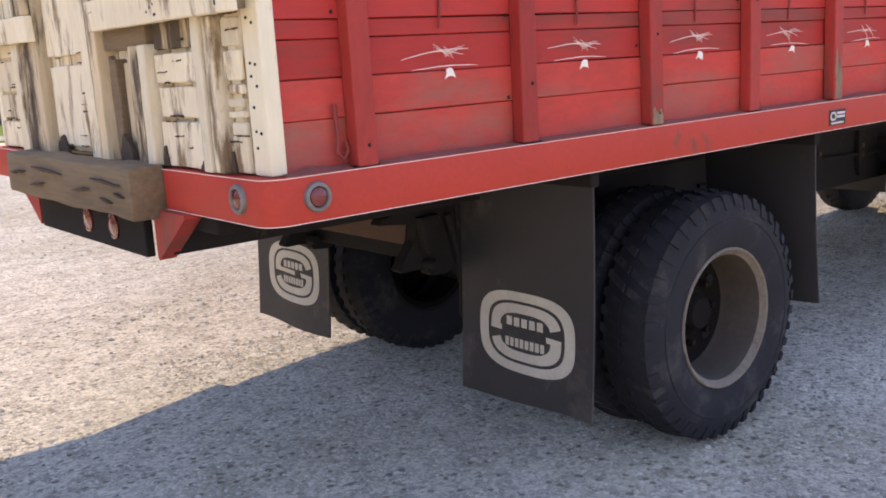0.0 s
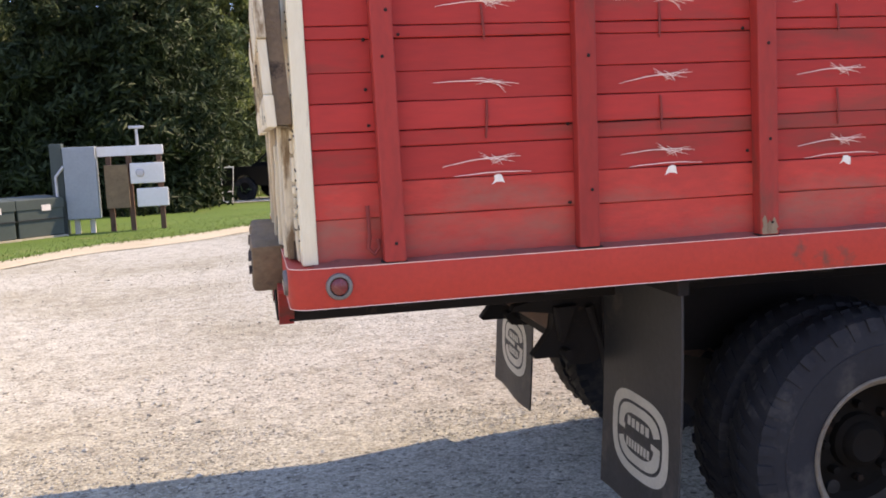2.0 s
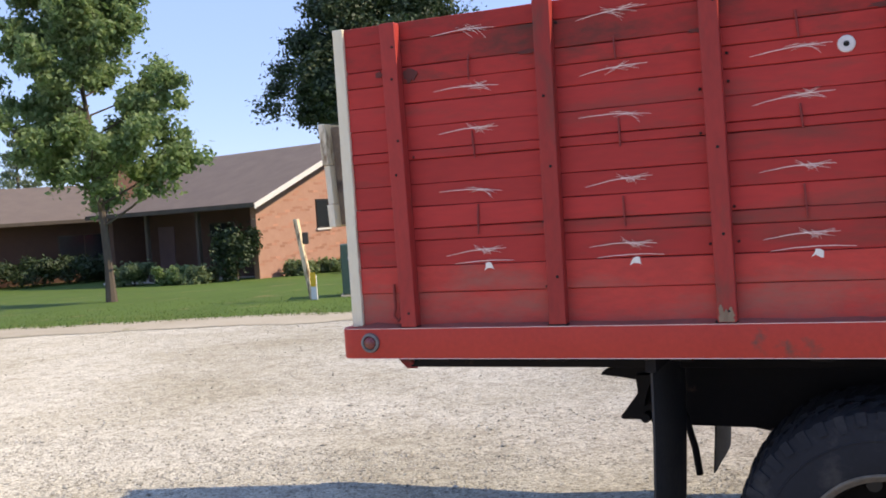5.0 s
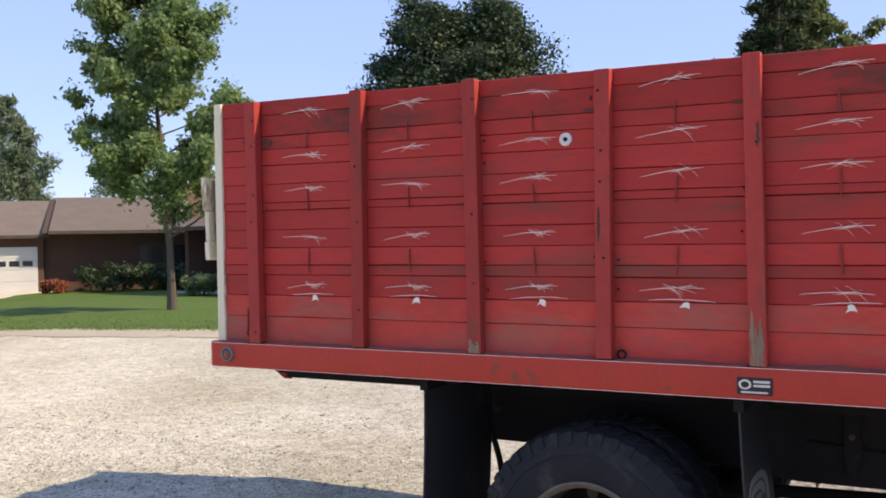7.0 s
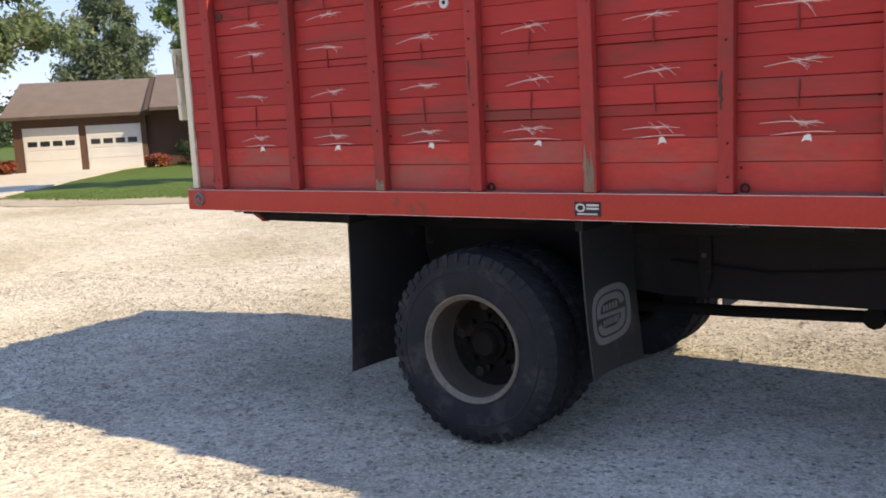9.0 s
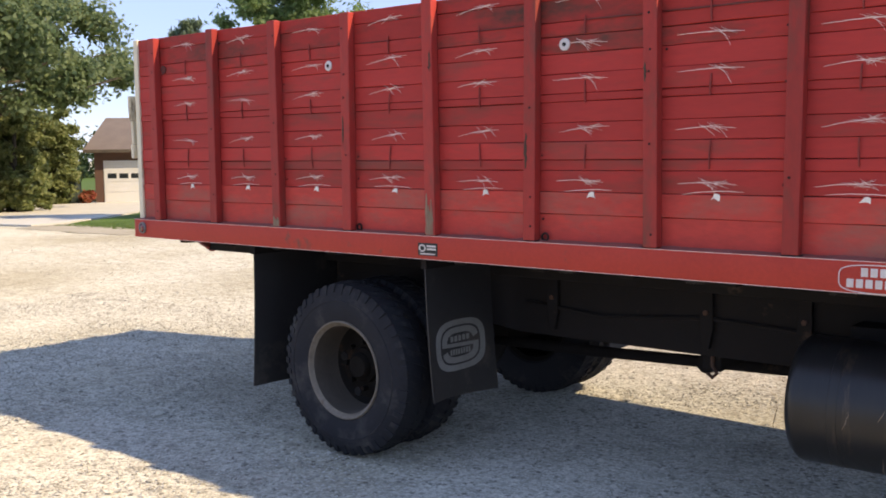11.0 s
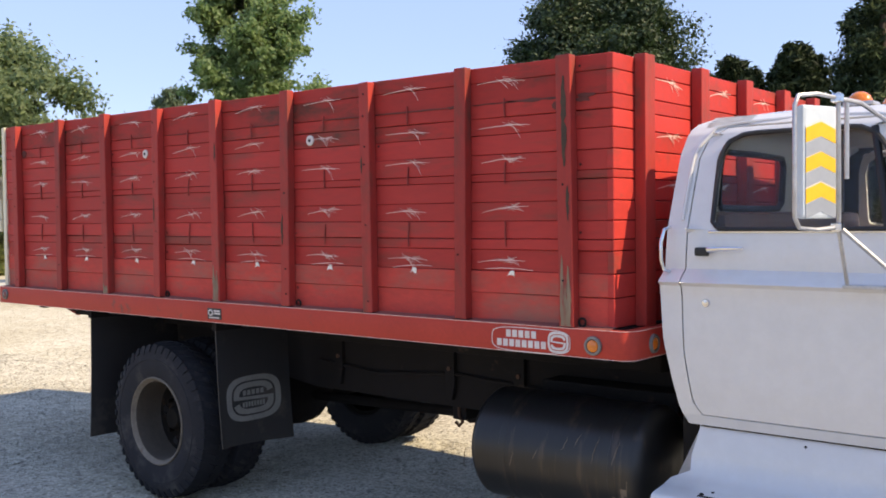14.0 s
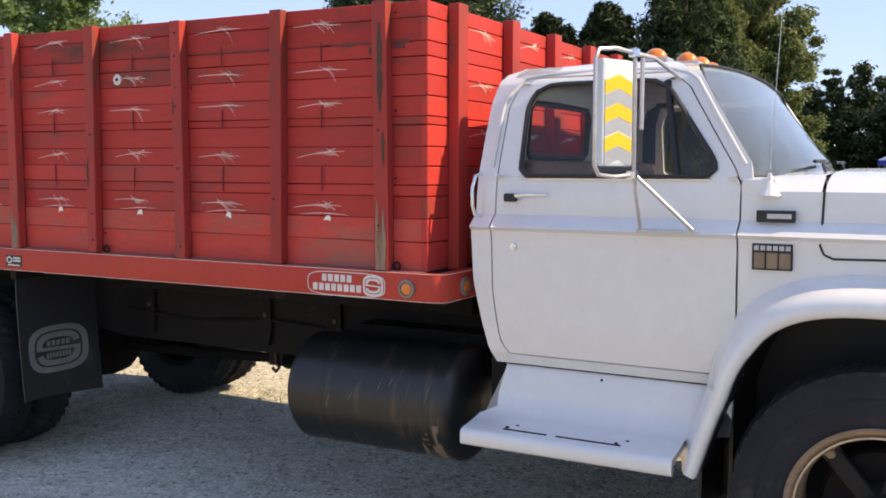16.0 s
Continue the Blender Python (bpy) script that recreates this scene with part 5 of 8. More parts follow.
def strips(levels, left, right, bm=None, n=8, depth=0.0):
    """A skin over the side between two outlines, level by level."""
    b = bm or bmesh.new()
    rows = [[b.verts.new((left(z) + (right(z) - left(z)) * k / n, side_y(z) + depth, z)) for k in range(n + 1)] for z in levels]
    for r0, r1 in zip(rows, rows[1:]):
        for k in range(n):
            b.faces.new((r0[k], r0[k + 1], r1[k + 1], r1[k]))
    return b


def thicken(bm, thick):
    bmesh.ops.recalc_face_normals(bm, faces=bm.faces)
    faces = list(bm.faces)
    if sum(f.normal.y for f in faces) > 0:
        bmesh.ops.reverse_faces(bm, faces=faces)
    bmesh.ops.solidify(bm, geom=faces, thickness=thick)
    return bm


def levels_between(a, b_, n=40, extra=()):
    keep = [z for z in (0.94, 0.99, 1.10, 1.30, 1.44, 1.485, 1.500, 1.552, 1.62, 1.71, 1.86, 2.0, 2.10, 2.145, 2.175, 1.722, 1.74, 1.78, 2.03, 2.06, 2.085, 2.092, 2.12, *extra) if a < z < b_]
    return sorted(set([a, b_] + keep + [round(z, 4) for z in np.linspace(a, b_, n) if all(abs(z - k) > 0.008 for k in keep)]))


GAP = 0.006
cab = part("cab_shell", thicken(strips(levels_between(0.918, 2.175, 40, (0.959, 0.961, 2.124, 2.126)), back_x, lambda z: door_back(z) - GAP if 0.96 < z < 2.125 else 6.9, n=6), 0.02), WHITE, truck, "white painted cab body", smooth=True)
far_shell = thicken(strips(levels_between(0.918, 2.175, 40, (0.959, 0.961, 2.124, 2.126)), back_x, lambda z: door_back(z) - GAP if 0.96 < z < 2.125 else 6.9, n=6), 0.02)
part("rear_quarter", other_side(far_shell), WHITE, cab, smooth=True)
for flip in (False, True):
    fl = other_side if flip else (lambda b: b)
    sill = strips([0.918, 0.93, 0.945, 0.959], lambda z: 6.9, lambda z: 7.66, n=8)
    part("rocker_panel", fl(thicken(sill, 0.02)), WHITE, cab, smooth=True)
    # thin dark tube drawn as the shadow line below the rocker
    part("sill_seal", fl(tube([(6.74, 2.310, 0.917), (7.2, 2.310, 0.917), (7.63, 2.310, 0.917)], 0.007, 6)), CHASSIS, cab, "dark strip drawn as the shadow line under the rocker panel", smooth=True)
    header = strips([2.128, 2.145, 2.16, 2.175], lambda z: 6.72, pillar_front, n=10)
    part("roof_rail", fl(thicken(header, 0.02)), WHITE, cab, smooth=True)
    pillar = strips(levels_between(1.70, 2.128, 20), lambda z: door_front(z) + GAP, lambda z: pillar_front(z) + 0.035, n=4)
    part("windscreen_pillar", fl(thicken(pillar, 0.02)), WHITE, cab, smooth=True)
    gutter = [(door_back(z) - 0.028, side_y(z) - 0.006, z) for z in np.linspace(1.75, 2.05, 8)] + [(6.77, side_y(2.12) - 0.004, 2.126), (6.86, side_y(2.14) - 0.004, 2.140), (7.1, side_y(2.148), 2.146), (7.38, side_y(2.14), 2.138), (7.46, side_y(2.12), 2.118)] + [(pillar_front(z) + 0.012, side_y(z) - 0.004, z) for z in np.linspace(2.09, 1.76, 8)]
    part("drip_rail", fl(tube(gutter, 0.007, 6)), WHITE, cab, smooth=True)
    door = strips(levels_between(0.966, 1.710, 24), door_back, door_front, n=14)
    strips(levels_between(1.710, 2.092, 24), door_back, glass_back, bm=door, n=4)
    strips(levels_between(1.710, 2.092, 24), glass_front, door_front, bm=door, n=4)
    strips([2.092, 2.10, 2.112, 2.12], door_back, door_front, bm=door, n=12)
    bmesh.ops.remove_doubles(door, verts=door.verts, dist=0.0008)
    door_ob = part("door", fl(thicken(door, 0.03)), WHITE, truck, "white cab door", smooth=True)
    rim_pts = [(glass_back(z), side_y(z) - 0.002, z) for z in np.linspace(1.716, 2.088, 16)] + [(x, side_y(2.092) - 0.002, 2.092) for x in np.linspace(6.95, 7.29, 6)] + [(glass_front(z), side_y(z) - 0.002, z) for z in np.linspace(2.088, 1.716, 16)]
    rim_pts += [(x, side_y(1.71) - 0.002, 1.711) for x in np.linspace(7.52, 6.88, 8)] + [rim_pts[0]]
    part("window_seal", fl(tube(rim_pts, 0.010, 6, caps=False)), BLACK, door_ob, "black rubber window seal", smooth=True)
    part("window_bar", fl(tube([(7.385, side_y(2.08) + 0.004, 2.085), (7.458, side_y(1.712) + 0.004, 1.712)], 0.015, 8)), BLACK, door_ob, "black quarter-light bar", smooth=True)
    pane = part("window_glass", fl(thicken(strips(levels_between(1.712, 2.090, 14), glass_back, glass_front, n=6, depth=0.012), 0.004)), GLASS, door_ob, "clear door glass", smooth=True)
    pane.visible_shadow = False
    part("belt_trim", fl(tube([(6.79, side_y(1.70) - 0.004, 1.702), (7.59, side_y(1.70) - 0.004, 1.702)], 0.005, 6)), CHROME, door_ob, smooth=True)
    part("door_handle", fl(tube([(6.80, 2.236, 1.632), (6.86, 2.226, 1.636), (6.945, 2.232, 1.637)], [0.011, 0.010, 0.006], 8)), CHROME, door_ob, "chrome door handle", smooth=True)
    part("handle_button", fl(box(6.742, 6.80, 2.236, 2.256, 1.605, 1.64, 0.008)), BLACK, door_ob, "dark handle recess")
    part("door_lock", fl(lathe([(0.0005, -0.008), (0.014, -0.007), (0.017, 0.0), (0.017, 0.006)], 16, (6.793, 2.234, 1.420))), CHROME, door_ob, smooth=True)
    for z0 in (1.60,):
        part("grab_handle", fl(tube([(6.628, 2.26, z0 + 0.12), (6.618, 2.225, z0 + 0.11), (6.610, 2.212, z0 + 0.06), (6.610, 2.212, z0 - 0.01), (6.618, 2.22, z0 - 0.05), (6.63, 2.25, z0 - 0.06)], 0.008, 8)), CHROME, cab, "chrome grab handle", smooth=True)
    # door jamb: what shows through the shut lines
    part("door_jamb", fl(strips(levels_between(0.96, 2.14, 14), lambda z: door_back(z) - 0.03, lambda z: door_back(z) + 0.05, n=2, depth=0.034)), BLACK, cab)
    part("door_jamb", fl(strips(levels_between(0.96, 2.10, 14), lambda z: door_front(z) - 0.04, lambda z: door_front(z) + 0.03, n=2, depth=0.034)), BLACK, cab)
    part("door_jamb", fl(strips([0.95, 0.965, 0.98], lambda z: 6.78, lambda z: 7.66, n=4, depth=0.034)), BLACK, cab)

# roof skin, back wall, windscreen
def roof_z(x, y):
    u = (y - CY) / (CY - 2.50)
    v = (x - 7.05) / 0.40
    return 2.235 - 0.045 * u ** 2 - 0.015 * abs(u) ** 5 - 0.020 * v ** 2 - 0.012 * max(0, v) ** 3
roof = bmesh.new()
rows = []
for y in np.linspace(2.495, 2 * CY - 2.495, 21):
    rows.append([roof.verts.new((x, y, roof_z(x, y))) for x in np.linspace(6.70, 7.42 + 0.06 * (1 - ((y - CY) / 0.835) ** 2), 13)])
for r0, r1 in zip(rows, rows[1:]):
    for k in range(12):
        roof.faces.new((r0[k], r0[k + 1], r1[k + 1], r1[k]))
bmesh.ops.recalc_face_normals(roof, faces=roof.faces)
bmesh.ops.solidify(roof, geom=list(roof.faces), thickness=0.025)
part("roof", roof, WHITE, cab, smooth=True)
wall = bmesh.new()
ys_ = np.linspace(0, 1, 25)
def back_row(z):
    y0 = side_y(z)
    return [(back_x(z) - 0.03 * math.sin(math.pi * t) if 0 < t < 1 else back_x(z), y0 + (2 * CY - 2 * y0) * t, z) for t in ys_]
zs = levels_between(0.918, 2.175, 14, (1.80,))
grid = [[wall.verts.new(p) for p in back_row(z)] for z in zs]
for i, (r0, r1) in enumerate(zip(grid, grid[1:])):
    for k in range(24):
        if 1.80 <= zs[i] and zs[i + 1] <= 2.062 and 6 <= k <= 14:
            continue
        wall.faces.new((r0[k], r0[k + 1], r1[k + 1], r1[k]))
part("cab_back", wall, WHITE, cab, smooth=True)
part("rear_window_seal", tube([(6.592, 2.83, 1.80), (6.585, 3.18, 1.797), (6.590, 3.54, 1.80), (6.595, 3.585, 1.83), (6.605, 3.585, 2.02), (6.607, 3.55, 2.056), (6.605, 3.18, 2.06), (6.610, 2.84, 2.056), (6.606, 2.80, 2.02), (6.597, 2.80, 1.83), (6.592, 2.83, 1.80)], 0.017, 8), BLACK, cab, smooth=True)
part("cab_floor", box(6.70, 7.58, 2.32, 2 * CY - 2.32, 0.93, 0.96), HEADLINER, cab)
part("dashboard", box(7.50, 7.74, 2.33, 2 * CY - 2.33, 1.42, 1.70, 0.04), BLACK, cab, "dark dashboard")
# added dark linings cover the white door insides so the cab reads dim
for y in (2.345, 2 * CY - 2.345):
    part("door_card", box(6.72, 7.60, min(y, y + 0.02), max(y, y + 0.02), 1.0, 1.69, 0.008), DARKSEAT, cab, "maroon vinyl door lining, added to darken the cab inside")
part("firewall", box(7.60, 7.66, 2.36, 2 * CY - 2.36, 0.96, 1.42), BLACK, cab)
seat = part("bench_seat", box(6.76, 7.20, 2.42, 2 * CY - 2.42, 1.08, 1.32, 0.05), DARKSEAT, cab, "maroon vinyl bench seat")
part("seat_back", box(6.68, 6.80, 2.42, 2 * CY - 2.42, 1.30, 1.78, 0.045), DARKSEAT, seat)
wheel_ring = lathe([(0.205, -0.012), (0.217, 0.0), (0.205, 0.012), (0.193, 0.0)], 32, closed=True)
wheel_ring.transform(Matrix.Translation((7.33, 4.0, 1.62)) @ Matrix.Rotation(radians(55), 4, "Y") @ Matrix.Rotation(radians(90), 4, "X"))
part("steering_wheel", wheel_ring, BLACK, cab, smooth=True)
screen = bmesh.new()
rows = []
for t in np.linspace(0, 1, 8):
    z = 1.715 + (2.148 - 1.715) * t
    y0 = side_y(min(z, 2.12)) + 0.035
    half = CY - y0
    base = pillar_front(min(z, 2.12)) + 0.02
    rows.append([screen.verts.new((base + (0.15 - 0.125 * t) * (1 - abs(u) ** 2.4), CY + half * u, z + 0.03 * t * (1 - u * u))) for u in np.linspace(-1, 1, 17)])
for r0, r1 in zip(rows, rows[1:]):
    for k in range(16):
        screen.faces.new((r0[k], r0[k + 1], r1[k + 1], r1[k]))
edge = [v.co.copy() for v in rows[0]] + [r[-1].co.copy() for r in rows[1:]] + [v.co.copy() for v in rows[-1][::-1][1:]] + [r[0].co.copy() for r in rows[::-1][1:]]
bmesh.ops.recalc_face_normals(screen, faces=screen.faces)
bmesh.ops.solidify(screen, geom=list(screen.faces), thickness=0.005)
pane = part("windscreen", screen, GLASS_DUST_HAZE, cab, "clear curved windscreen", smooth=True)
pane.visible_shadow = False
part("windscreen_seal", tube([p + Vector((0.004, 0, 0)) for p in edge], 0.0065, 6, caps=False), BLACK, cab, smooth=True)
for y in (2.78, 3.45):
    wiper = part("wiper", tube([(7.93, y, 1.715), (7.90, y + 0.12, 1.755), (7.885, y + 0.22, 1.765)], 0.007, 6), BLACK, cab, "black wiper arm", smooth=True)
    part("wiper_blade", tube([(7.875, y + 0.04, 1.775), (7.87, y + 0.40, 1.778)], 0.008, 6), BLACK, wiper)
for y in (2.70, 3.10, CY, 2 * CY - 3.10, 2 * CY - 2.70):
    x = 7.225 + 0.05 * (1 - ((y - CY) / 0.8) ** 2)
    z = roof_z(x, y) - 0.004
    lamp = part("roof_lamp", box(x - 0.06, x + 0.06, y - 0.05, y + 0.05, z, z + 0.018, 0.008), GALV, cab, "amber cab roof marker lamp")
    dome = bmesh.new()
    bmesh.ops.create_uvsphere(dome, u_segments=16, v_segments=10, radius=0.05)
    for v in dome.verts:
        v.co = Vector((x - 0.005 + v.co.x * 1.0 + 0.25 * min(0, v.co.z), y + v.co.y * 0.85, z + 0.014 + max(0.0, v.co.z) * 0.95))
    part("lens", dome, AMBER, lamp, smooth=True)

# hood, cowl and fender
def fender_y(x, z):
    """The front fender's side: the crease runs on, the nose draws in."""
    return side_y(min(z, 1.70)) + 0.05 * max(0.0, (x - 8.6) / 0.7) ** 2


def arch_top(x):
    """The wheel opening: flat on top with rounded shoulders."""
    u = abs(x - 8.235) / 0.588
    return 0.60 + 0.645 * max(0.0, 1 - u ** 2.94) ** 0.33 if u < 1 else 0.60


NOSE = 9.28
for flip in (False, True):
    fl = other_side if flip else (lambda b: b)
    b = bmesh.new()
    xs = [7.703, 7.72, 7.80, 7.90, 7.988] 
    rows = []
    cols = sorted(set([round(x, 3) for x in np.linspace(7.703, NOSE, 34)] + [7.63]))
    cols = [x for x in cols if x >= 7.70]
    zs = [1.0, 1.15, 1.25, 1.33, 1.40, 1.44, 1.485, 1.500, 1.552, 1.60, 1.66]
    for x in cols:
        lo = max(arch_top(x) + 0.03, 0.99 if x < 7.75 else 0.8)
        low = lo if x < 8.9 else 0.8
        col = []
        for i, z in enumerate(zs):
            zz = z if z > low else low
            zz = low + (1.66 - low) * i / (len(zs) - 1) if low > 1.0 and i < 4 else max(z, low)
            col.append(b.verts.new((x, fender_y(x, zz), zz)))
        rows.append(col)
    for c0, c1 in zip(rows, rows[1:]):
        for k in range(len(zs) - 1):
            b.faces.new((c0[k], c1[k], c1[k + 1], c0[k + 1]))
    bmesh.ops.remove_doubles(b, verts=b.verts, dist=0.0005)
    bmesh.ops.dissolve_degenerate(b, dist=0.0005, edges=b.edges)
    fender = part("front_fender", fl(thicken(b, 0.02)), WHITE, truck, "white front fender with flared wheel arch", smooth=True)
    # the flare: a rolled lip round the wheel opening
    path = []
    for a in np.linspace(math.pi, 0, 45):
        c, s = math.cos(a), math.sin(a)
        z = 0.60 + 0.645 * abs(s) ** 0.66
        path.append((8.235 + 0.588 * math.copysign(abs(c) ** 0.68, c) + (float(np.interp(z, [0.6, 0.75, 0.9, 1.1, 1.245], [-0.055, -0.01, 0.03, 0.035, 0.0])) if c < 0 else 0.0), z))
    flare = bmesh.new()
    rings = []
    for i, (x, z) in enumerate(path):
        a0, a1 = path[max(0, i - 1)], path[min(len(path) - 1, i + 1)]
        d = Vector((a1[0] - a0[0], a1[1] - a0[1])).normalized()
        n = Vector((-d.y, d.x))
        ring = []
        foot = max(0.0, (0.95 - z) / 0.35)
        slim = float(np.interp(z, [0.6, 0.8, 1.0, 1.16], [0.72, 0.62, 0.78, 1.0])) if x < 8.2 else 1.0
        for off, y in ((0.0, 2.16), (-0.004, 2.105), (0.004, 2.085), (0.03, 2.078), (0.055, 2.085), (0.080, 2.12), (0.105, 2.19), (0.135, 2.245), (0.15, 2.262)):
            ring.append(flare.verts.new((x + n.x * off * slim, y + 0.02 * foot, z + n.y * off * slim)))
        rings.append(ring)
    for r0, r1 in zip(rings, rings[1:]):
        for k in range(8):
            flare.faces.new((r0[k], r0[k + 1], r1[k + 1], r1[k]))
    bmesh.ops.recalc_face_normals(flare, faces=flare.faces)
    part("wheel_flare", fl(flare), WHITE, fender, smooth=True, sharp=1.2)
    liner = bmesh.new()
    rr = [[liner.verts.new((x, y, z)) for y in (2.15, 2.80)] for x, z in path]
    for r0, r1 in zip(rr, rr[1:]):
        liner.faces.new((r0[0], r0[1], r1[1], r1[0]))
    part("arch_liner", fl(liner), BLACK, fender, smooth=True)
    part("splash_panel", fl(box(7.665, 7.68, 2.34, 2.779, 0.36, 1.0)), BLACK, fender, "black panel closing off the wheel well")
    part("arch_inner_wall", fl(box(7.55, 8.85, 2.78, 2.80, 0.33, 1.24)), BLACK, fender)
    part("cowl_corner", fl(box(7.697, 7.83, 2.266, 2.40, 1.640, 1.712, 0.022, seg=3)), WHITE, fender, smooth=True)
    # hood side seam
    seam = [(7.990, fender_y(7.99, 1.67) - 0.001, 1.672), (7.986, fender_y(7.99, 1.55) - 0.001, 1.55), (7.986, fender_y(7.99, 1.47) - 0.001, 1.47), (7.998, fender_y(8, 1.44) - 0.001, 1.44), (8.03, fender_y(8.03, 1.425) - 0.001, 1.425), (8.3, fender_y(8.3, 1.43) - 0.001, 1.43), (9.1, fender_y(9.1, 1.44) - 0.001, 1.44)]
    part("hood_seam", fl(tube(seam, 0.0045, 6)), BLACK, fender, smooth=True)
    # step under the door
    prof = [(2.325, 0.925), (2.305, 0.89), (2.298, 0.79), (2.285, 0.728), (2.25, 0.696), (2.18, 0.680), (2.095, 0.670), (2.080, 0.663), (2.074, 0.648), (2.074, 0.612), (2.082, 0.602), (2.10, 0.602), (2.10, 0.64), (2.30, 0.68), (2.335, 0.79), (2.345, 0.925)]
    step = bmesh.new()
    rr = [[step.verts.new((x, y, z)) for y, z in prof] for x in (6.63, 6.645, 6.80, 7.2, 7.50, 7.516)]
    for r0, r1 in zip(rr, rr[1:]):
        for k in range(len(prof)):
            step.faces.new((r0[k], r0[(k + 1) % len(prof)], r1[(k + 1) % len(prof)], r1[k]))
    for v in step.verts:
        if v.co.x < 6.7 and v.co.z > 0.71:
            v.co.x += 0.07 if v.co.z < 0.85 else 0.10
        if v.co.x > 7.4 and v.co.z > 0.70:
            v.co.x += 0.165
    step.faces.new(rr[0])
    step.faces.new(rr[-1][::-1])
    step_ob = part("cab_step", fl(step), WHITE, truck, "white steel cab step and apron", smooth=True, sharp=1.0)
    if not flip:
        for x0, x1, y in ((6.80, 6.99, 2.13), (7.03, 7.30, 2.13)):
            part("tread_strip", box(x0, x1, y, y + 0.012, 0.673, 0.6775, 0.001), CHASSIS, step_ob, "dark worn tread strip")
        for x, y in ((6.84, 2.19), (7.31, 2.19), (7.28, 2.14), (6.81, 2.15)):
            part("step_bolt", lathe([(0.010, -0.001), (0.006, 0.004), (0.0004, 0.0045)], 8, (0, 0, 0)), HUB, step_ob).data.transform(Matrix.Translation((x, y, 0.680)) @ Matrix.Rotation(radians(90), 4, "X"))
        part("step_hole", lathe([(0.0005, -0.001), (0.006, -0.001)], 10, (7.16, 2.3045, 0.885)), BLACK, step_ob)
        # badges: shapes only
        part("badge_plate", box(7.762, 7.898, 2.240, 2.252, 1.549, 1.592, 0.003), BLACK, fender, "small black badge with a pale bar")
        part("badge_bar", box(7.80, 7.885, 2.238, 2.246, 1.562, 1.580, 0.002), GALV, fender)
        b1 = part("model_badge", box(7.754, 7.895, 2.222, 2.238, 1.376, 1.472, 0.003), BLACK, fender, "square model badge with pale raised shapes")
        for x0, x1 in ((7.762, 7.80), (7.806, 7.845), (7.85, 7.89)):
            part("badge_shape", box(x0, x1, 2.216, 2.226, 1.382, 1.440, 0.006), BARE, b1, "tarnished raised shape")
        for k in range(6):
            part("badge_shape", box(7.762 + 0.022 * k, 7.778 + 0.022 * k, 2.218, 2.226, 1.448, 1.465, 0.001), GALV, b1)
        base = part("antenna_base", lathe([(0.0005, 0.0), (0.01, 0.0)], 8), WHITE, fender)
        base.data.clear_geometry()
        cone = lathe([(0.045, 0.0), (0.03, 0.022), (0.012, 0.055), (0.007, 0.08), (0.0005, 0.082)], 14)
        cone.transform(Matrix.Translation((7.80, 2.275, 1.645)) @ Matrix.Rotation(radians(90), 4, "X"))
        cone.to_mesh(base.data)
        cone.free()
        part("antenna_rod", tube([(7.80, 2.275, 1.74), (7.81, 2.28, 2.0), (7.825, 2.285, 2.32)], 0.0014, 6), GALV, base, "thin antenna")

cowl = bmesh.new()
rows = []
for x, z, w in ((7.70, 1.70, 0.0), (7.80, 1.712, 0.0), (7.98, 1.716, 0.0)):
    rows.append([cowl.verts.new((x + 0.16 * (1 - u * u) * (x < 7.75), CY + (CY - side_y(1.66)) * u, (z if abs(u) < 0.95 else 1.66) + 0.02 * (1 - u * u))) for u in np.linspace(-1, 1, 21)])
for r0, r1 in zip(rows, rows[1:]):
    for k in range(20):
        cowl.faces.new((r0[k], r0[k + 1], r1[k + 1], r1[k]))
part("cowl", cowl, WHITE, truck, "white cowl panel", smooth=True)
hood = bmesh.new()
rows = []
for x in np.linspace(7.992, NOSE, 15):
    drop = 0.05 * ((x - 7.99) / 1.29) ** 2
    rows.append([hood.verts.new((x, CY + (CY - fender_y(x, 1.66)) * u, 1.66 - drop + (0.058 + 0.03 * (1 - u * u)) * (1 - abs(u) ** 14))) for u in np.linspace(-1, 1, 41)])
for r0, r1 in zip(rows, rows[1:]):
    for k in range(40):
        hood.faces.new((r0[k], r0[k + 1], r1[k + 1], r1[k]))
part("hood", hood, WHITE, truck, "white hood", smooth=True, sharp=1.2)
nose = part("grille_panel", box(NOSE - 0.02, NOSE + 0.01, 2.33, 2 * CY - 2.33, 0.80, 1.66, 0.008), WHITE, truck, "plain white grille panel")
part("grille", box(NOSE + 0.008, NOSE + 0.03, 2.75, 2 * CY - 2.75, 1.02, 1.48, 0.006), BLACK, nose)
part("front_bumper", box(NOSE + 0.03, NOSE + 0.10, 2.22, 2 * CY - 2.22, 0.58, 0.80, 0.02), WHITE, truck, "white steel bumper")
part("front_axle", tube([(8.215, 2.42, WZ), (8.215, 2.7, 0.44), (8.215, 2 * CY - 2.7, 0.44), (8.215, 2 * CY - 2.42, WZ)], 0.05, 10), CHASSIS, truck, smooth=True)
# added black sheet: hides sunlit ground that showed past the front wheels
part("splash_panel", box(7.535, 7.55, 2.40, 2 * CY - 2.40, 0.30, 0.98), BLACK, truck, "added black panel hiding the bright gap behind the front wheels")
part("engine_block", box(7.75, 9.1, 2.95, 2 * CY - 2.95, 0.75, 1.55, 0.03), CHASSIS, truck, "dark engine bay")

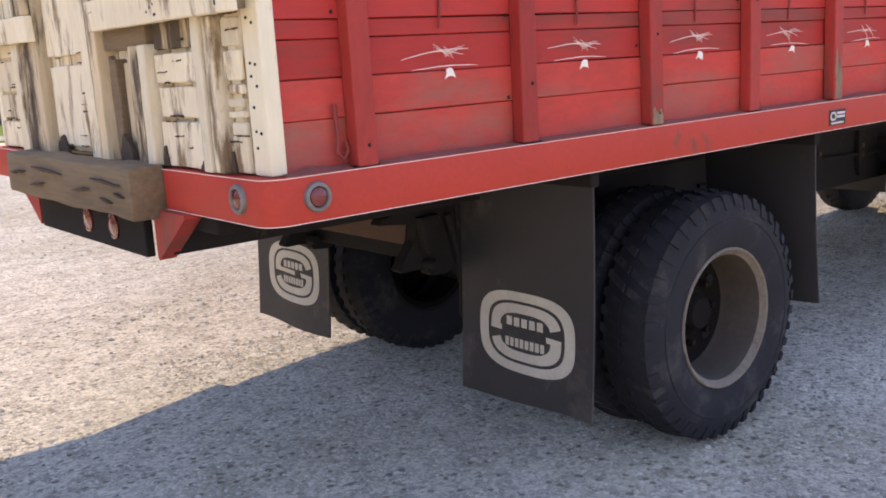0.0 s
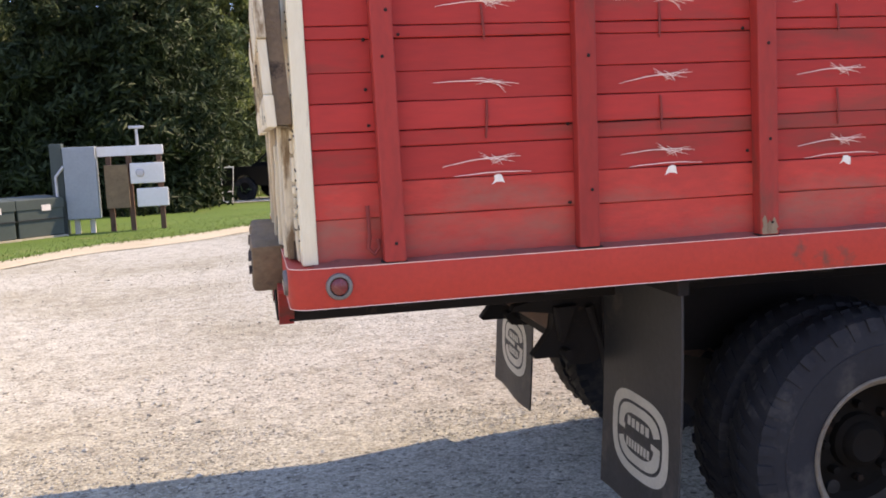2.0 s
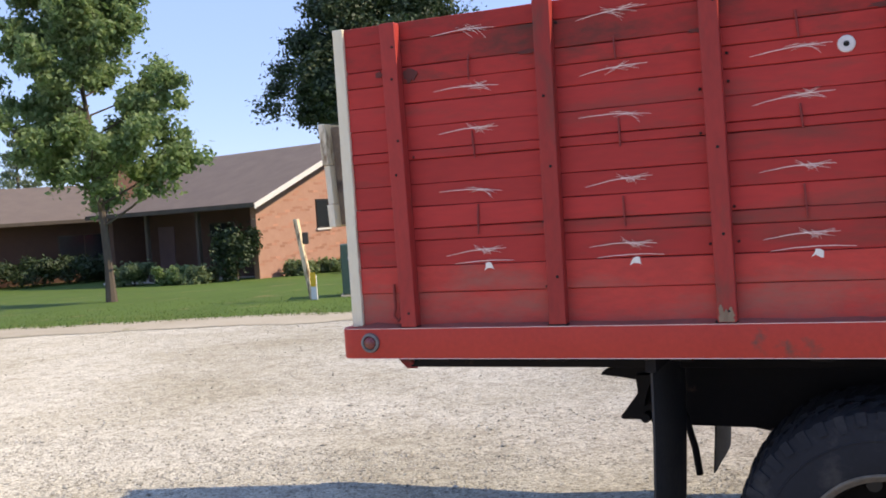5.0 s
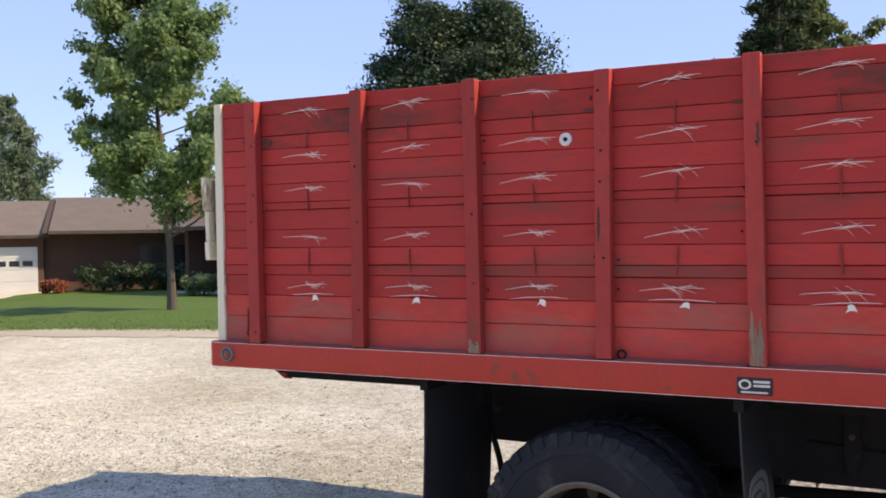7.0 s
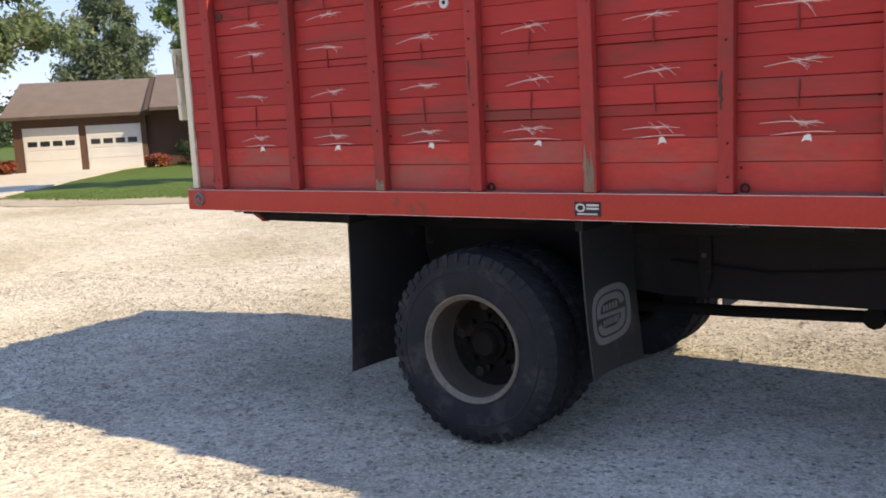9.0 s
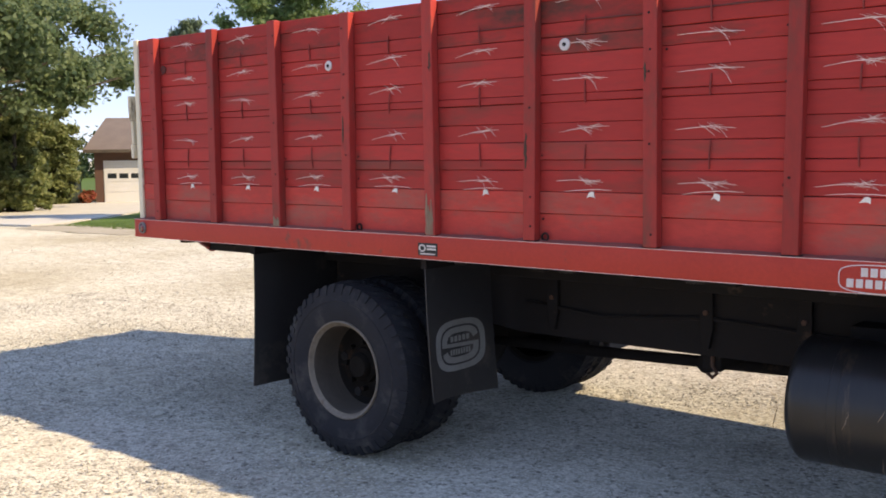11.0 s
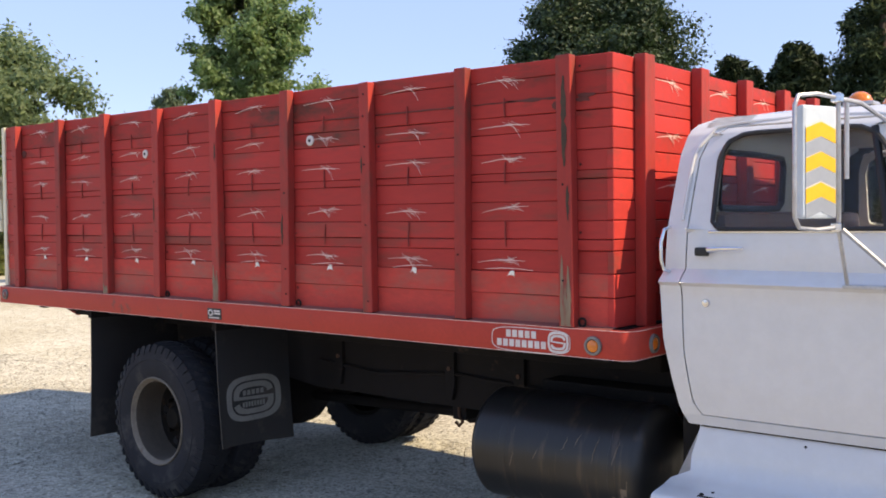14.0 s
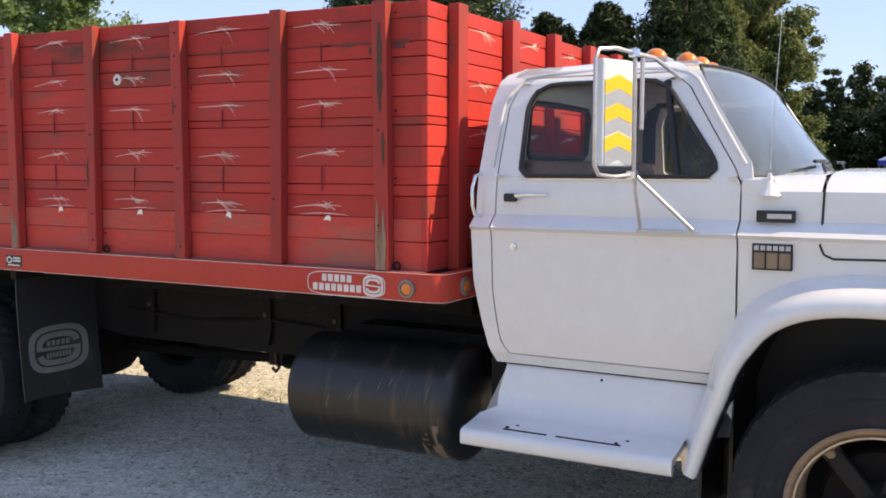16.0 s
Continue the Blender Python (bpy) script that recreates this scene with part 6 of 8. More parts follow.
# door mirror on a tubular frame, with chevron tape on its back
W = Vector((0.37, 0.93, 0)).normalized()
N = Vector((W.y, -W.x, 0))
C = Vector((7.318, 1.955, 1.945))
turn = Matrix.Translation(C) @ Matrix(((W.x, N.x, 0, 0), (W.y, N.y, 0, 0), (0, 0, 1, 0), (0, 0, 0, 1)))
for flip in (False, True):
    fl = other_side if flip else (lambda b: b)
    head = part("door_mirror", fl(box(-0.082, 0.082, -0.02, 0.014, -0.195, 0.185, 0.012, turn=turn)), PALE_TAPE, truck, "tall truck mirror with yellow chevron tape on its back")
    part("mirror_glass", fl(box(-0.074, 0.074, -0.024, -0.021, -0.185, 0.175, turn=turn)), CHROME, head)
    for zc in (0.098, -0.002, -0.105):
        for name, mat, drop, grow, y in (("chevron_edge", DECAL, 0.0, 0.007, 0.0150), ("chevron", YELLOW, 0.0, 0.0, 0.0165), ("grey_chevron", SILVER, 0.050, 0.0, 0.0158)):
            low, high = -0.040 - drop - grow, 0.008 - drop + grow
            b = prism([(-0.072, zc + low), (-0.072, zc + high), (0.0, zc + high + 0.024), (0.072, zc + high), (0.072, zc + low), (0.0, zc + low + 0.024)], "y", 0.013, y)
            b.transform(turn)
            part(name, fl(b), mat, head)
    def p(u, v, z):
        return tuple(C + W * u + N * v + Vector((0, 0, z)))
    hoop = [p(0.10, 0.0, -0.225), p(0.0, 0.0, -0.232), p(-0.085, 0, -0.225), p(-0.108, 0, -0.19), p(-0.108, 0, 0.18), p(-0.09, 0, 0.215), p(0.0, 0, 0.225), p(0.10, 0, 0.215)]
    part("mirror_frame", fl(tube(hoop, 0.0075, 8)), GALV, head, "bent tube frame", smooth=True)
    part("mirror_post", fl(tube([p(0.105, 0.0, 0.235), p(0.108, 0.0, -0.235), (7.345, 2.19, 1.515)], 0.0075, 8)), GALV, head, smooth=True)
    part("mirror_post", fl(tube([p(0.135, 0.01, 0.20), p(0.135, 0.01, -0.06)], 0.008, 8)), GALV, head, smooth=True)
    part("mirror_arm", fl(tube([p(0.10, 0.0, 0.215), (7.40, 2.15, 2.15), (7.43, 2.36, 2.10)], 0.008, 8)), GALV, head, smooth=True)
    part("mirror_arm", fl(tube([p(0.108, 0.0, -0.222), (7.54, 2.20, 1.515)], 0.008, 8)), GALV, head, smooth=True)
    part("mirror_foot", fl(box(7.325, 7.56, 2.195, 2.216, 1.497, 1.514, 0.005)), GALV, head)
    for q in ((0.10, 0.215), (0.10, -0.225)):
        part("mirror_clamp", fl(box(-0.018, 0.018, -0.016, 0.016, -0.016, 0.016, 0.005, turn=Matrix.Translation(p(q[0], 0, q[1])))), CHROME, head)

# the front tyres stand a little taller
for ob in list(scene.objects):
    if ob.type == "MESH" and ob.name.startswith("tyre") and abs(sum(v.co.x for v in ob.data.vertices) / len(ob.data.vertices) - 8.215) < 0.05:
        for o in (ob, *ob.children_recursive):
            o.data.transform(Matrix.Translation((8.215, 0, 0)) @ Matrix.Diagonal((1.06, 1, 1.06, 1)) @ Matrix.Translation((-8.215, 0, 0)))


# ---------------------------------------------------------------- ground, lawn, verge, drive
def ground_z(x, y):
    """Level round the truck; falls slightly towards the house."""
    d = max(0.0, min(1.0, (math.hypot(x - 3, y - 2) - 18) / 22))
    return -0.36 * d * d * (3 - 2 * d) if y > 5 else 0.0


def sheet(xs, ys, lift, keep=None, wave=0.0):
    b = bmesh.new()
    g = [[b.verts.new((x, y, ground_z(x, y) + lift + wave * noise.noise(Vector((x * 0.9, y * 0.9, 0))))) for x in xs] for y in ys]
    for j in range(len(ys) - 1):
        for i in range(len(xs) - 1):
            if keep is None or keep((xs[i] + xs[i + 1]) / 2, (ys[j] + ys[j + 1]) / 2):
                b.faces.new((g[j][i], g[j][i + 1], g[j + 1][i + 1], g[j + 1][i]))
    for v in [v for v in b.verts if not v.link_faces]:
        b.verts.remove(v)
    return b


def spread(a, b_, n, far):
    inner = list(np.linspace(a, b_, n))
    return [a - far, a - far * 0.3, a - far * 0.08] + inner + [b_ + far * 0.08, b_ + far * 0.3, b_ + far]


tagged(part("ground", sheet(spread(-50, 30, 81, 2500), spread(-12, 60, 73, 2500), 0.0, wave=0.012), GRAVEL, smooth=True), "pale crushed limestone gravel yard", "ground", kind="structure")


def verge_y(x):
    """The line where the gravel ends and the lawn begins."""
    base = float(np.interp(x, [-31.2, -26.9, -21.4, -18.3, -17.5, -16, -13, -9.5, -6.5, -4, -1.5, 0.1, 2, 6, 14, 40], [25.6, 20.5, 15.4, 12.2, 11.5, 11.4, 11.6, 12.9, 13.5, 14.2, 17.3, 18.4, 20.8, 27, 38, 70]))
    return base + 0.32 * noise.noise(Vector((x * 0.8, 3.1, 0))) + 0.08 * noise.noise(Vector((x * 4.1, 7.7, 0)))


def lawn_sheet(offset, lift, x0, x1, n, depth, rows):
    b = bmesh.new()
    cols = []
    for x in np.linspace(x0, x1, n):
        y0 = verge_y(x) + offset + 0.10 * noise.noise(Vector((x * 6, offset, 1)))
        cols.append([b.verts.new((x, y0 + depth * t ** 1.6, ground_z(x, y0 + depth * t ** 1.6) + lift * min(1, 0.35 + 8 * t))) for t in np.linspace(0, 1, rows)])
    for c0, c1 in zip(cols, cols[1:]):
        for k in range(rows - 1):
            b.faces.new((c0[k], c1[k], c1[k + 1], c0[k + 1]))
    return b


tagged(part("verge", lawn_sheet(-1.15, 0.030, -18.0, 30, 240, 2.5, 6), DIRT, smooth=True), "sandy strip between gravel and lawn", "verge", kind="structure")
tagged(part("lawn", lawn_sheet(0.0, 0.05, -31.2, 30, 360, 60.0, 24), LAWN, smooth=True), "mown green lawn", "lawn", kind="structure")
tagged(part("driveway", prism([(-36.0, 24.6), (-31.6, 29.2), (-31.2, 25.5), (-26.9, 20.4), (-21.4, 15.3), (-18.4, 12.2), (-18.0, 11.0), (-29, 10.2), (-36, 18)], "z", -0.30, 0.0), CONCRETE), "pale concrete driveway to the garage", "driveway", kind="structure")
for v in bpy.data.objects["driveway"].data.vertices:
    v.co.z = ground_z(v.co.x, v.co.y) + (0.06 if v.co.z > -0.2 else -0.2)
# far fields beyond the yard
tagged(part("meadow", sheet(list(np.linspace(-140, -38, 12)), list(np.linspace(-60, 120, 16)), 0.03, lambda x, y: x < -36), LAWN, smooth=True), "rough grass beyond the yard", "grass", kind="structure")


def scatter(name, n, region, size, material, label, category, seed):
    """Loose angular chips as one object."""
    rs = np.random.RandomState(seed)
    octa = np.array([(1, 0, 0), (-1, 0, 0), (0, 1, 0), (0, -1, 0), (0, 0, 1), (0, 0, -1)], float)
    tri = np.array([(0, 2, 4), (2, 1, 4), (1, 3, 4), (3, 0, 4), (2, 0, 5), (1, 2, 5), (3, 1, 5), (0, 3, 5)])
    x0, x1, y0, y1 = region
    px, py = rs.uniform(x0, x1, n), rs.uniform(y0, y1, n)
    s = size * rs.lognormal(0, 0.34, n)
    verts = octa[None] * rs.uniform(0.6, 1.25, (n, 6, 1)) * s[:, None, None] * np.array([1, 0.8, 0.42])
    a = rs.uniform(0, 6.28, n)
    c, q = np.cos(a)[:, None], np.sin(a)[:, None]
    vx, vy = verts[..., 0] * c - verts[..., 1] * q, verts[..., 0] * q + verts[..., 1] * c
    verts[..., 0], verts[..., 1] = vx + px[:, None], vy + py[:, None]
    verts[..., 2] += (s * 0.28)[:, None] + np.array([0.012 * noise.noise(Vector((x * 0.9, y * 0.9, 0))) for x, y in zip(px, py)])[:, None] + np.array([ground_z(x, y) for x, y in zip(px, py)])[:, None]
    faces = (tri[None] + 6 * np.arange(n)[:, None, None]).reshape(-1, 3)
    me = bpy.data.meshes.new(name)
    me.from_pydata(verts.reshape(-1, 3).tolist(), [], faces.tolist())
    return tagged(finish(name, me, material), label, category, kind="stuff")


def chips_material():
    m = STONE.copy()
    m.name = "loose_limestone"
    t = m.node_tree
    geo = t.nodes.new("ShaderNodeNewGeometry")
    mix = t.nodes.new("ShaderNodeMix")
    mix.data_type = "RGBA"
    mix.inputs[6].default_value, mix.inputs[7].default_value = (0.26, 0.245, 0.21, 1), (0.61, 0.58, 0.495, 1)
    t.links.new(geo.outputs["Random Per Island"], mix.inputs[0])
    t.links.new(mix.outputs[2], t.nodes["Principled BSDF"].inputs["Base Color"])
    t.nodes["Principled BSDF"].inputs["Diffuse Roughness"].default_value = 1.0
    return m


CHIPS_MAT = chips_material()
scatter("gravel_chips", 90000, (-4.5, 9.5, -0.6, 5.0), 0.0074, CHIPS_MAT, "loose limestone gravel chips", "gravel", 3)
scatter("gravel_chips", 6500, (-4.5, 9.5, -0.6, 6.5), 0.013, CHIPS_MAT, "larger loose limestone stones", "gravel", 8)
scatter("gravel_chips", 9000, (-12, 8, 5.5, 14), 0.010, CHIPS_MAT, "loose limestone gravel chips", "gravel", 5)


def grass_tufts(name, n, seed, back, size):
    """Blades along the lawn's edge and over its front strip."""
    rs = np.random.RandomState(seed)
    verts, faces = [], []
    for _ in range(n):
        x = rs.uniform(-17.5, 6.0)
        y = verge_y(x) + abs(rs.normal(0, back)) - 0.12
        z = ground_z(x, y) + 0.02
        a = rs.uniform(0, 6.28)
        h, w = size * rs.uniform(0.5, 1.4), 0.012
        lx, ly = rs.normal(0, 0.35 * h, 2)
        k = len(verts)
        verts += [(x - w * math.cos(a), y - w * math.sin(a), z), (x + w * math.cos(a), y + w * math.sin(a), z), (x + lx, y + ly, z + h)]
        faces.append((k, k + 1, k + 2))
    me = bpy.data.meshes.new(name)
    me.from_pydata(verts, [], faces)
    return tagged(finish(name, me, LEAF_GRASS), "grass blades along the lawn edge", "grass", kind="stuff")


LEAF_GRASS = leaf_material("grass_blade", (0.06, 0.12, 0.02), (0.15, 0.21, 0.05), 0.3)
grass_tufts("grass", 20000, 2, 2.2, 0.05)


# ---------------------------------------------------------------- trees
LEAF_PINE = leaf_material("pine_needles", (0.10, 0.15, 0.085), (0.21, 0.27, 0.155), 0.4)


def crown_mesh(name, clumps, leaf, per, seed, material, parent, flat=0.5, slim=0.55):
    """Leaves gathered in clumps; clumps: (x, y, z, rx, rz)."""
    rs = np.random.RandomState(seed)
    c = np.array(clumps)
    n = len(c) * per
    which = np.repeat(np.arange(len(c)), per)
    d = rs.normal(0, 1, (n, 3))
    d /= np.linalg.norm(d, axis=1)[:, None]
    rad = np.minimum(rs.uniform(0.25, 1.0, n) ** 0.6 * rs.uniform(0.75, 1.18, n) * rs.lognormal(0, 0.22, n), 1.45)
    p = c[which, :3] + d * rad[:, None] * np.stack([c[which, 3], c[which, 3], c[which, 4]], 1)
    nrm = d * 0.6 + rs.normal(0, 0.6, (n, 3)) + np.array([0, 0, flat])
    nrm /= np.linalg.norm(nrm, axis=1)[:, None]
    t = np.cross(nrm, rs.normal(0, 1, (n, 3)))
    t /= np.linalg.norm(t, axis=1)[:, None]
    s = np.cross(nrm, t)
    size = leaf * rs.uniform(0.6, 1.35, n)
    q = np.stack([p - t * size[:, None], p + s * size[:, None] * slim - t * 0.1 * size[:, None], p + t * size[:, None] - nrm * size[:, None] * 0.25, p - s * size[:, None] * slim - t * 0.1 * size[:, None]], 1)
    me = bpy.data.meshes.new(name)
    me.from_pydata(q.reshape(-1, 3).tolist(), [], np.arange(4 * n).reshape(-1, 4).tolist())
    return finish(name, me, material, parent)


def limbs(base, height, r, reach, n, seed, start=0.35, bend=0.5):
    """A tapered trunk and n limbs; also gives the limbs' ends."""
    rng = random.Random(seed)
    b = bmesh.new()
    x, y, z = base
    trunk = [(x + 0.04 * height * math.sin(2.1 * t + seed) * t, y + 0.03 * height * math.sin(1.7 * t + 2 * seed) * t, z - 0.05 + height * t) for t in np.linspace(0, 1, 9)]
    tube(trunk, [r * (1.35 if i == 0 else 1.0) * (1 - 0.085 * i) for i in range(9)], 9, b)
    tips, arms = [], []
    for k in range(n):
        t = start + (1 - start) * (k + rng.random()) / n
        i = min(7, int(t * 8))
        o = Vector(trunk[i]).lerp(Vector(trunk[i + 1]), t * 8 - i)
        a = 2.4 * k + rng.uniform(-0.4, 0.4)
        l = reach * rng.uniform(0.6, 1.0) * (1.15 - 0.7 * max(0, t - 0.5))
        pts = [o + Vector((math.cos(a + 0.25 * s) * l * s, math.sin(a + 0.25 * s) * l * s, l * (bend * s + 0.25 * s * s))) for s in (0, 0.3, 0.65, 1.0)]
        arms.append(tube(pts, [r * 0.42 * (1.1 - t * 0.6), r * 0.28 * (1.1 - t * 0.6), r * 0.15, r * 0.05], 6))
        tips += [tuple(pts[2]), tuple(pts[3])]
    return b, arms, tips


def broad_tree(name, base, height, spread_, trunk_h, r, seed, leaf, per, n_clump, material, label, squash=0.8, low=0.0, n_limb=12, hollow=0.0, narrow=0.35):
    """A leafy tree: limbs and a crown of clumps inside an uneven egg."""
    rng = random.Random(seed)
    tree = thing(name, base, label, "tree")
    wood, arms, tips = limbs(base, height * 0.82, r, spread_ * 0.62, n_limb, seed, start=max(0.25, trunk_h / height))
    trunk = part("trunk", wood, BARK, tree, smooth=True)
    for arm in arms:
        part("limb", arm, BARK, trunk, smooth=True)
    clumps = []
    mid = base[2] + (trunk_h + height) / 2
    half = (height - trunk_h) / 2
    while len(clumps) < n_clump:
        u = Vector((rng.uniform(-1, 1), rng.uniform(-1, 1), rng.uniform(-1, 1)))
        if u.length > 1 or u.length < 0.35:
            continue
        if u.z < 0.05 and math.hypot(u.x + 0.1, u.y) < hollow:
            continue
        lump = 0.80 + 0.34 * noise.noise(Vector((u.x * 1.7 + seed, u.y * 1.7, u.z * 1.7)))
        taper = 1.0 - narrow * max(0.0, u.z) + low * min(0.0, u.z)
        s = rng.uniform(0.10, 0.19) * spread_
        clumps.append((base[0] + u.x * spread_ * lump * taper, base[1] + u.y * spread_ * lump * taper, mid + u.z * half * lump, s, s * squash))
    clumps += [(t[0], t[1], t[2], 0.13 * spread_, 0.1 * spread_) for t in tips]
    crown_mesh("crown", clumps, leaf, per, seed, material, tree)
    return tree


def conifer(name, base, height, radius, seed, leaf, per, tiers, material, label, skirt=0.02):
    """A cedar or pine: tiers of drooping sprays on a straight trunk."""
    rng = random.Random(seed)
    tree = thing(name, base, label, "tree")
    x, y, z = base
    part("trunk", tube([(x, y, z - 0.1), (x, y, z + height * 0.5), (x, y, z + height * 0.97)], [0.025 * height, 0.016 * height, 0.003 * height], 8), BARK, tree, smooth=True)
    clumps = []
    for k in range(tiers):
        t = skirt + (1 - skirt) * (k + 0.5) / tiers
        ring = radius * (1 - t) ** 0.6 * rng.uniform(0.8, 1.15) + 0.12
        m = max(2, int(9 * ring / radius) + 2)
        for j in range(m):
            a = 2 * math.pi * (j + rng.random() * 0.8) / m
            q = ring * rng.uniform(0.35, 1.0)
            s = (0.22 + 0.12 * rng.random()) * radius * (1.05 - 0.7 * t)
            clumps.append((x + q * math.cos(a), y + q * math.sin(a), z + height * t - 0.12 * q + rng.uniform(-0.1, 0.1), s, s * 0.75))
    crown_mesh("crown", clumps, leaf, per, seed, material, tree, flat=0.2, slim=0.26)
    return tree


def g(x, y):
    return (x, y, ground_z(x, y) + 0.03)




def branch_tree(name, base, height, profile, n_limb, r, seed, leaf, per, rise, clump, material, label, start=0.2, twigs=5, gap=-0.35, lean=(0, 0), stretch=1.0):
    """A tree built limb by limb: twigs leave each limb and end in leaf sprays, with open gaps between."""
    rng = random.Random(seed)
    tree = thing(name, base, label, "tree")
    b, arms = bmesh.new(), []
    o0 = Vector(base)
    trunk = [o0 + Vector((lean[0] * t * t + 0.02 * height * math.sin(3 * t + seed) * t, lean[1] * t * t + 0.02 * height * math.sin(2 * t + 2 * seed) * t, -0.05 + height * 0.93 * t)) for t in np.linspace(0, 1, 11)]
    tube(trunk, [r * (1.4 if i == 0 else 1.0) * (1 - 0.088 * i) for i in range(11)], 9, b)
    clumps = [(*(trunk[-1] + Vector((rng.uniform(-1, 1), rng.uniform(-1, 1), rng.uniform(-0.5, 2))) * clump), clump, clump * stretch) for _ in range(5)]
    for k in range(n_limb):
        t = start + (0.95 - start) * (k + rng.random()) / n_limb
        i = min(9, int(t * 10))
        o = trunk[i].lerp(trunk[i + 1], t * 10 - i)
        a = 2.4 * k + rng.uniform(-0.5, 0.5)
        l = profile((t - start) / (1 - start)) * rng.uniform(0.75, 1.15)
        up = rise * rng.uniform(0.7, 1.3)
        pts = [o + Vector((math.cos(a + 0.3 * s) * l * s, math.sin(a + 0.3 * s) * l * s, l * up * (0.55 * s + 0.45 * s * s))) for s in (0, 0.35, 0.7, 1.0)]
        w = r * 0.38 * (1.1 - 0.8 * t)
        arms.append(tube(pts, [w, w * 0.7, w * 0.4, w * 0.12], 6))
        for j in range(twigs):
            s = rng.uniform(0.35, 1.0) if j else 1.0
            f = min(2, int(s * 3))
            q = pts[f].lerp(pts[f + 1], min(1.0, s * 3 - f))
            d = Vector((rng.gauss(0, 1), rng.gauss(0, 1), rng.uniform(-0.3, 1.3) * rise)).normalized() * clump * rng.uniform(0.5, 1.5)
            e = q + d
            if noise.noise(e * (0.55 / clump) * 0.5 + Vector((seed, 0, 0))) < gap:
                continue
            c = clump * rng.uniform(0.6, 1.15)
            clumps.append((*e, c, c * stretch))
            clumps.append((*q.lerp(e, 0.45), c * 0.6, c * 0.6 * stretch))
    stem = part("trunk", b, BARK, tree, smooth=True)
    for arm in arms:
        part("limb", arm, BARK, stem, smooth=True)
    crown_mesh("crown", clumps, leaf, per, seed, material, tree, flat=0.3)
    return tree


branch_tree("young_maple", g(-14.3, 17.6), 10.6, lambda t: 2.15 * math.sin(math.pi * (0.40 + 0.56 * t)) ** 0.9, 44, 0.11, 3, 0.075, 105, 0.75, 0.38, LEAF_MAPLE, "young maple with light green leaves on the lawn", start=0.20, twigs=11, gap=-0.37, stretch=0.9, lean=(-0.62, -0.62))
broad_tree("shade_tree", g(-26.0, 57.0), 19.6, 8.3, 3.6, 0.62, 5, 0.15, 400, 205, LEAF_DARK, "large dark green shade tree with bare lower limbs behind the house", n_limb=18, hollow=0.74, narrow=0.1)
branch_tree("oak", g(-30.4, 15.0), 10.0, lambda t: 5.75 * math.sin(math.pi * (0.46 + 0.48 * t)) ** 0.8, 46, 0.36, 7, 0.12, 150, 0.22, 0.95, LEAF_OAK, "spreading oak with a swing at the yard edge", start=0.38, twigs=10, gap=-0.32, stretch=0.85)
for k, (x, y, h, s) in enumerate(((-28.9, 13.0, 5.4, 1.7), (-28.4, 11.2, 5.2, 1.8), (-33.6, 17.6, 5.8, 2.0), (-30.0, 13.4, 7.2, 2.2), (-30.6, 11.4, 7.4, 2.4), (-30.4, 16.6, 5.2, 1.6), (-32.8, 15.8, 7.4, 2.6), (-33.0, 13.4, 7.2, 2.7), (-33.5, 10.8, 7.4, 2.8), (-34.0, 8.0, 7.4, 3.0), (-38.0, 19.0, 6.4, 2.6), (-38.0, 12.0, 8.0, 3.4), (-36.0, 4.0, 8.0, 3.6), (-37.2, 21.6, 5.4, 2.0))):
    broad_tree("hedge_tree", g(x, y), h, s, -0.28 * h, 0.15, 20 + k, 0.10, 190, 150, LEAF_HEDGE, "dense sunlit green hedge tree", low=0.0, n_limb=8)
conifer("pine", g(-45.6, 35.9), 10.9, 4.4, 31, 0.20, 210, 20, LEAF_PINE, "light green pine behind the garage")
conifer("pine", g(-54.0, 52.0), 9.5, 3.6, 32, 0.2, 70, 13, LEAF_PINE, "light green pine far behind the garage")
# cedar windbreak behind the utility boxes
CEDARS = [(-1.85, 27.9, 7.0, 2.25), (-3.5, 31.5, 7.5, 2.3), (-1.4, 35.0, 11.6, 3.0), (-5.3, 31.0, 7.4, 2.8), (-7.4, 33.0, 7.4, 2.8), (-9.6, 34.5, 7.2, 2.8), (-11.8, 37.0, 7.4, 2.8), (-3.9, 28.2, 6.9, 2.4), (-6.2, 29.2, 6.4, 2.6), (-13.5, 39.5, 7.7, 2.8), (-1.7, 37.8, 12.4, 3.1), (-4.7, 36.8, 8.3, 1.9), (-1.1, 42.5, 12.0, 3.2)]
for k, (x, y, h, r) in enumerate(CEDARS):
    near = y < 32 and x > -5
    conifer("cedar", g(x, y), h, r, 40 + k, 0.15, 215, 23, LEAF_CEDAR_SHADE if near else LEAF_WIND, "dark green windbreak cedar, leaf colour darkened for shade" if near else "green cedar in the windbreak with a sunlit top")
conifer("sunlit_cedar", g(-1.2, 38.6), 13.5, 2.7, 62, 0.13, 330, 30, LEAF_SUNNY, "yellow-green windbreak cedar, sunlight put into its leaf colour")
broad_tree("sunlit_tree", g(0.65, 40.5), 12.2, 2.5, -0.4, 0.18, 61, 0.085, 300, 170, LEAF_SUNNY, "yellow-green tree ending the windbreak, sunlight put into its leaf colour", n_limb=9, narrow=0.1)
for k, (x, y, h) in enumerate(((-1.5, 57.0, 7.0), (3.4, 56.0, 7.4), (7.6, 57.0, 7.0), (12.0, 58.0, 7.0), (17.0, 60.0, 7.0))):
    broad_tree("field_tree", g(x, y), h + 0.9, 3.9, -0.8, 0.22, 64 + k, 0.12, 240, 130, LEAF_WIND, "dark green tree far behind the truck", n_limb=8)
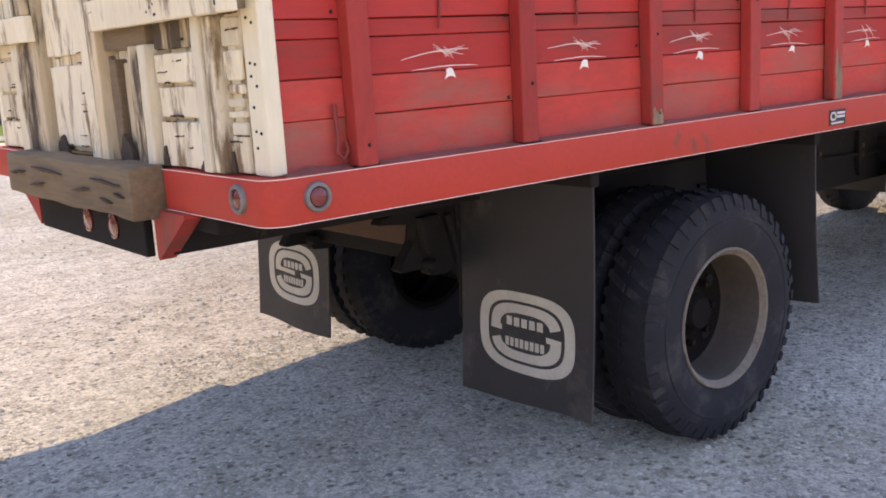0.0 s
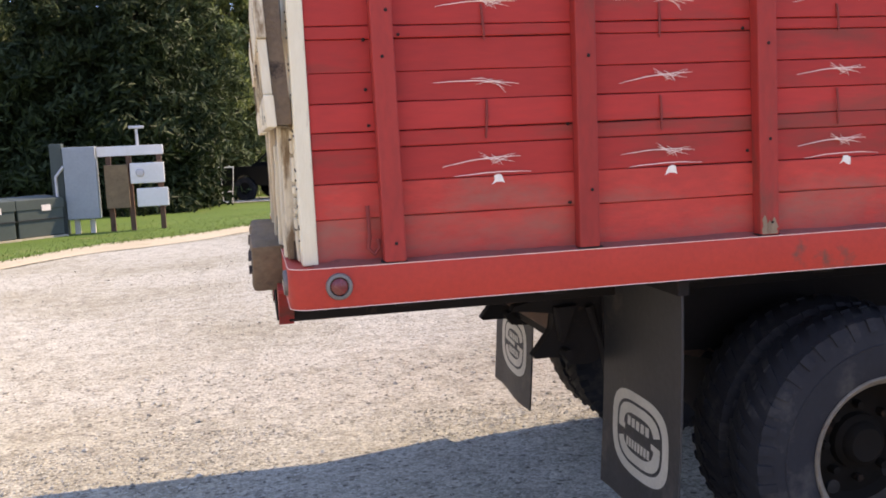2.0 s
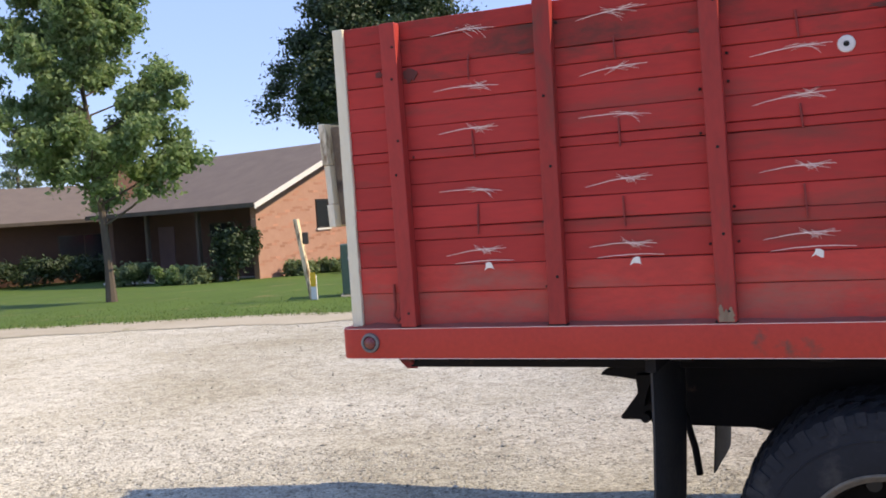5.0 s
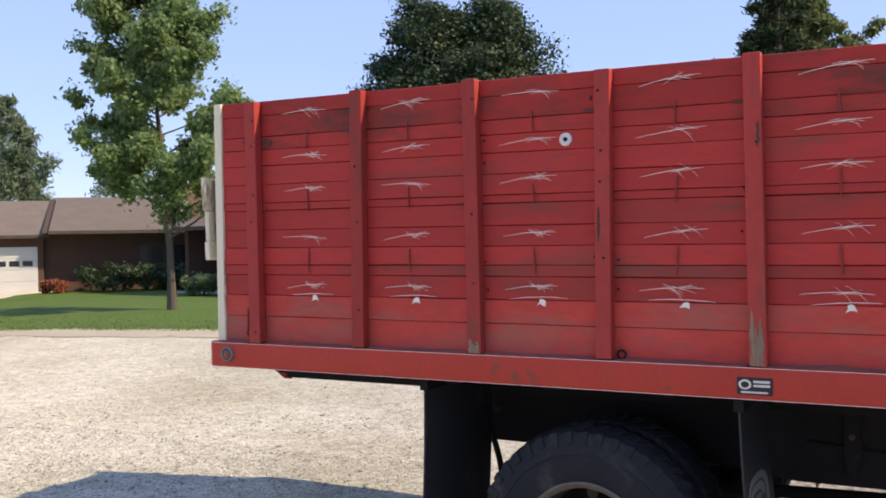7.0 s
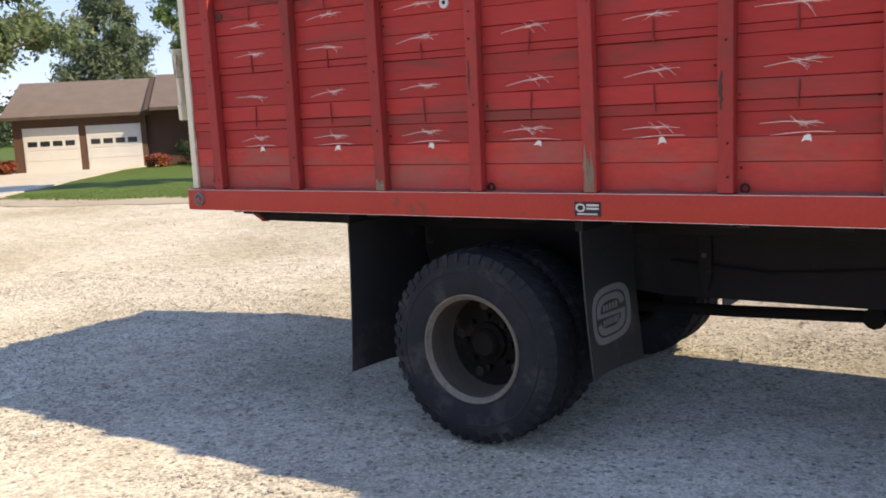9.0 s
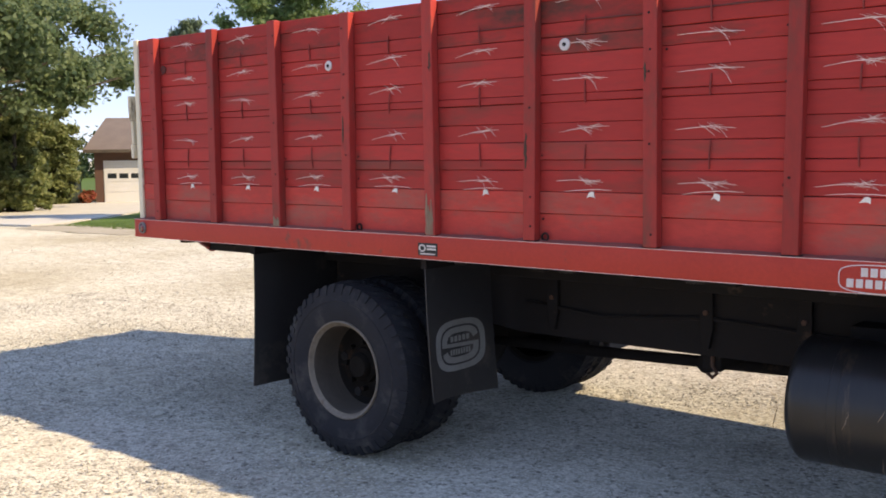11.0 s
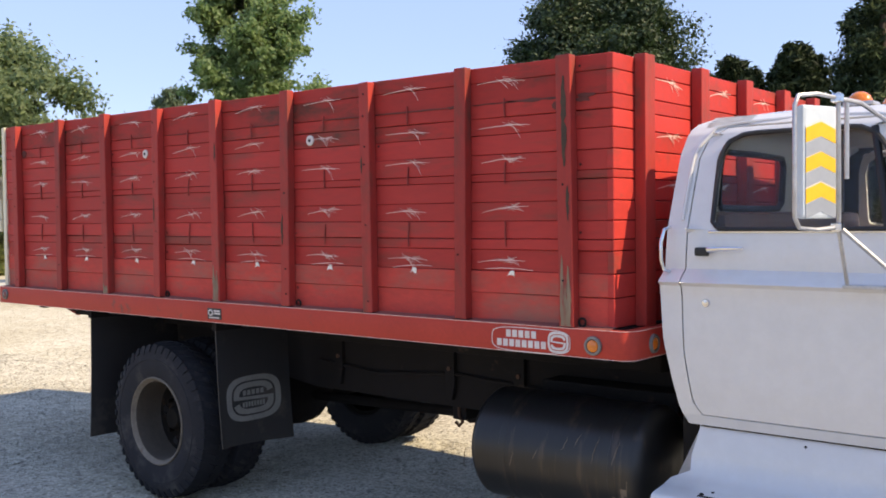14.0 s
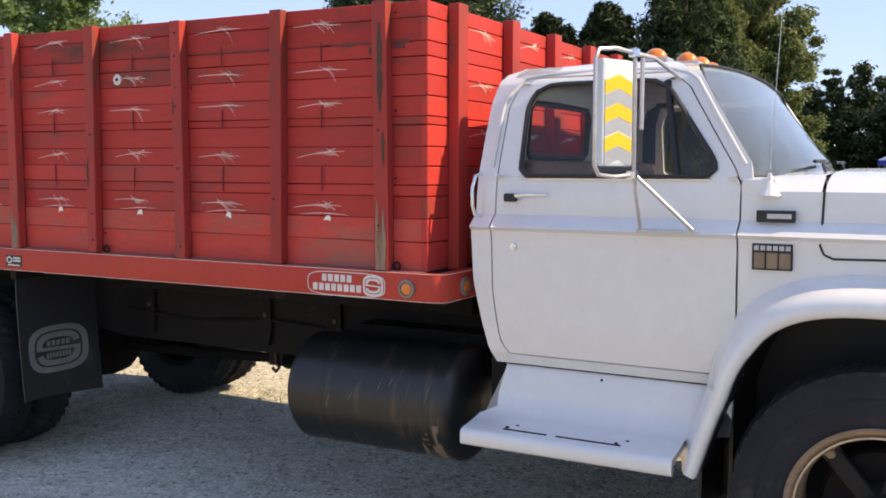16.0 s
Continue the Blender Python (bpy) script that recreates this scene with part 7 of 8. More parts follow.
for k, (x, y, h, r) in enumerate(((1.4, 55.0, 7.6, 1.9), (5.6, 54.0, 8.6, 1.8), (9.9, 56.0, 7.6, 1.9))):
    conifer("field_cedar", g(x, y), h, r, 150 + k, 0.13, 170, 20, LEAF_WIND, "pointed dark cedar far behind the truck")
# distant wood that closes the horizon
rs = random.Random(77)
clumps = []
for k in range(330):
    a = radians(-75 + 175 * k / 330)
    d = rs.uniform(120, 150)
    s = rs.uniform(3.0, 5.5)
    clumps.append((3 - d * math.sin(a), d * math.cos(a), rs.uniform(0.5, 4.0), s, s * 0.7))
tagged(crown_mesh("far_woods", clumps, 0.38, 200, 9, LEAF_DARK, None), "distant dark green wood line", "woods", kind="stuff")


# ---------------------------------------------------------------- brick house with garage wing
A = Vector((-15.69, 26.23))
U = Vector((-0.977, 0.215)).normalized()      # along the front, away from the gable
V = Vector((0.215, 0.977)).normalized()           # into the house
HZ = ground_z(-20, 26)
EAVE, RIDGE, DEPTH, LENGTH = 2.76, 4.84, 9.95, 8.6
house = thing("brick_house", (A.x, A.y, HZ), "single-storey orange brick house with brown shingle roof", "house")


def H(u, v, z):
    return (A.x + U.x * u + V.x * v, A.y + U.y * u + V.y * v, HZ + z)


def hbox(u0, u1, v0, v1, z0, z1, bevel=0.0):
    b = box(u0, u1, v0, v1, z0, z1, bevel)
    for v in b.verts:
        v.co = Vector(H(*v.co))
    return b


def slab(corners, thick):
    """A thick sheet through four corners."""
    b = bmesh.new()
    lo = [b.verts.new(c) for c in corners]
    hi = [b.verts.new(Vector(c) + Vector((0, 0, thick))) for c in corners]
    n = len(lo)
    b.faces.new(lo)
    b.faces.new(hi[::-1])
    for i in range(n):
        b.faces.new((lo[i], lo[(i + 1) % n], hi[(i + 1) % n], hi[i]))
    return b


gable = bmesh.new()
outline = [(0, -0.3), (DEPTH, -0.3), (DEPTH, EAVE), (DEPTH / 2, RIDGE - 0.12), (0, EAVE)]
lo = [gable.verts.new(H(0.0, v, z)) for v, z in outline]
hi = [gable.verts.new(H(0.25, v, z)) for v, z in outline]
gable.faces.new(lo)
gable.faces.new(hi[::-1])
for i in range(5):
    gable.faces.new((lo[i], lo[(i + 1) % 5], hi[(i + 1) % 5], hi[i]))
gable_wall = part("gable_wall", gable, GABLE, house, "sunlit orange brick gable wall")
part("front_wall", hbox(0.251, LENGTH, 1.9, 2.15, -0.3, EAVE + 0.85), BRICK_SHADE_TONE, house, "brown brick wall deep in the porch, colour darkened for shade")
part("porch_floor", hbox(0.251, LENGTH, -0.2, 1.899, -0.3, 0.06), CONCRETE, house)
for u0 in (3.0, 5.9):
    part("porch_post", hbox(u0, u0 + 0.14, 0.0, 0.14, 0.061, EAVE - 0.02), BARK, house)
part("back_wall", hbox(0.25, LENGTH, DEPTH - 0.25, DEPTH, -0.3, EAVE), BRICK_SHADE_TONE, house)
part("end_wall", hbox(LENGTH - 0.25, LENGTH, 0.25, DEPTH - 0.25, -0.3, EAVE + 1.8), BRICK_SHADE_TONE, house)
over = 0.45
slope = (RIDGE - EAVE) / (DEPTH / 2)
for s in (0, 1):
    v0, v1 = (-over, DEPTH / 2) if s == 0 else (DEPTH + over, DEPTH / 2)
    z0 = EAVE - slope * over
    part("roof", slab([H(-over, v0, z0), H(LENGTH + over, v0, z0), H(LENGTH + over, v1, RIDGE), H(-over, v1, RIDGE)], 0.12), ROOF, house, "brown shingle roof")
    part("barge_board", slab([H(-over - 0.03, v0, z0 - 0.08), H(-over - 0.001, v0, z0 - 0.08), H(-over - 0.001, v1, RIDGE - 0.08), H(-over - 0.03, v1, RIDGE - 0.08)], 0.19), TRIM, house, "white barge board")
part("fascia", hbox(-over, LENGTH + over, -over - 0.03, -over, EAVE - slope * over - 0.02, EAVE - slope * over + 0.14), BARK, house, "brown eave fascia")


def window(u0, u1, v0, v1, z0, z1, out, parent=house):
    """A window set on a wall: frame, dark pane, sill, middle bar. out: 'u' gable or 'v' front."""
    e = 0.06
    if out == "v":
        w = part("window", hbox(u0, u1, v0 - 0.03, v0 + 0.02, z0, z1), BARK, parent)
        part("pane", hbox(u0 + e, u1 - e, v0 - 0.036, v0 - 0.031, z0 + e, z1 - e), DARKWIN, w)
        part("sill", hbox(u0 - 0.05, u1 + 0.05, v0 - 0.07, v0 + 0.02, z0 - 0.07, z0), BARK, w)
        part("glazing_bar", hbox((u0 + u1) / 2 - 0.025, (u0 + u1) / 2 + 0.025, v0 - 0.042, v0 - 0.037, z0 + e, z1 - e), BARK, w)
    else:
        w = part("window", hbox(u0 - 0.03, u0 + 0.02, v0, v1, z0, z1), BLACK, parent)
        part("pane", hbox(u0 - 0.036, u0 - 0.031, v0 + e, v1 - e, z0 + e, z1 - e), DARKWIN, w)
        part("sill", hbox(u0 - 0.07, u0 + 0.02, v0 - 0.05, v1 + 0.05, z0 - 0.07, z0), TRIM, w)


window(0.0, 0.0, 2.98, 3.66, 1.68, 2.74, "u", gable_wall)
window(0.0, 0.0, 5.86, 6.56, 1.70, 2.74, "u", gable_wall)
for u0, u1 in ((3.2, 4.6),):
    window(u0, u1, 1.9, 0.0, 0.9, 2.15, "v")
part("front_door", hbox(6.7, 7.65, 1.86, 1.92, 0.06, 2.1), DARKSEAT, house, "dark front door in shade")
A_GABLE, U_GABLE, V_GABLE = A, U, V
# the main block and garage face the yard at their own angle
A, U, V = Vector((-26.8, 34.0)), Vector((-0.69, -0.724)).normalized(), Vector((-0.724, 0.69)).normalized()
HZ = -0.33
SPLIT, END = 8.1, 14.0
chimney = part("chimney", hbox(0.6, 1.4, 2.2, 3.0, 2.0, 5.3), BRICK, house, "brick chimney")
part("chimney_cap", hbox(0.55, 1.45, 2.15, 3.05, 5.302, 5.38), CONCRETE, chimney)
part("flue", hbox(0.85, 1.15, 2.45, 2.75, 5.382, 5.8), GALV, chimney)
part("main_wall", hbox(0.0, SPLIT - 0.001, -0.55, -0.30, -0.3, 2.6), BRICK_SHADE_TONE, house, "brown brick front wall under the porch eave, colour darkened for shade")
part("garage_wall", hbox(SPLIT, END, -0.9, -0.65, -0.3, 2.6), BRICK_SHADE_TONE, house)
part("garage_end_wall", hbox(END - 0.25, END, -0.649, 7.5, -0.3, 2.6), BRICK_SHADE_TONE, house)
part("main_back_wall", hbox(0.0, END - 0.26, 7.5, 7.75, -0.3, 2.6), BRICK_SHADE_TONE, house)
for name, u0, u1, v0, zz in (("main_roof", -0.5, SPLIT - 0.3, -1.75, 0.16), ("garage_roof", SPLIT - 0.3, END + 0.4, -1.35, 0.0)):
    part(name, slab([H(u0, v0, 2.45 + zz), H(u1, v0, 2.45 + zz), H(u1, 3.6, 4.17 + zz), H(u0, 3.6, 4.17 + zz)], 0.12), ROOF, house, "brown shingle roof")
    part(name, slab([H(u0, 8.3, 2.45 + zz), H(u1, 8.3, 2.45 + zz), H(u1, 3.6, 4.17 + zz), H(u0, 3.6, 4.17 + zz)], 0.12), ROOF, house, "brown shingle roof")
    part("fascia", hbox(u0, u1, v0 - 0.03, v0 - 0.001, 2.43 + zz, 2.58 + zz), BARK, house, "brown eave fascia")
# dark slab stands for the shadow where the two roofs step
part("roof_valley", slab([H(SPLIT - 0.32, -1.7, 2.62), H(SPLIT - 0.02, -1.7, 2.62), H(SPLIT - 0.02, 3.6, 4.32), H(SPLIT - 0.32, 3.6, 4.32)], 0.03), ROT, house, "roof valley strip, dark for the shadow at the roof step")
window(1.8, 4.0, -0.55, 0.0, 0.95, 2.1, "v")
for u0 in (8.34, 11.12):
    d = part("garage_door", hbox(u0, u0 + 2.46, -0.93, -0.901, 0.0, 2.05), GARAGE, house, "white panelled garage door")
    for k in range(4):
        part("door_panel", hbox(u0 + 0.03, u0 + 2.43, -0.945, -0.931, 0.03 + 0.505 * k, 0.50 + 0.505 * k, 0.006), GARAGE, d)
        part("door_window", hbox(u0 + 0.20 + 0.55 * k, u0 + 0.62 + 0.55 * k, -0.952, -0.944, 1.19, 1.43), DARKWIN, d)
# brick courses on the sunlit gable
A_MAIN, U_MAIN, V_MAIN = A, U, V
A, U, V, HZ = A_GABLE, U_GABLE, V_GABLE, ground_z(-20, 26)
course = bpy.data.meshes.new("brick")
bb = box(-0.004, 0.0, 0.0, 0.24, 0.0, 0.082, 0.0)
for v in bb.verts:
    v.co = Vector((U.x * v.co.x + V.x * v.co.y, U.y * v.co.x + V.y * v.co.y, v.co.z))
bb.to_mesh(course)
bb.free()
course.materials.append(BRICK)
count = 0
for r in range(50):
    z = -0.02 + 0.094 * r
    half = DEPTH / 2 if z < EAVE - 0.1 else max(0.0, (RIDGE - 0.35 - z) / slope)
    v = DEPTH / 2 - half + 0.03 + 0.126 * (r % 2)
    while v + 0.24 < DEPTH / 2 + half and count < 298:
        blocked = any(a - 0.26 < v < b_ + 0.02 and c - 0.10 < z < d + 0.02 for a, b_, c, d in ((2.93, 3.71, 1.60, 2.74), (5.81, 6.61, 1.62, 2.74)))
        if not blocked and (r * 37 + int(v * 23) * 11) % 17 < 4:
            place_mesh("brick", course, Matrix.Translation(H(-0.001, v, z)), gable_wall)
            count += 1
        v += 0.252
# shrubs and flowers along the house
def shrub(name, u, v, w, h, seed, material, label):
    x, y, z = H(u, v, 0)
    bush = thing(name, (x, y, z), label, "shrub")
    rng = random.Random(seed)
    part("stems", tube([(x, y, z - 0.05), (x, y, z + h * 0.5)], [0.04, 0.02], 6), BARK, bush)
    cl = [(x + rng.uniform(-0.8, 0.8) * w, y + rng.uniform(-0.6, 0.6) * w, z + h * rng.uniform(0.25, 0.8), 0.3 * w, 0.26 * h) for _ in range(26)]
    crown_mesh("foliage", cl, 0.07, 150, seed, material, bush)
for k, (u, v, w, h, mat) in enumerate(((0.45, -0.6, 0.72, 2.0, LEAF_DARK), (1.4, -1.5, 0.7, 0.7, LEAF_OAK), (2.6, -1.5, 0.7, 0.75, LEAF_MAPLE), (-0.8, 1.2, 0.6, 0.7, LEAF_OAK), (-0.9, 2.6, 0.6, 0.6, LEAF_OAK), (-0.9, 4.0, 0.7, 0.8, LEAF_MAPLE), (5.4, -1.1, 0.8, 0.9, LEAF_OAK))):
    shrub("shrub", u, v, w, h, 80 + k, mat, "clipped green shrub by the brick house")
A, U, V, HZ = A_MAIN, U_MAIN, V_MAIN, -0.33
for k, (u, v, w, h, mat) in enumerate(((1.9, -2.3, 1.2, 1.2, LEAF_DARK), (3.7, -2.3, 1.3, 1.25, LEAF_DARK), (5.6, -2.2, 1.3, 1.25, LEAF_DARK), (-1.0, -2.4, 0.8, 0.9, LEAF_OAK))):
    shrub("shrub", u, v, w, h, 90 + k, mat, "clipped dark shrub by the front wall")
LEAF_PINK = leaf_material("red_flower", (0.40, 0.07, 0.05), (0.30, 0.14, 0.06), 0.3)
shrub("flower_bed", 7.6, -2.4, 0.55, 0.6, 105, LEAF_PINK, "red flowering shrub by the garage")
shrub("flower_bed", 0.3, -1.6, 0.5, 0.8, 106, LEAF_PINK, "red flowering shrub by the front wall")
shrub("flower_bed", 14.3, -1.4, 0.4, 0.6, 107, LEAF_PINK, "red flowering shrub by the garage corner")
bin_ = thing("wheelie_bin", H(15.2, -0.7, 0), "dark green rubbish bin beside the garage", "bin")
part("body", hbox(14.8, 15.5, -1.0, -0.3, 0, 1.05, 0.04), GREENBOX, bin_)
part("lid", hbox(14.77, 15.53, -1.05, -0.27, 1.052, 1.12, 0.03), GREENBOX, bin_)


# ---------------------------------------------------------------- utility boxes, post, meter stand
def utility_box(name, x, y, yaw, w, d, h, mat, label, lid=True, tag=True, pad=True):
    z = ground_z(x, y) + 0.04
    m = pose(x, y, z, 0, 0, yaw)
    ob = thing(name, (x, y, z), label, "utility box", "utility boxes on the lawn edge")
    if pad:
        part("pad", box(-w / 2 - 0.05, w / 2 + 0.05, -d / 2 - 0.05, d / 2 + 0.05, -0.05, 0.045, 0.01, turn=m), DIRT, ob)
    body = part("body", box(-w / 2, w / 2, -d / 2, d / 2, 0.046, h - 0.06 if lid else h, 0.02, turn=m), mat, ob)
    if lid:
        part("lid", prism([(-d / 2 - 0.02, h - 0.25), (-d / 2 - 0.02, h - 0.05), (d / 2, h), (d / 2 + 0.02, h - 0.06), (d / 2 + 0.02, h - 0.25)], "x", -w / 2 - 0.02, w / 2 + 0.02, 0.01), mat, ob).data.transform(m)
        part("seam", box(-w / 2 - 0.022, w / 2 + 0.022, -d / 2 - 0.024, -d / 2 - 0.001, h * 0.45, h * 0.45 + 0.02, turn=m), BLACK, body)
    if tag:
        part("warning_label", box(w * 0.02, w * 0.22, -d / 2 - 0.026, -d / 2 - 0.0225 if lid else -d / 2 - 0.002, h * 0.66, h * 0.80, turn=m), DECAL, body, "white warning label")
    return ob


utility_box("transformer_cabinet", -6.80, 17.0, 26, 0.80, 0.62, 1.12, GREENCAB, "dark green utility cabinet on the lawn", lid=False, tag=False)
utility_box("tan_utility_box", -6.05, 18.05, 30, 1.0, 0.62, 0.78, TANBOX, "low tan-green utility box", tag=False)
for k, (x, y) in enumerate(((-4.85, 18.35), (-4.04, 18.95), (-3.28, 19.62))):
    utility_box("transformer_box", x, y, 38, 0.93, 0.72, 0.84, GREENBOX, "low grey-green transformer box with white label")
cab_box = bpy.data.objects["transformer_cabinet"]
m = pose(-6.80, 17.0, ground_z(-6.8, 17.0) + 0.04, 0, 0, 26)
for k in range(3):
    hose = tube([(0.30 + 0.05 * k, -0.36, 0.0), (0.34 + 0.05 * k, -0.38, 0.35 + 0.1 * k), (0.46, -0.36 + 0.05 * k, 0.62 - 0.08 * k), (0.50, -0.2, 0.1)], 0.016, 6)
    hose.transform(m)
    part("cable", hose, BLACK, cab_box, "loose black cable", smooth=True)
disc = lathe([(0.0005, -0.006), (0.09, -0.006), (0.09, 0.0)], 18, (-0.16, -0.312, 0.83))
disc.transform(m)
part("round_label", disc, DECAL, cab_box, "round white label")
seam = box(0.055, 0.066, -0.315, -0.309, 0.06, 1.10, turn=m)
part("door_gap", seam, BLACK, cab_box)
post = thing("utility_post", g(-7.53, 16.17), "weathered pale wooden post with yellow marker", "post")
px, py, pz = g(-7.53, 16.17)
pole = box(px - 0.05, px + 0.05, py - 0.05, py + 0.05, pz - 0.1, pz + 1.74, 0.01)
for v in pole.verts:
    v.co.x -= 0.17 * max(0.0, v.co.z - pz)
part("pole", pole, CREAM_WORN, post)
part("marker_tube", box(px - 0.0, px + 0.15, py - 0.09, py - 0.052, pz, pz + 0.55, 0.02), GARAGE, post, "white plastic marker")
part("marker_band", box(px + 0.01, px + 0.14, py - 0.094, py - 0.0905, pz + 0.3, pz + 0.6), YELLOW, post, "yellow marker band")
part("meter", box(px - 0.13, px + 0.02, py - 0.08, py - 0.04, pz + 1.2, pz + 1.45, 0.02), BARK, post)
stand = thing("meter_stand", g(-1.9, 20.0), "grey meter cabinet and white panel on wooden posts", "meter stand")
sx, sy, sz = g(-1.9, 20.0)
part("cabinet", box(sx - 0.75, sx - 0.12, sy - 0.2, sy + 0.1, sz + 0.32, sz + 1.78, 0.02), GREYBOX, stand, "pale grey meter cabinet")
part("cabinet_back", box(sx - 1.0, sx - 0.76, sy - 0.15, sy + 0.15, sz, sz + 1.86, 0.02), GREENBOX, stand)
part("crossboard", box(sx - 0.11, sx + 1.2, sy - 0.06, sy + 0.02, sz + 1.56, sz + 1.76, 0.01), TRIM, stand, "white board")
part("panel", box(sx + 0.52, sx + 1.20, sy - 0.12, sy - 0.062, sz + 0.98, sz + 1.40, 0.02), TRIM, stand, "white meter panel")
part("panel", box(sx + 0.62, sx + 1.25, sy - 0.12, sy - 0.062, sz + 0.50, sz + 0.88, 0.02), TRIM, stand, "white meter panel")
part("meter_dial", lathe([(0.0005, -0.05), (0.07, -0.045), (0.085, -0.01), (0.085, 0.0)], 20, (sx + 0.72, sy - 0.12, sz + 1.20)), GALV, stand, "round glass meter", smooth=True)
part("conduit", tube([(sx - 0.9, sy - 0.22, sz), (sx - 0.9, sy - 0.22, sz + 1.2), (sx - 0.74, sy - 0.22, sz + 1.4)], 0.03, 8), GALV, stand, smooth=True)
part("wood_box", box(sx + 0.02, sx + 0.48, sy - 0.14, sy - 0.062, sz + 0.5, sz + 1.38, 0.01), TIMBER, stand, "brown wooden box")
for dx in (-0.6, -0.3, 0.1, 0.5, 1.1):
    part("leg", box(sx + dx - 0.05, sx + dx + 0.05, sy - 0.05, sy + 0.05, sz - 0.1, sz + (0.33 if dx < 0 else 1.56), 0.006), RUSTY if dx > 0 else CONCRETE, stand)
part("vent_pipe", tube([(sx + 0.7, sy, sz + 1.74), (sx + 0.7, sy, sz + 2.12)], 0.03, 8), GALV, stand)
part("vent_cap", box(sx + 0.55, sx + 0.85, sy - 0.06, sy + 0.06, sz + 2.10, sz + 2.16, 0.02), GALV, stand)


# ---------------------------------------------------------------- dark pickup and shed behind the yard
def pickup(x, y, yaw, paint, label):
    z = ground_z(x, y) + 0.075
    car = thing("pickup", (x, y, z), label, "car")
    m = pose(x, y, z, 0, 0, yaw)
    arch = lambda cx: [(cx + 0.47 * math.cos(a), 0.40 + 0.47 * math.sin(a)) for a in np.linspace(0.2, math.pi - 0.2, 9)]
    prof = [(2.66, 0.50), (2.70, 0.80), (2.60, 1.04), (1.95, 1.13), (-2.75, 1.14), (-2.78, 0.55)] + arch(-1.72)[::-1] + [(-1.0, 0.46), (1.0, 0.46)] + arch(1.62)[::-1]
    b = prism(prof, "y", -0.96, 0.96, 0.03)
    b.transform(m)
    part("body", b, paint, car)
    lower = ((1.10, -0.62, 1.42, 0.90), (1.26, -0.59, 1.20, 0.87))
    upper = ((1.66, -0.46, 0.66, 0.74), (1.70, -0.44, 0.60, 0.72), (1.75, -0.34, 0.46, 0.62))
    for name, levels in (("cab", lower), ("roof", upper)):
        b = bmesh.new()
        rings = [[b.verts.new(v) for v in ((x0, -w, zz), (x1, -w, zz), (x1, w, zz), (x0, w, zz))] for zz, x0, x1, w in levels]
        for r0, r1 in zip(rings, rings[1:]):
            for k in range(4):
                b.faces.new((r0[k], r0[(k + 1) % 4], r1[(k + 1) % 4], r1[k]))
        b.faces.new(rings[-1])
        b.transform(m)
        part(name, b, paint, car)
    for s in (-1, 1):
        for (xa, xb) in ((-0.57, -0.45), (0.16, 0.14), (1.17, 0.66)):
            b = tube([(xa, s * 0.865, 1.24), (xb, s * 0.735, 1.67)], 0.035, 6)
            b.transform(m)
            part("pillar", b, paint, car)
        for x0, x1, x2, x3 in ((-0.54, 0.13, 0.12, -0.43), (0.19, 1.13, 0.62, 0.17)):
            b = bmesh.new()
            b.faces.new([b.verts.new(v) for v in ((x0, s * 0.862, 1.262), (x1, s * 0.862, 1.262), (x2, s * 0.742, 1.655), (x3, s * 0.742, 1.655))])
            b.transform(m)
            part("side_window", b, GLASS, car)
        part("bed_rail", box(-2.66, -0.72, s * 0.90 - 0.05, s * 0.90 + 0.05, 1.142, 1.215, 0.02, turn=m), CHROME, car, "bright bed rail")
        for xx in (-1.72, 1.62):
            t = lathe([(0.2, -0.11), (0.36, -0.12), (0.39, -0.09), (0.39, 0.09), (0.36, 0.12), (0.2, 0.11)], 24, (xx, s * 0.86, 0.39))
            t.transform(m)
            tyre = part("wheel", t, RUBBER, car, smooth=True)
            r = lathe([(0.0005, -0.10), (0.2, -0.105), (0.21, 0.105), (0.0005, 0.10)], 20, (xx, s * 0.86, 0.39))
            r.transform(m)
            part("rim", r, RIM_DARK, tyre, smooth=True)
    part("bed_liner", box(-2.70, -0.72, -0.84, 0.84, 1.141, 1.146, turn=m), BLACK, car)
    part("bumper", box(2.70, 2.82, -0.92, 0.92, 0.50, 0.72, 0.04, turn=m), CHROME, car)
    part("bumper", box(-2.90, -2.78, -0.9, 0.9, 0.50, 0.70, 0.04, turn=m), CHASSIS, car)
    return car


pickup(2.7, 32.3, 150, NAVY, "black pickup parked beyond the lawn")
lane = sheet(list(np.linspace(-2.6, 14, 30)), list(np.linspace(30.2, 35.0, 8)), 0.075)
tagged(part("lane", lane, GRAVEL, smooth=True), "pale gravel lane behind the lawn", "lane", kind="structure")
shed = thing("shed", g(9.5, 46.0), "pale metal shed, shade put into its lower wall's colour", "shed")
sx, sy, sz = g(9.5, 46.0)
part("wall", box(sx - 2.6, sx + 6, sy + 1.4, sy + 7, sz - 0.2, sz + 2.9), SHADY, shed, "shed siding with shade put into its colour")
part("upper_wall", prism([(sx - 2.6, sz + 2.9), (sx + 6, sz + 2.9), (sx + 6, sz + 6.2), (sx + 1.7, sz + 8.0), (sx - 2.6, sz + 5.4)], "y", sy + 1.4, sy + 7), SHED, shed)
for x0, z0, x1, z1 in ((sx - 3.3, sz + 5.0, sx + 1.7, sz + 8.05), (sx + 1.7, sz + 8.05, sx + 6.6, sz + 5.95)):
    part("roof", slab([(x0, sy + 0.9, z0), (x1, sy + 0.9, z1), (x1, sy + 7.3, z1), (x0, sy + 7.3, z0)], 0.16), ROOF, shed)
part("doorway", box(sx - 1.2, sx + 0.4, sy + 1.37, sy + 1.398, sz, sz + 2.3), BLACK, shed)


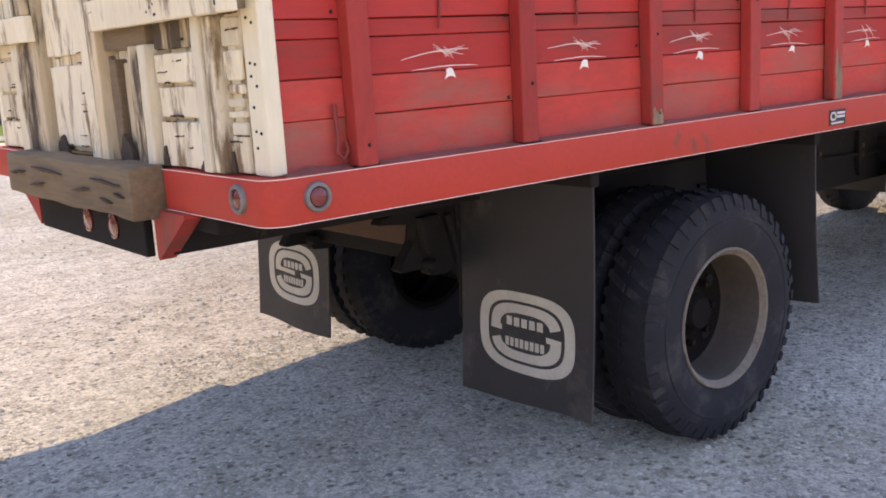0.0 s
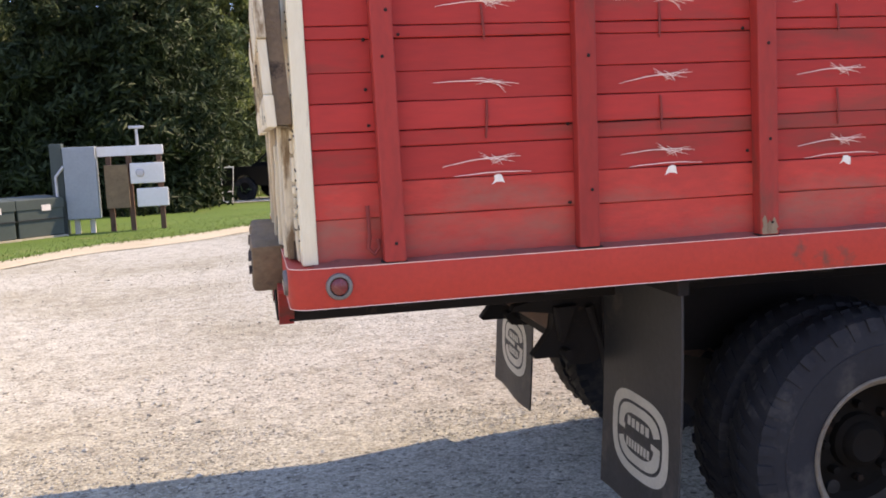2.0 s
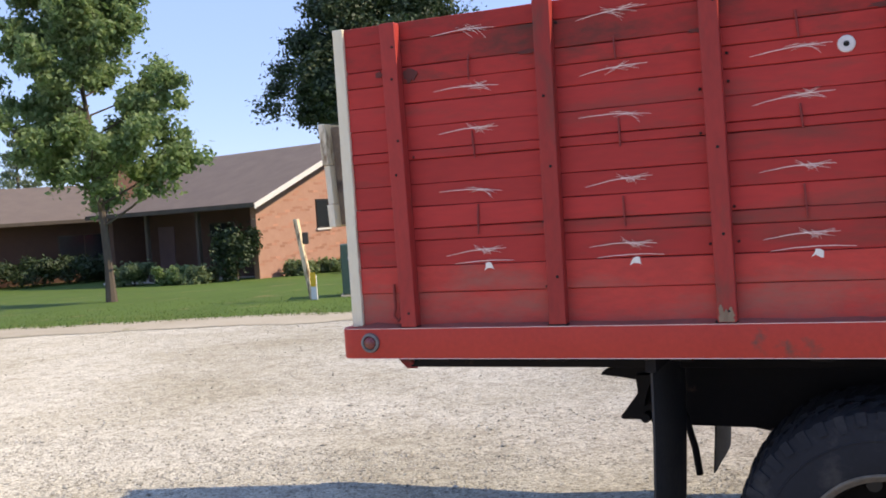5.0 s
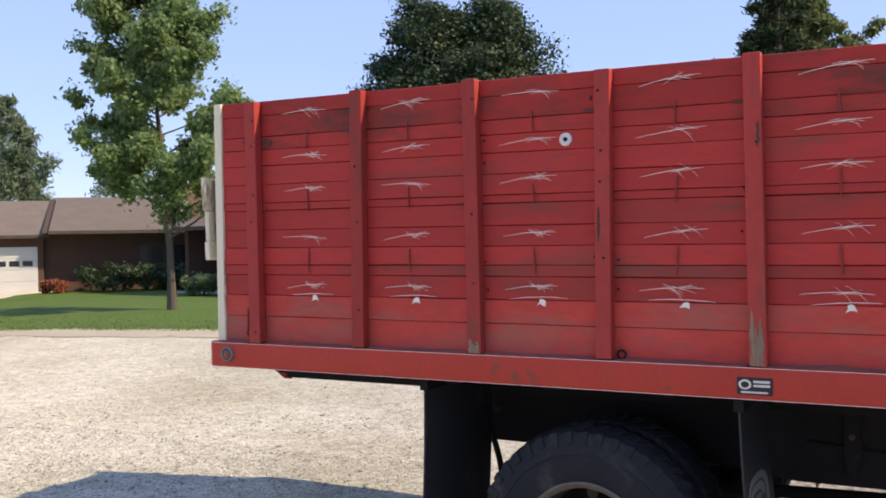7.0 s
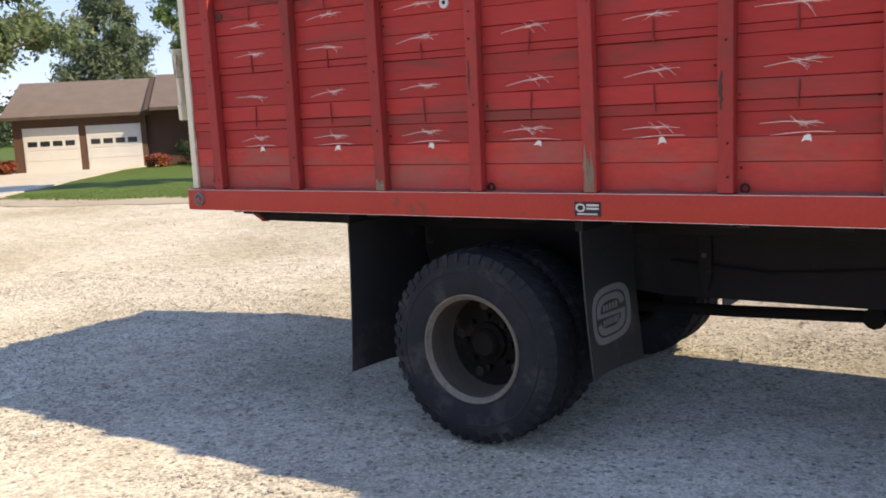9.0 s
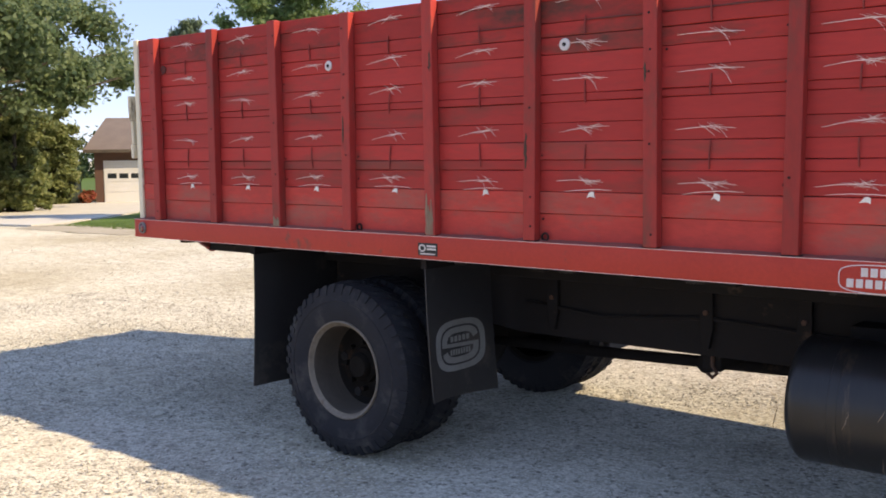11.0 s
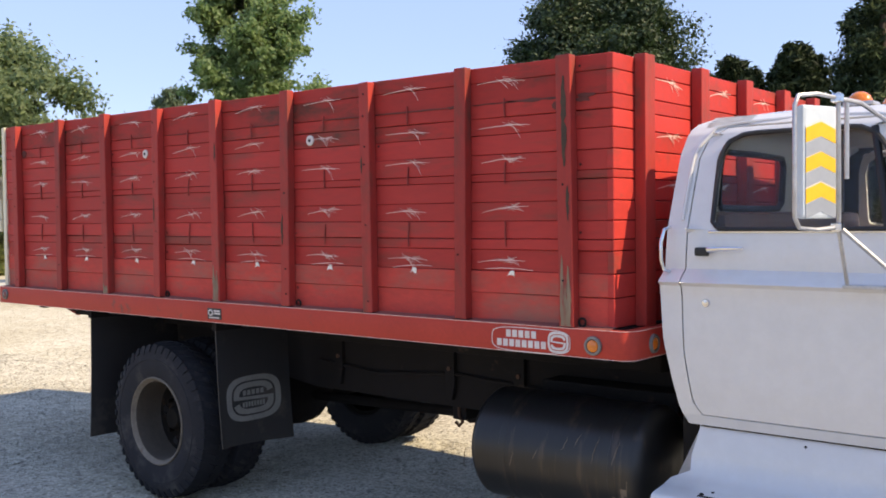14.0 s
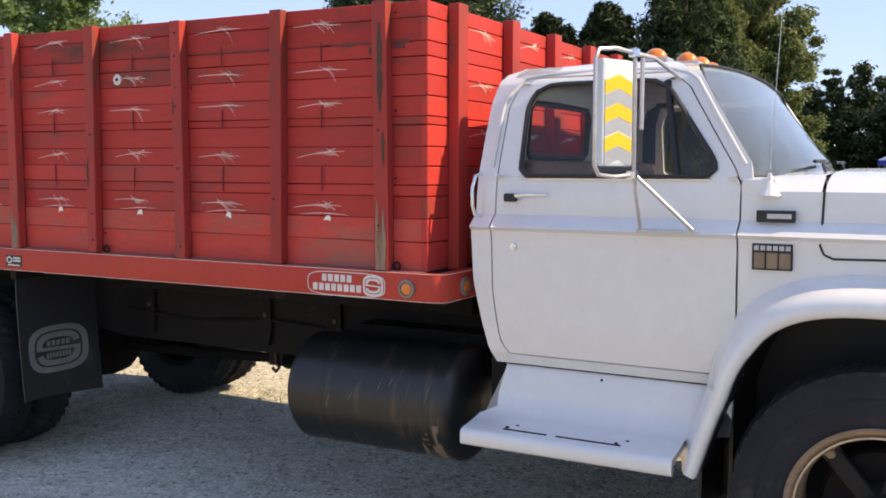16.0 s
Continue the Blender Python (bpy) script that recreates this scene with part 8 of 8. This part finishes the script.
def canopy(x0, x1, y0, y1, z0, z1, label):
    """A pop-up tent: hipped fabric cover, hanging valance, four poles."""
    x, y = (x0 + x1) / 2, (y0 + y1) / 2
    base = ground_z(x, y)
    tent = thing("canopy_tent", (x, y, base), label, "tent")
    b = bmesh.new()
    ends = [b.verts.new((x0 + 1.5, y, z1)), b.verts.new((x1 - 1.5, y, z1))]
    low = [b.verts.new(v) for v in ((x0, y0, z0), (x1, y0, z0), (x1, y1, z0), (x0, y1, z0))]
    sag = [b.verts.new((x + d, y0 + 0.25 * (y - y0), z0 + 0.30 * (z1 - z0))) for d in (-0.9, 0.9)]
    b.faces.new((low[0], sag[0], ends[0]))
    b.faces.new((low[0], low[1], sag[1], sag[0]))
    b.faces.new((low[1], ends[1], sag[1]))
    b.faces.new((sag[0], sag[1], ends[1], ends[0]))
    b.faces.new((low[2], low[3], ends[0], ends[1]))
    b.faces.new((low[1], low[2], ends[1]))
    b.faces.new((low[3], low[0], ends[0]))
    cover = part("cover", b, BLUEROOF, tent, "blue fabric cover")
    for xa, ya, xb, yb in ((x0, y0, x1, y0), (x0, y1, x1, y1), (x0, y0, x0, y1), (x1, y0, x1, y1)):
        part("valance", box(xa - 0.01, xb + 0.01, ya - 0.01, yb + 0.01, z0 - 0.22, z0 - 0.002), BLUE, cover, "deep blue valance")
    for xa in (x0 + 0.06, x1 - 0.06):
        for ya in (y0 + 0.06, y1 - 0.06):
            part("pole", tube([(xa, ya, base - 0.02), (xa, ya, z0 - 0.01)], 0.025, 8), GALV, tent)


canopy(4.7, 9.5, 43.6, 46.6, 2.22, 3.15, "blue pop-up canopy tent in front of the shed")
rack = thing("wire_rack", g(-0.12, 31.2), "white wire rack beside the pickup", "rack")
rx, ry, rz = g(-0.12, 31.2)
rz += 0.045
for x0, x1 in ((0.0, 0.06), (0.2, 0.24), (0.62, 0.52)):
    part("bar", tube([(rx + x0, ry, rz + 1.13), (rx + (x0 + x1) / 2, ry - 0.02, rz + 0.5), (rx + x1, ry, rz)], 0.016, 6), TRIM, rack)
for zz, x0, x1 in ((0.35, 0.05, 0.55), (1.13, 0.0, 0.64)):
    part("bar", tube([(rx + x0, ry, rz + zz), (rx + x1, ry, rz + zz)], 0.02, 6), TRIM, rack)
# swing under the oak
swing = thing("swing", g(-27.6, 14.2), "blue plastic swing seat on two ropes under the oak", "swing")
wx, wy, wz = g(-27.6, 14.2)
part("seat", box(wx - 0.22, wx + 0.22, wy - 0.2, wy + 0.2, wz + 0.35, wz + 0.75, 0.08), BLUE, swing, "blue plastic seat")
for dx in (-0.2, 0.2):
    part("rope", tube([(wx + dx, wy, wz + 0.7), (wx + dx * 0.4, wy + 0.1, wz + 3.6)], 0.014, 6), BARE, swing, "pale rope")
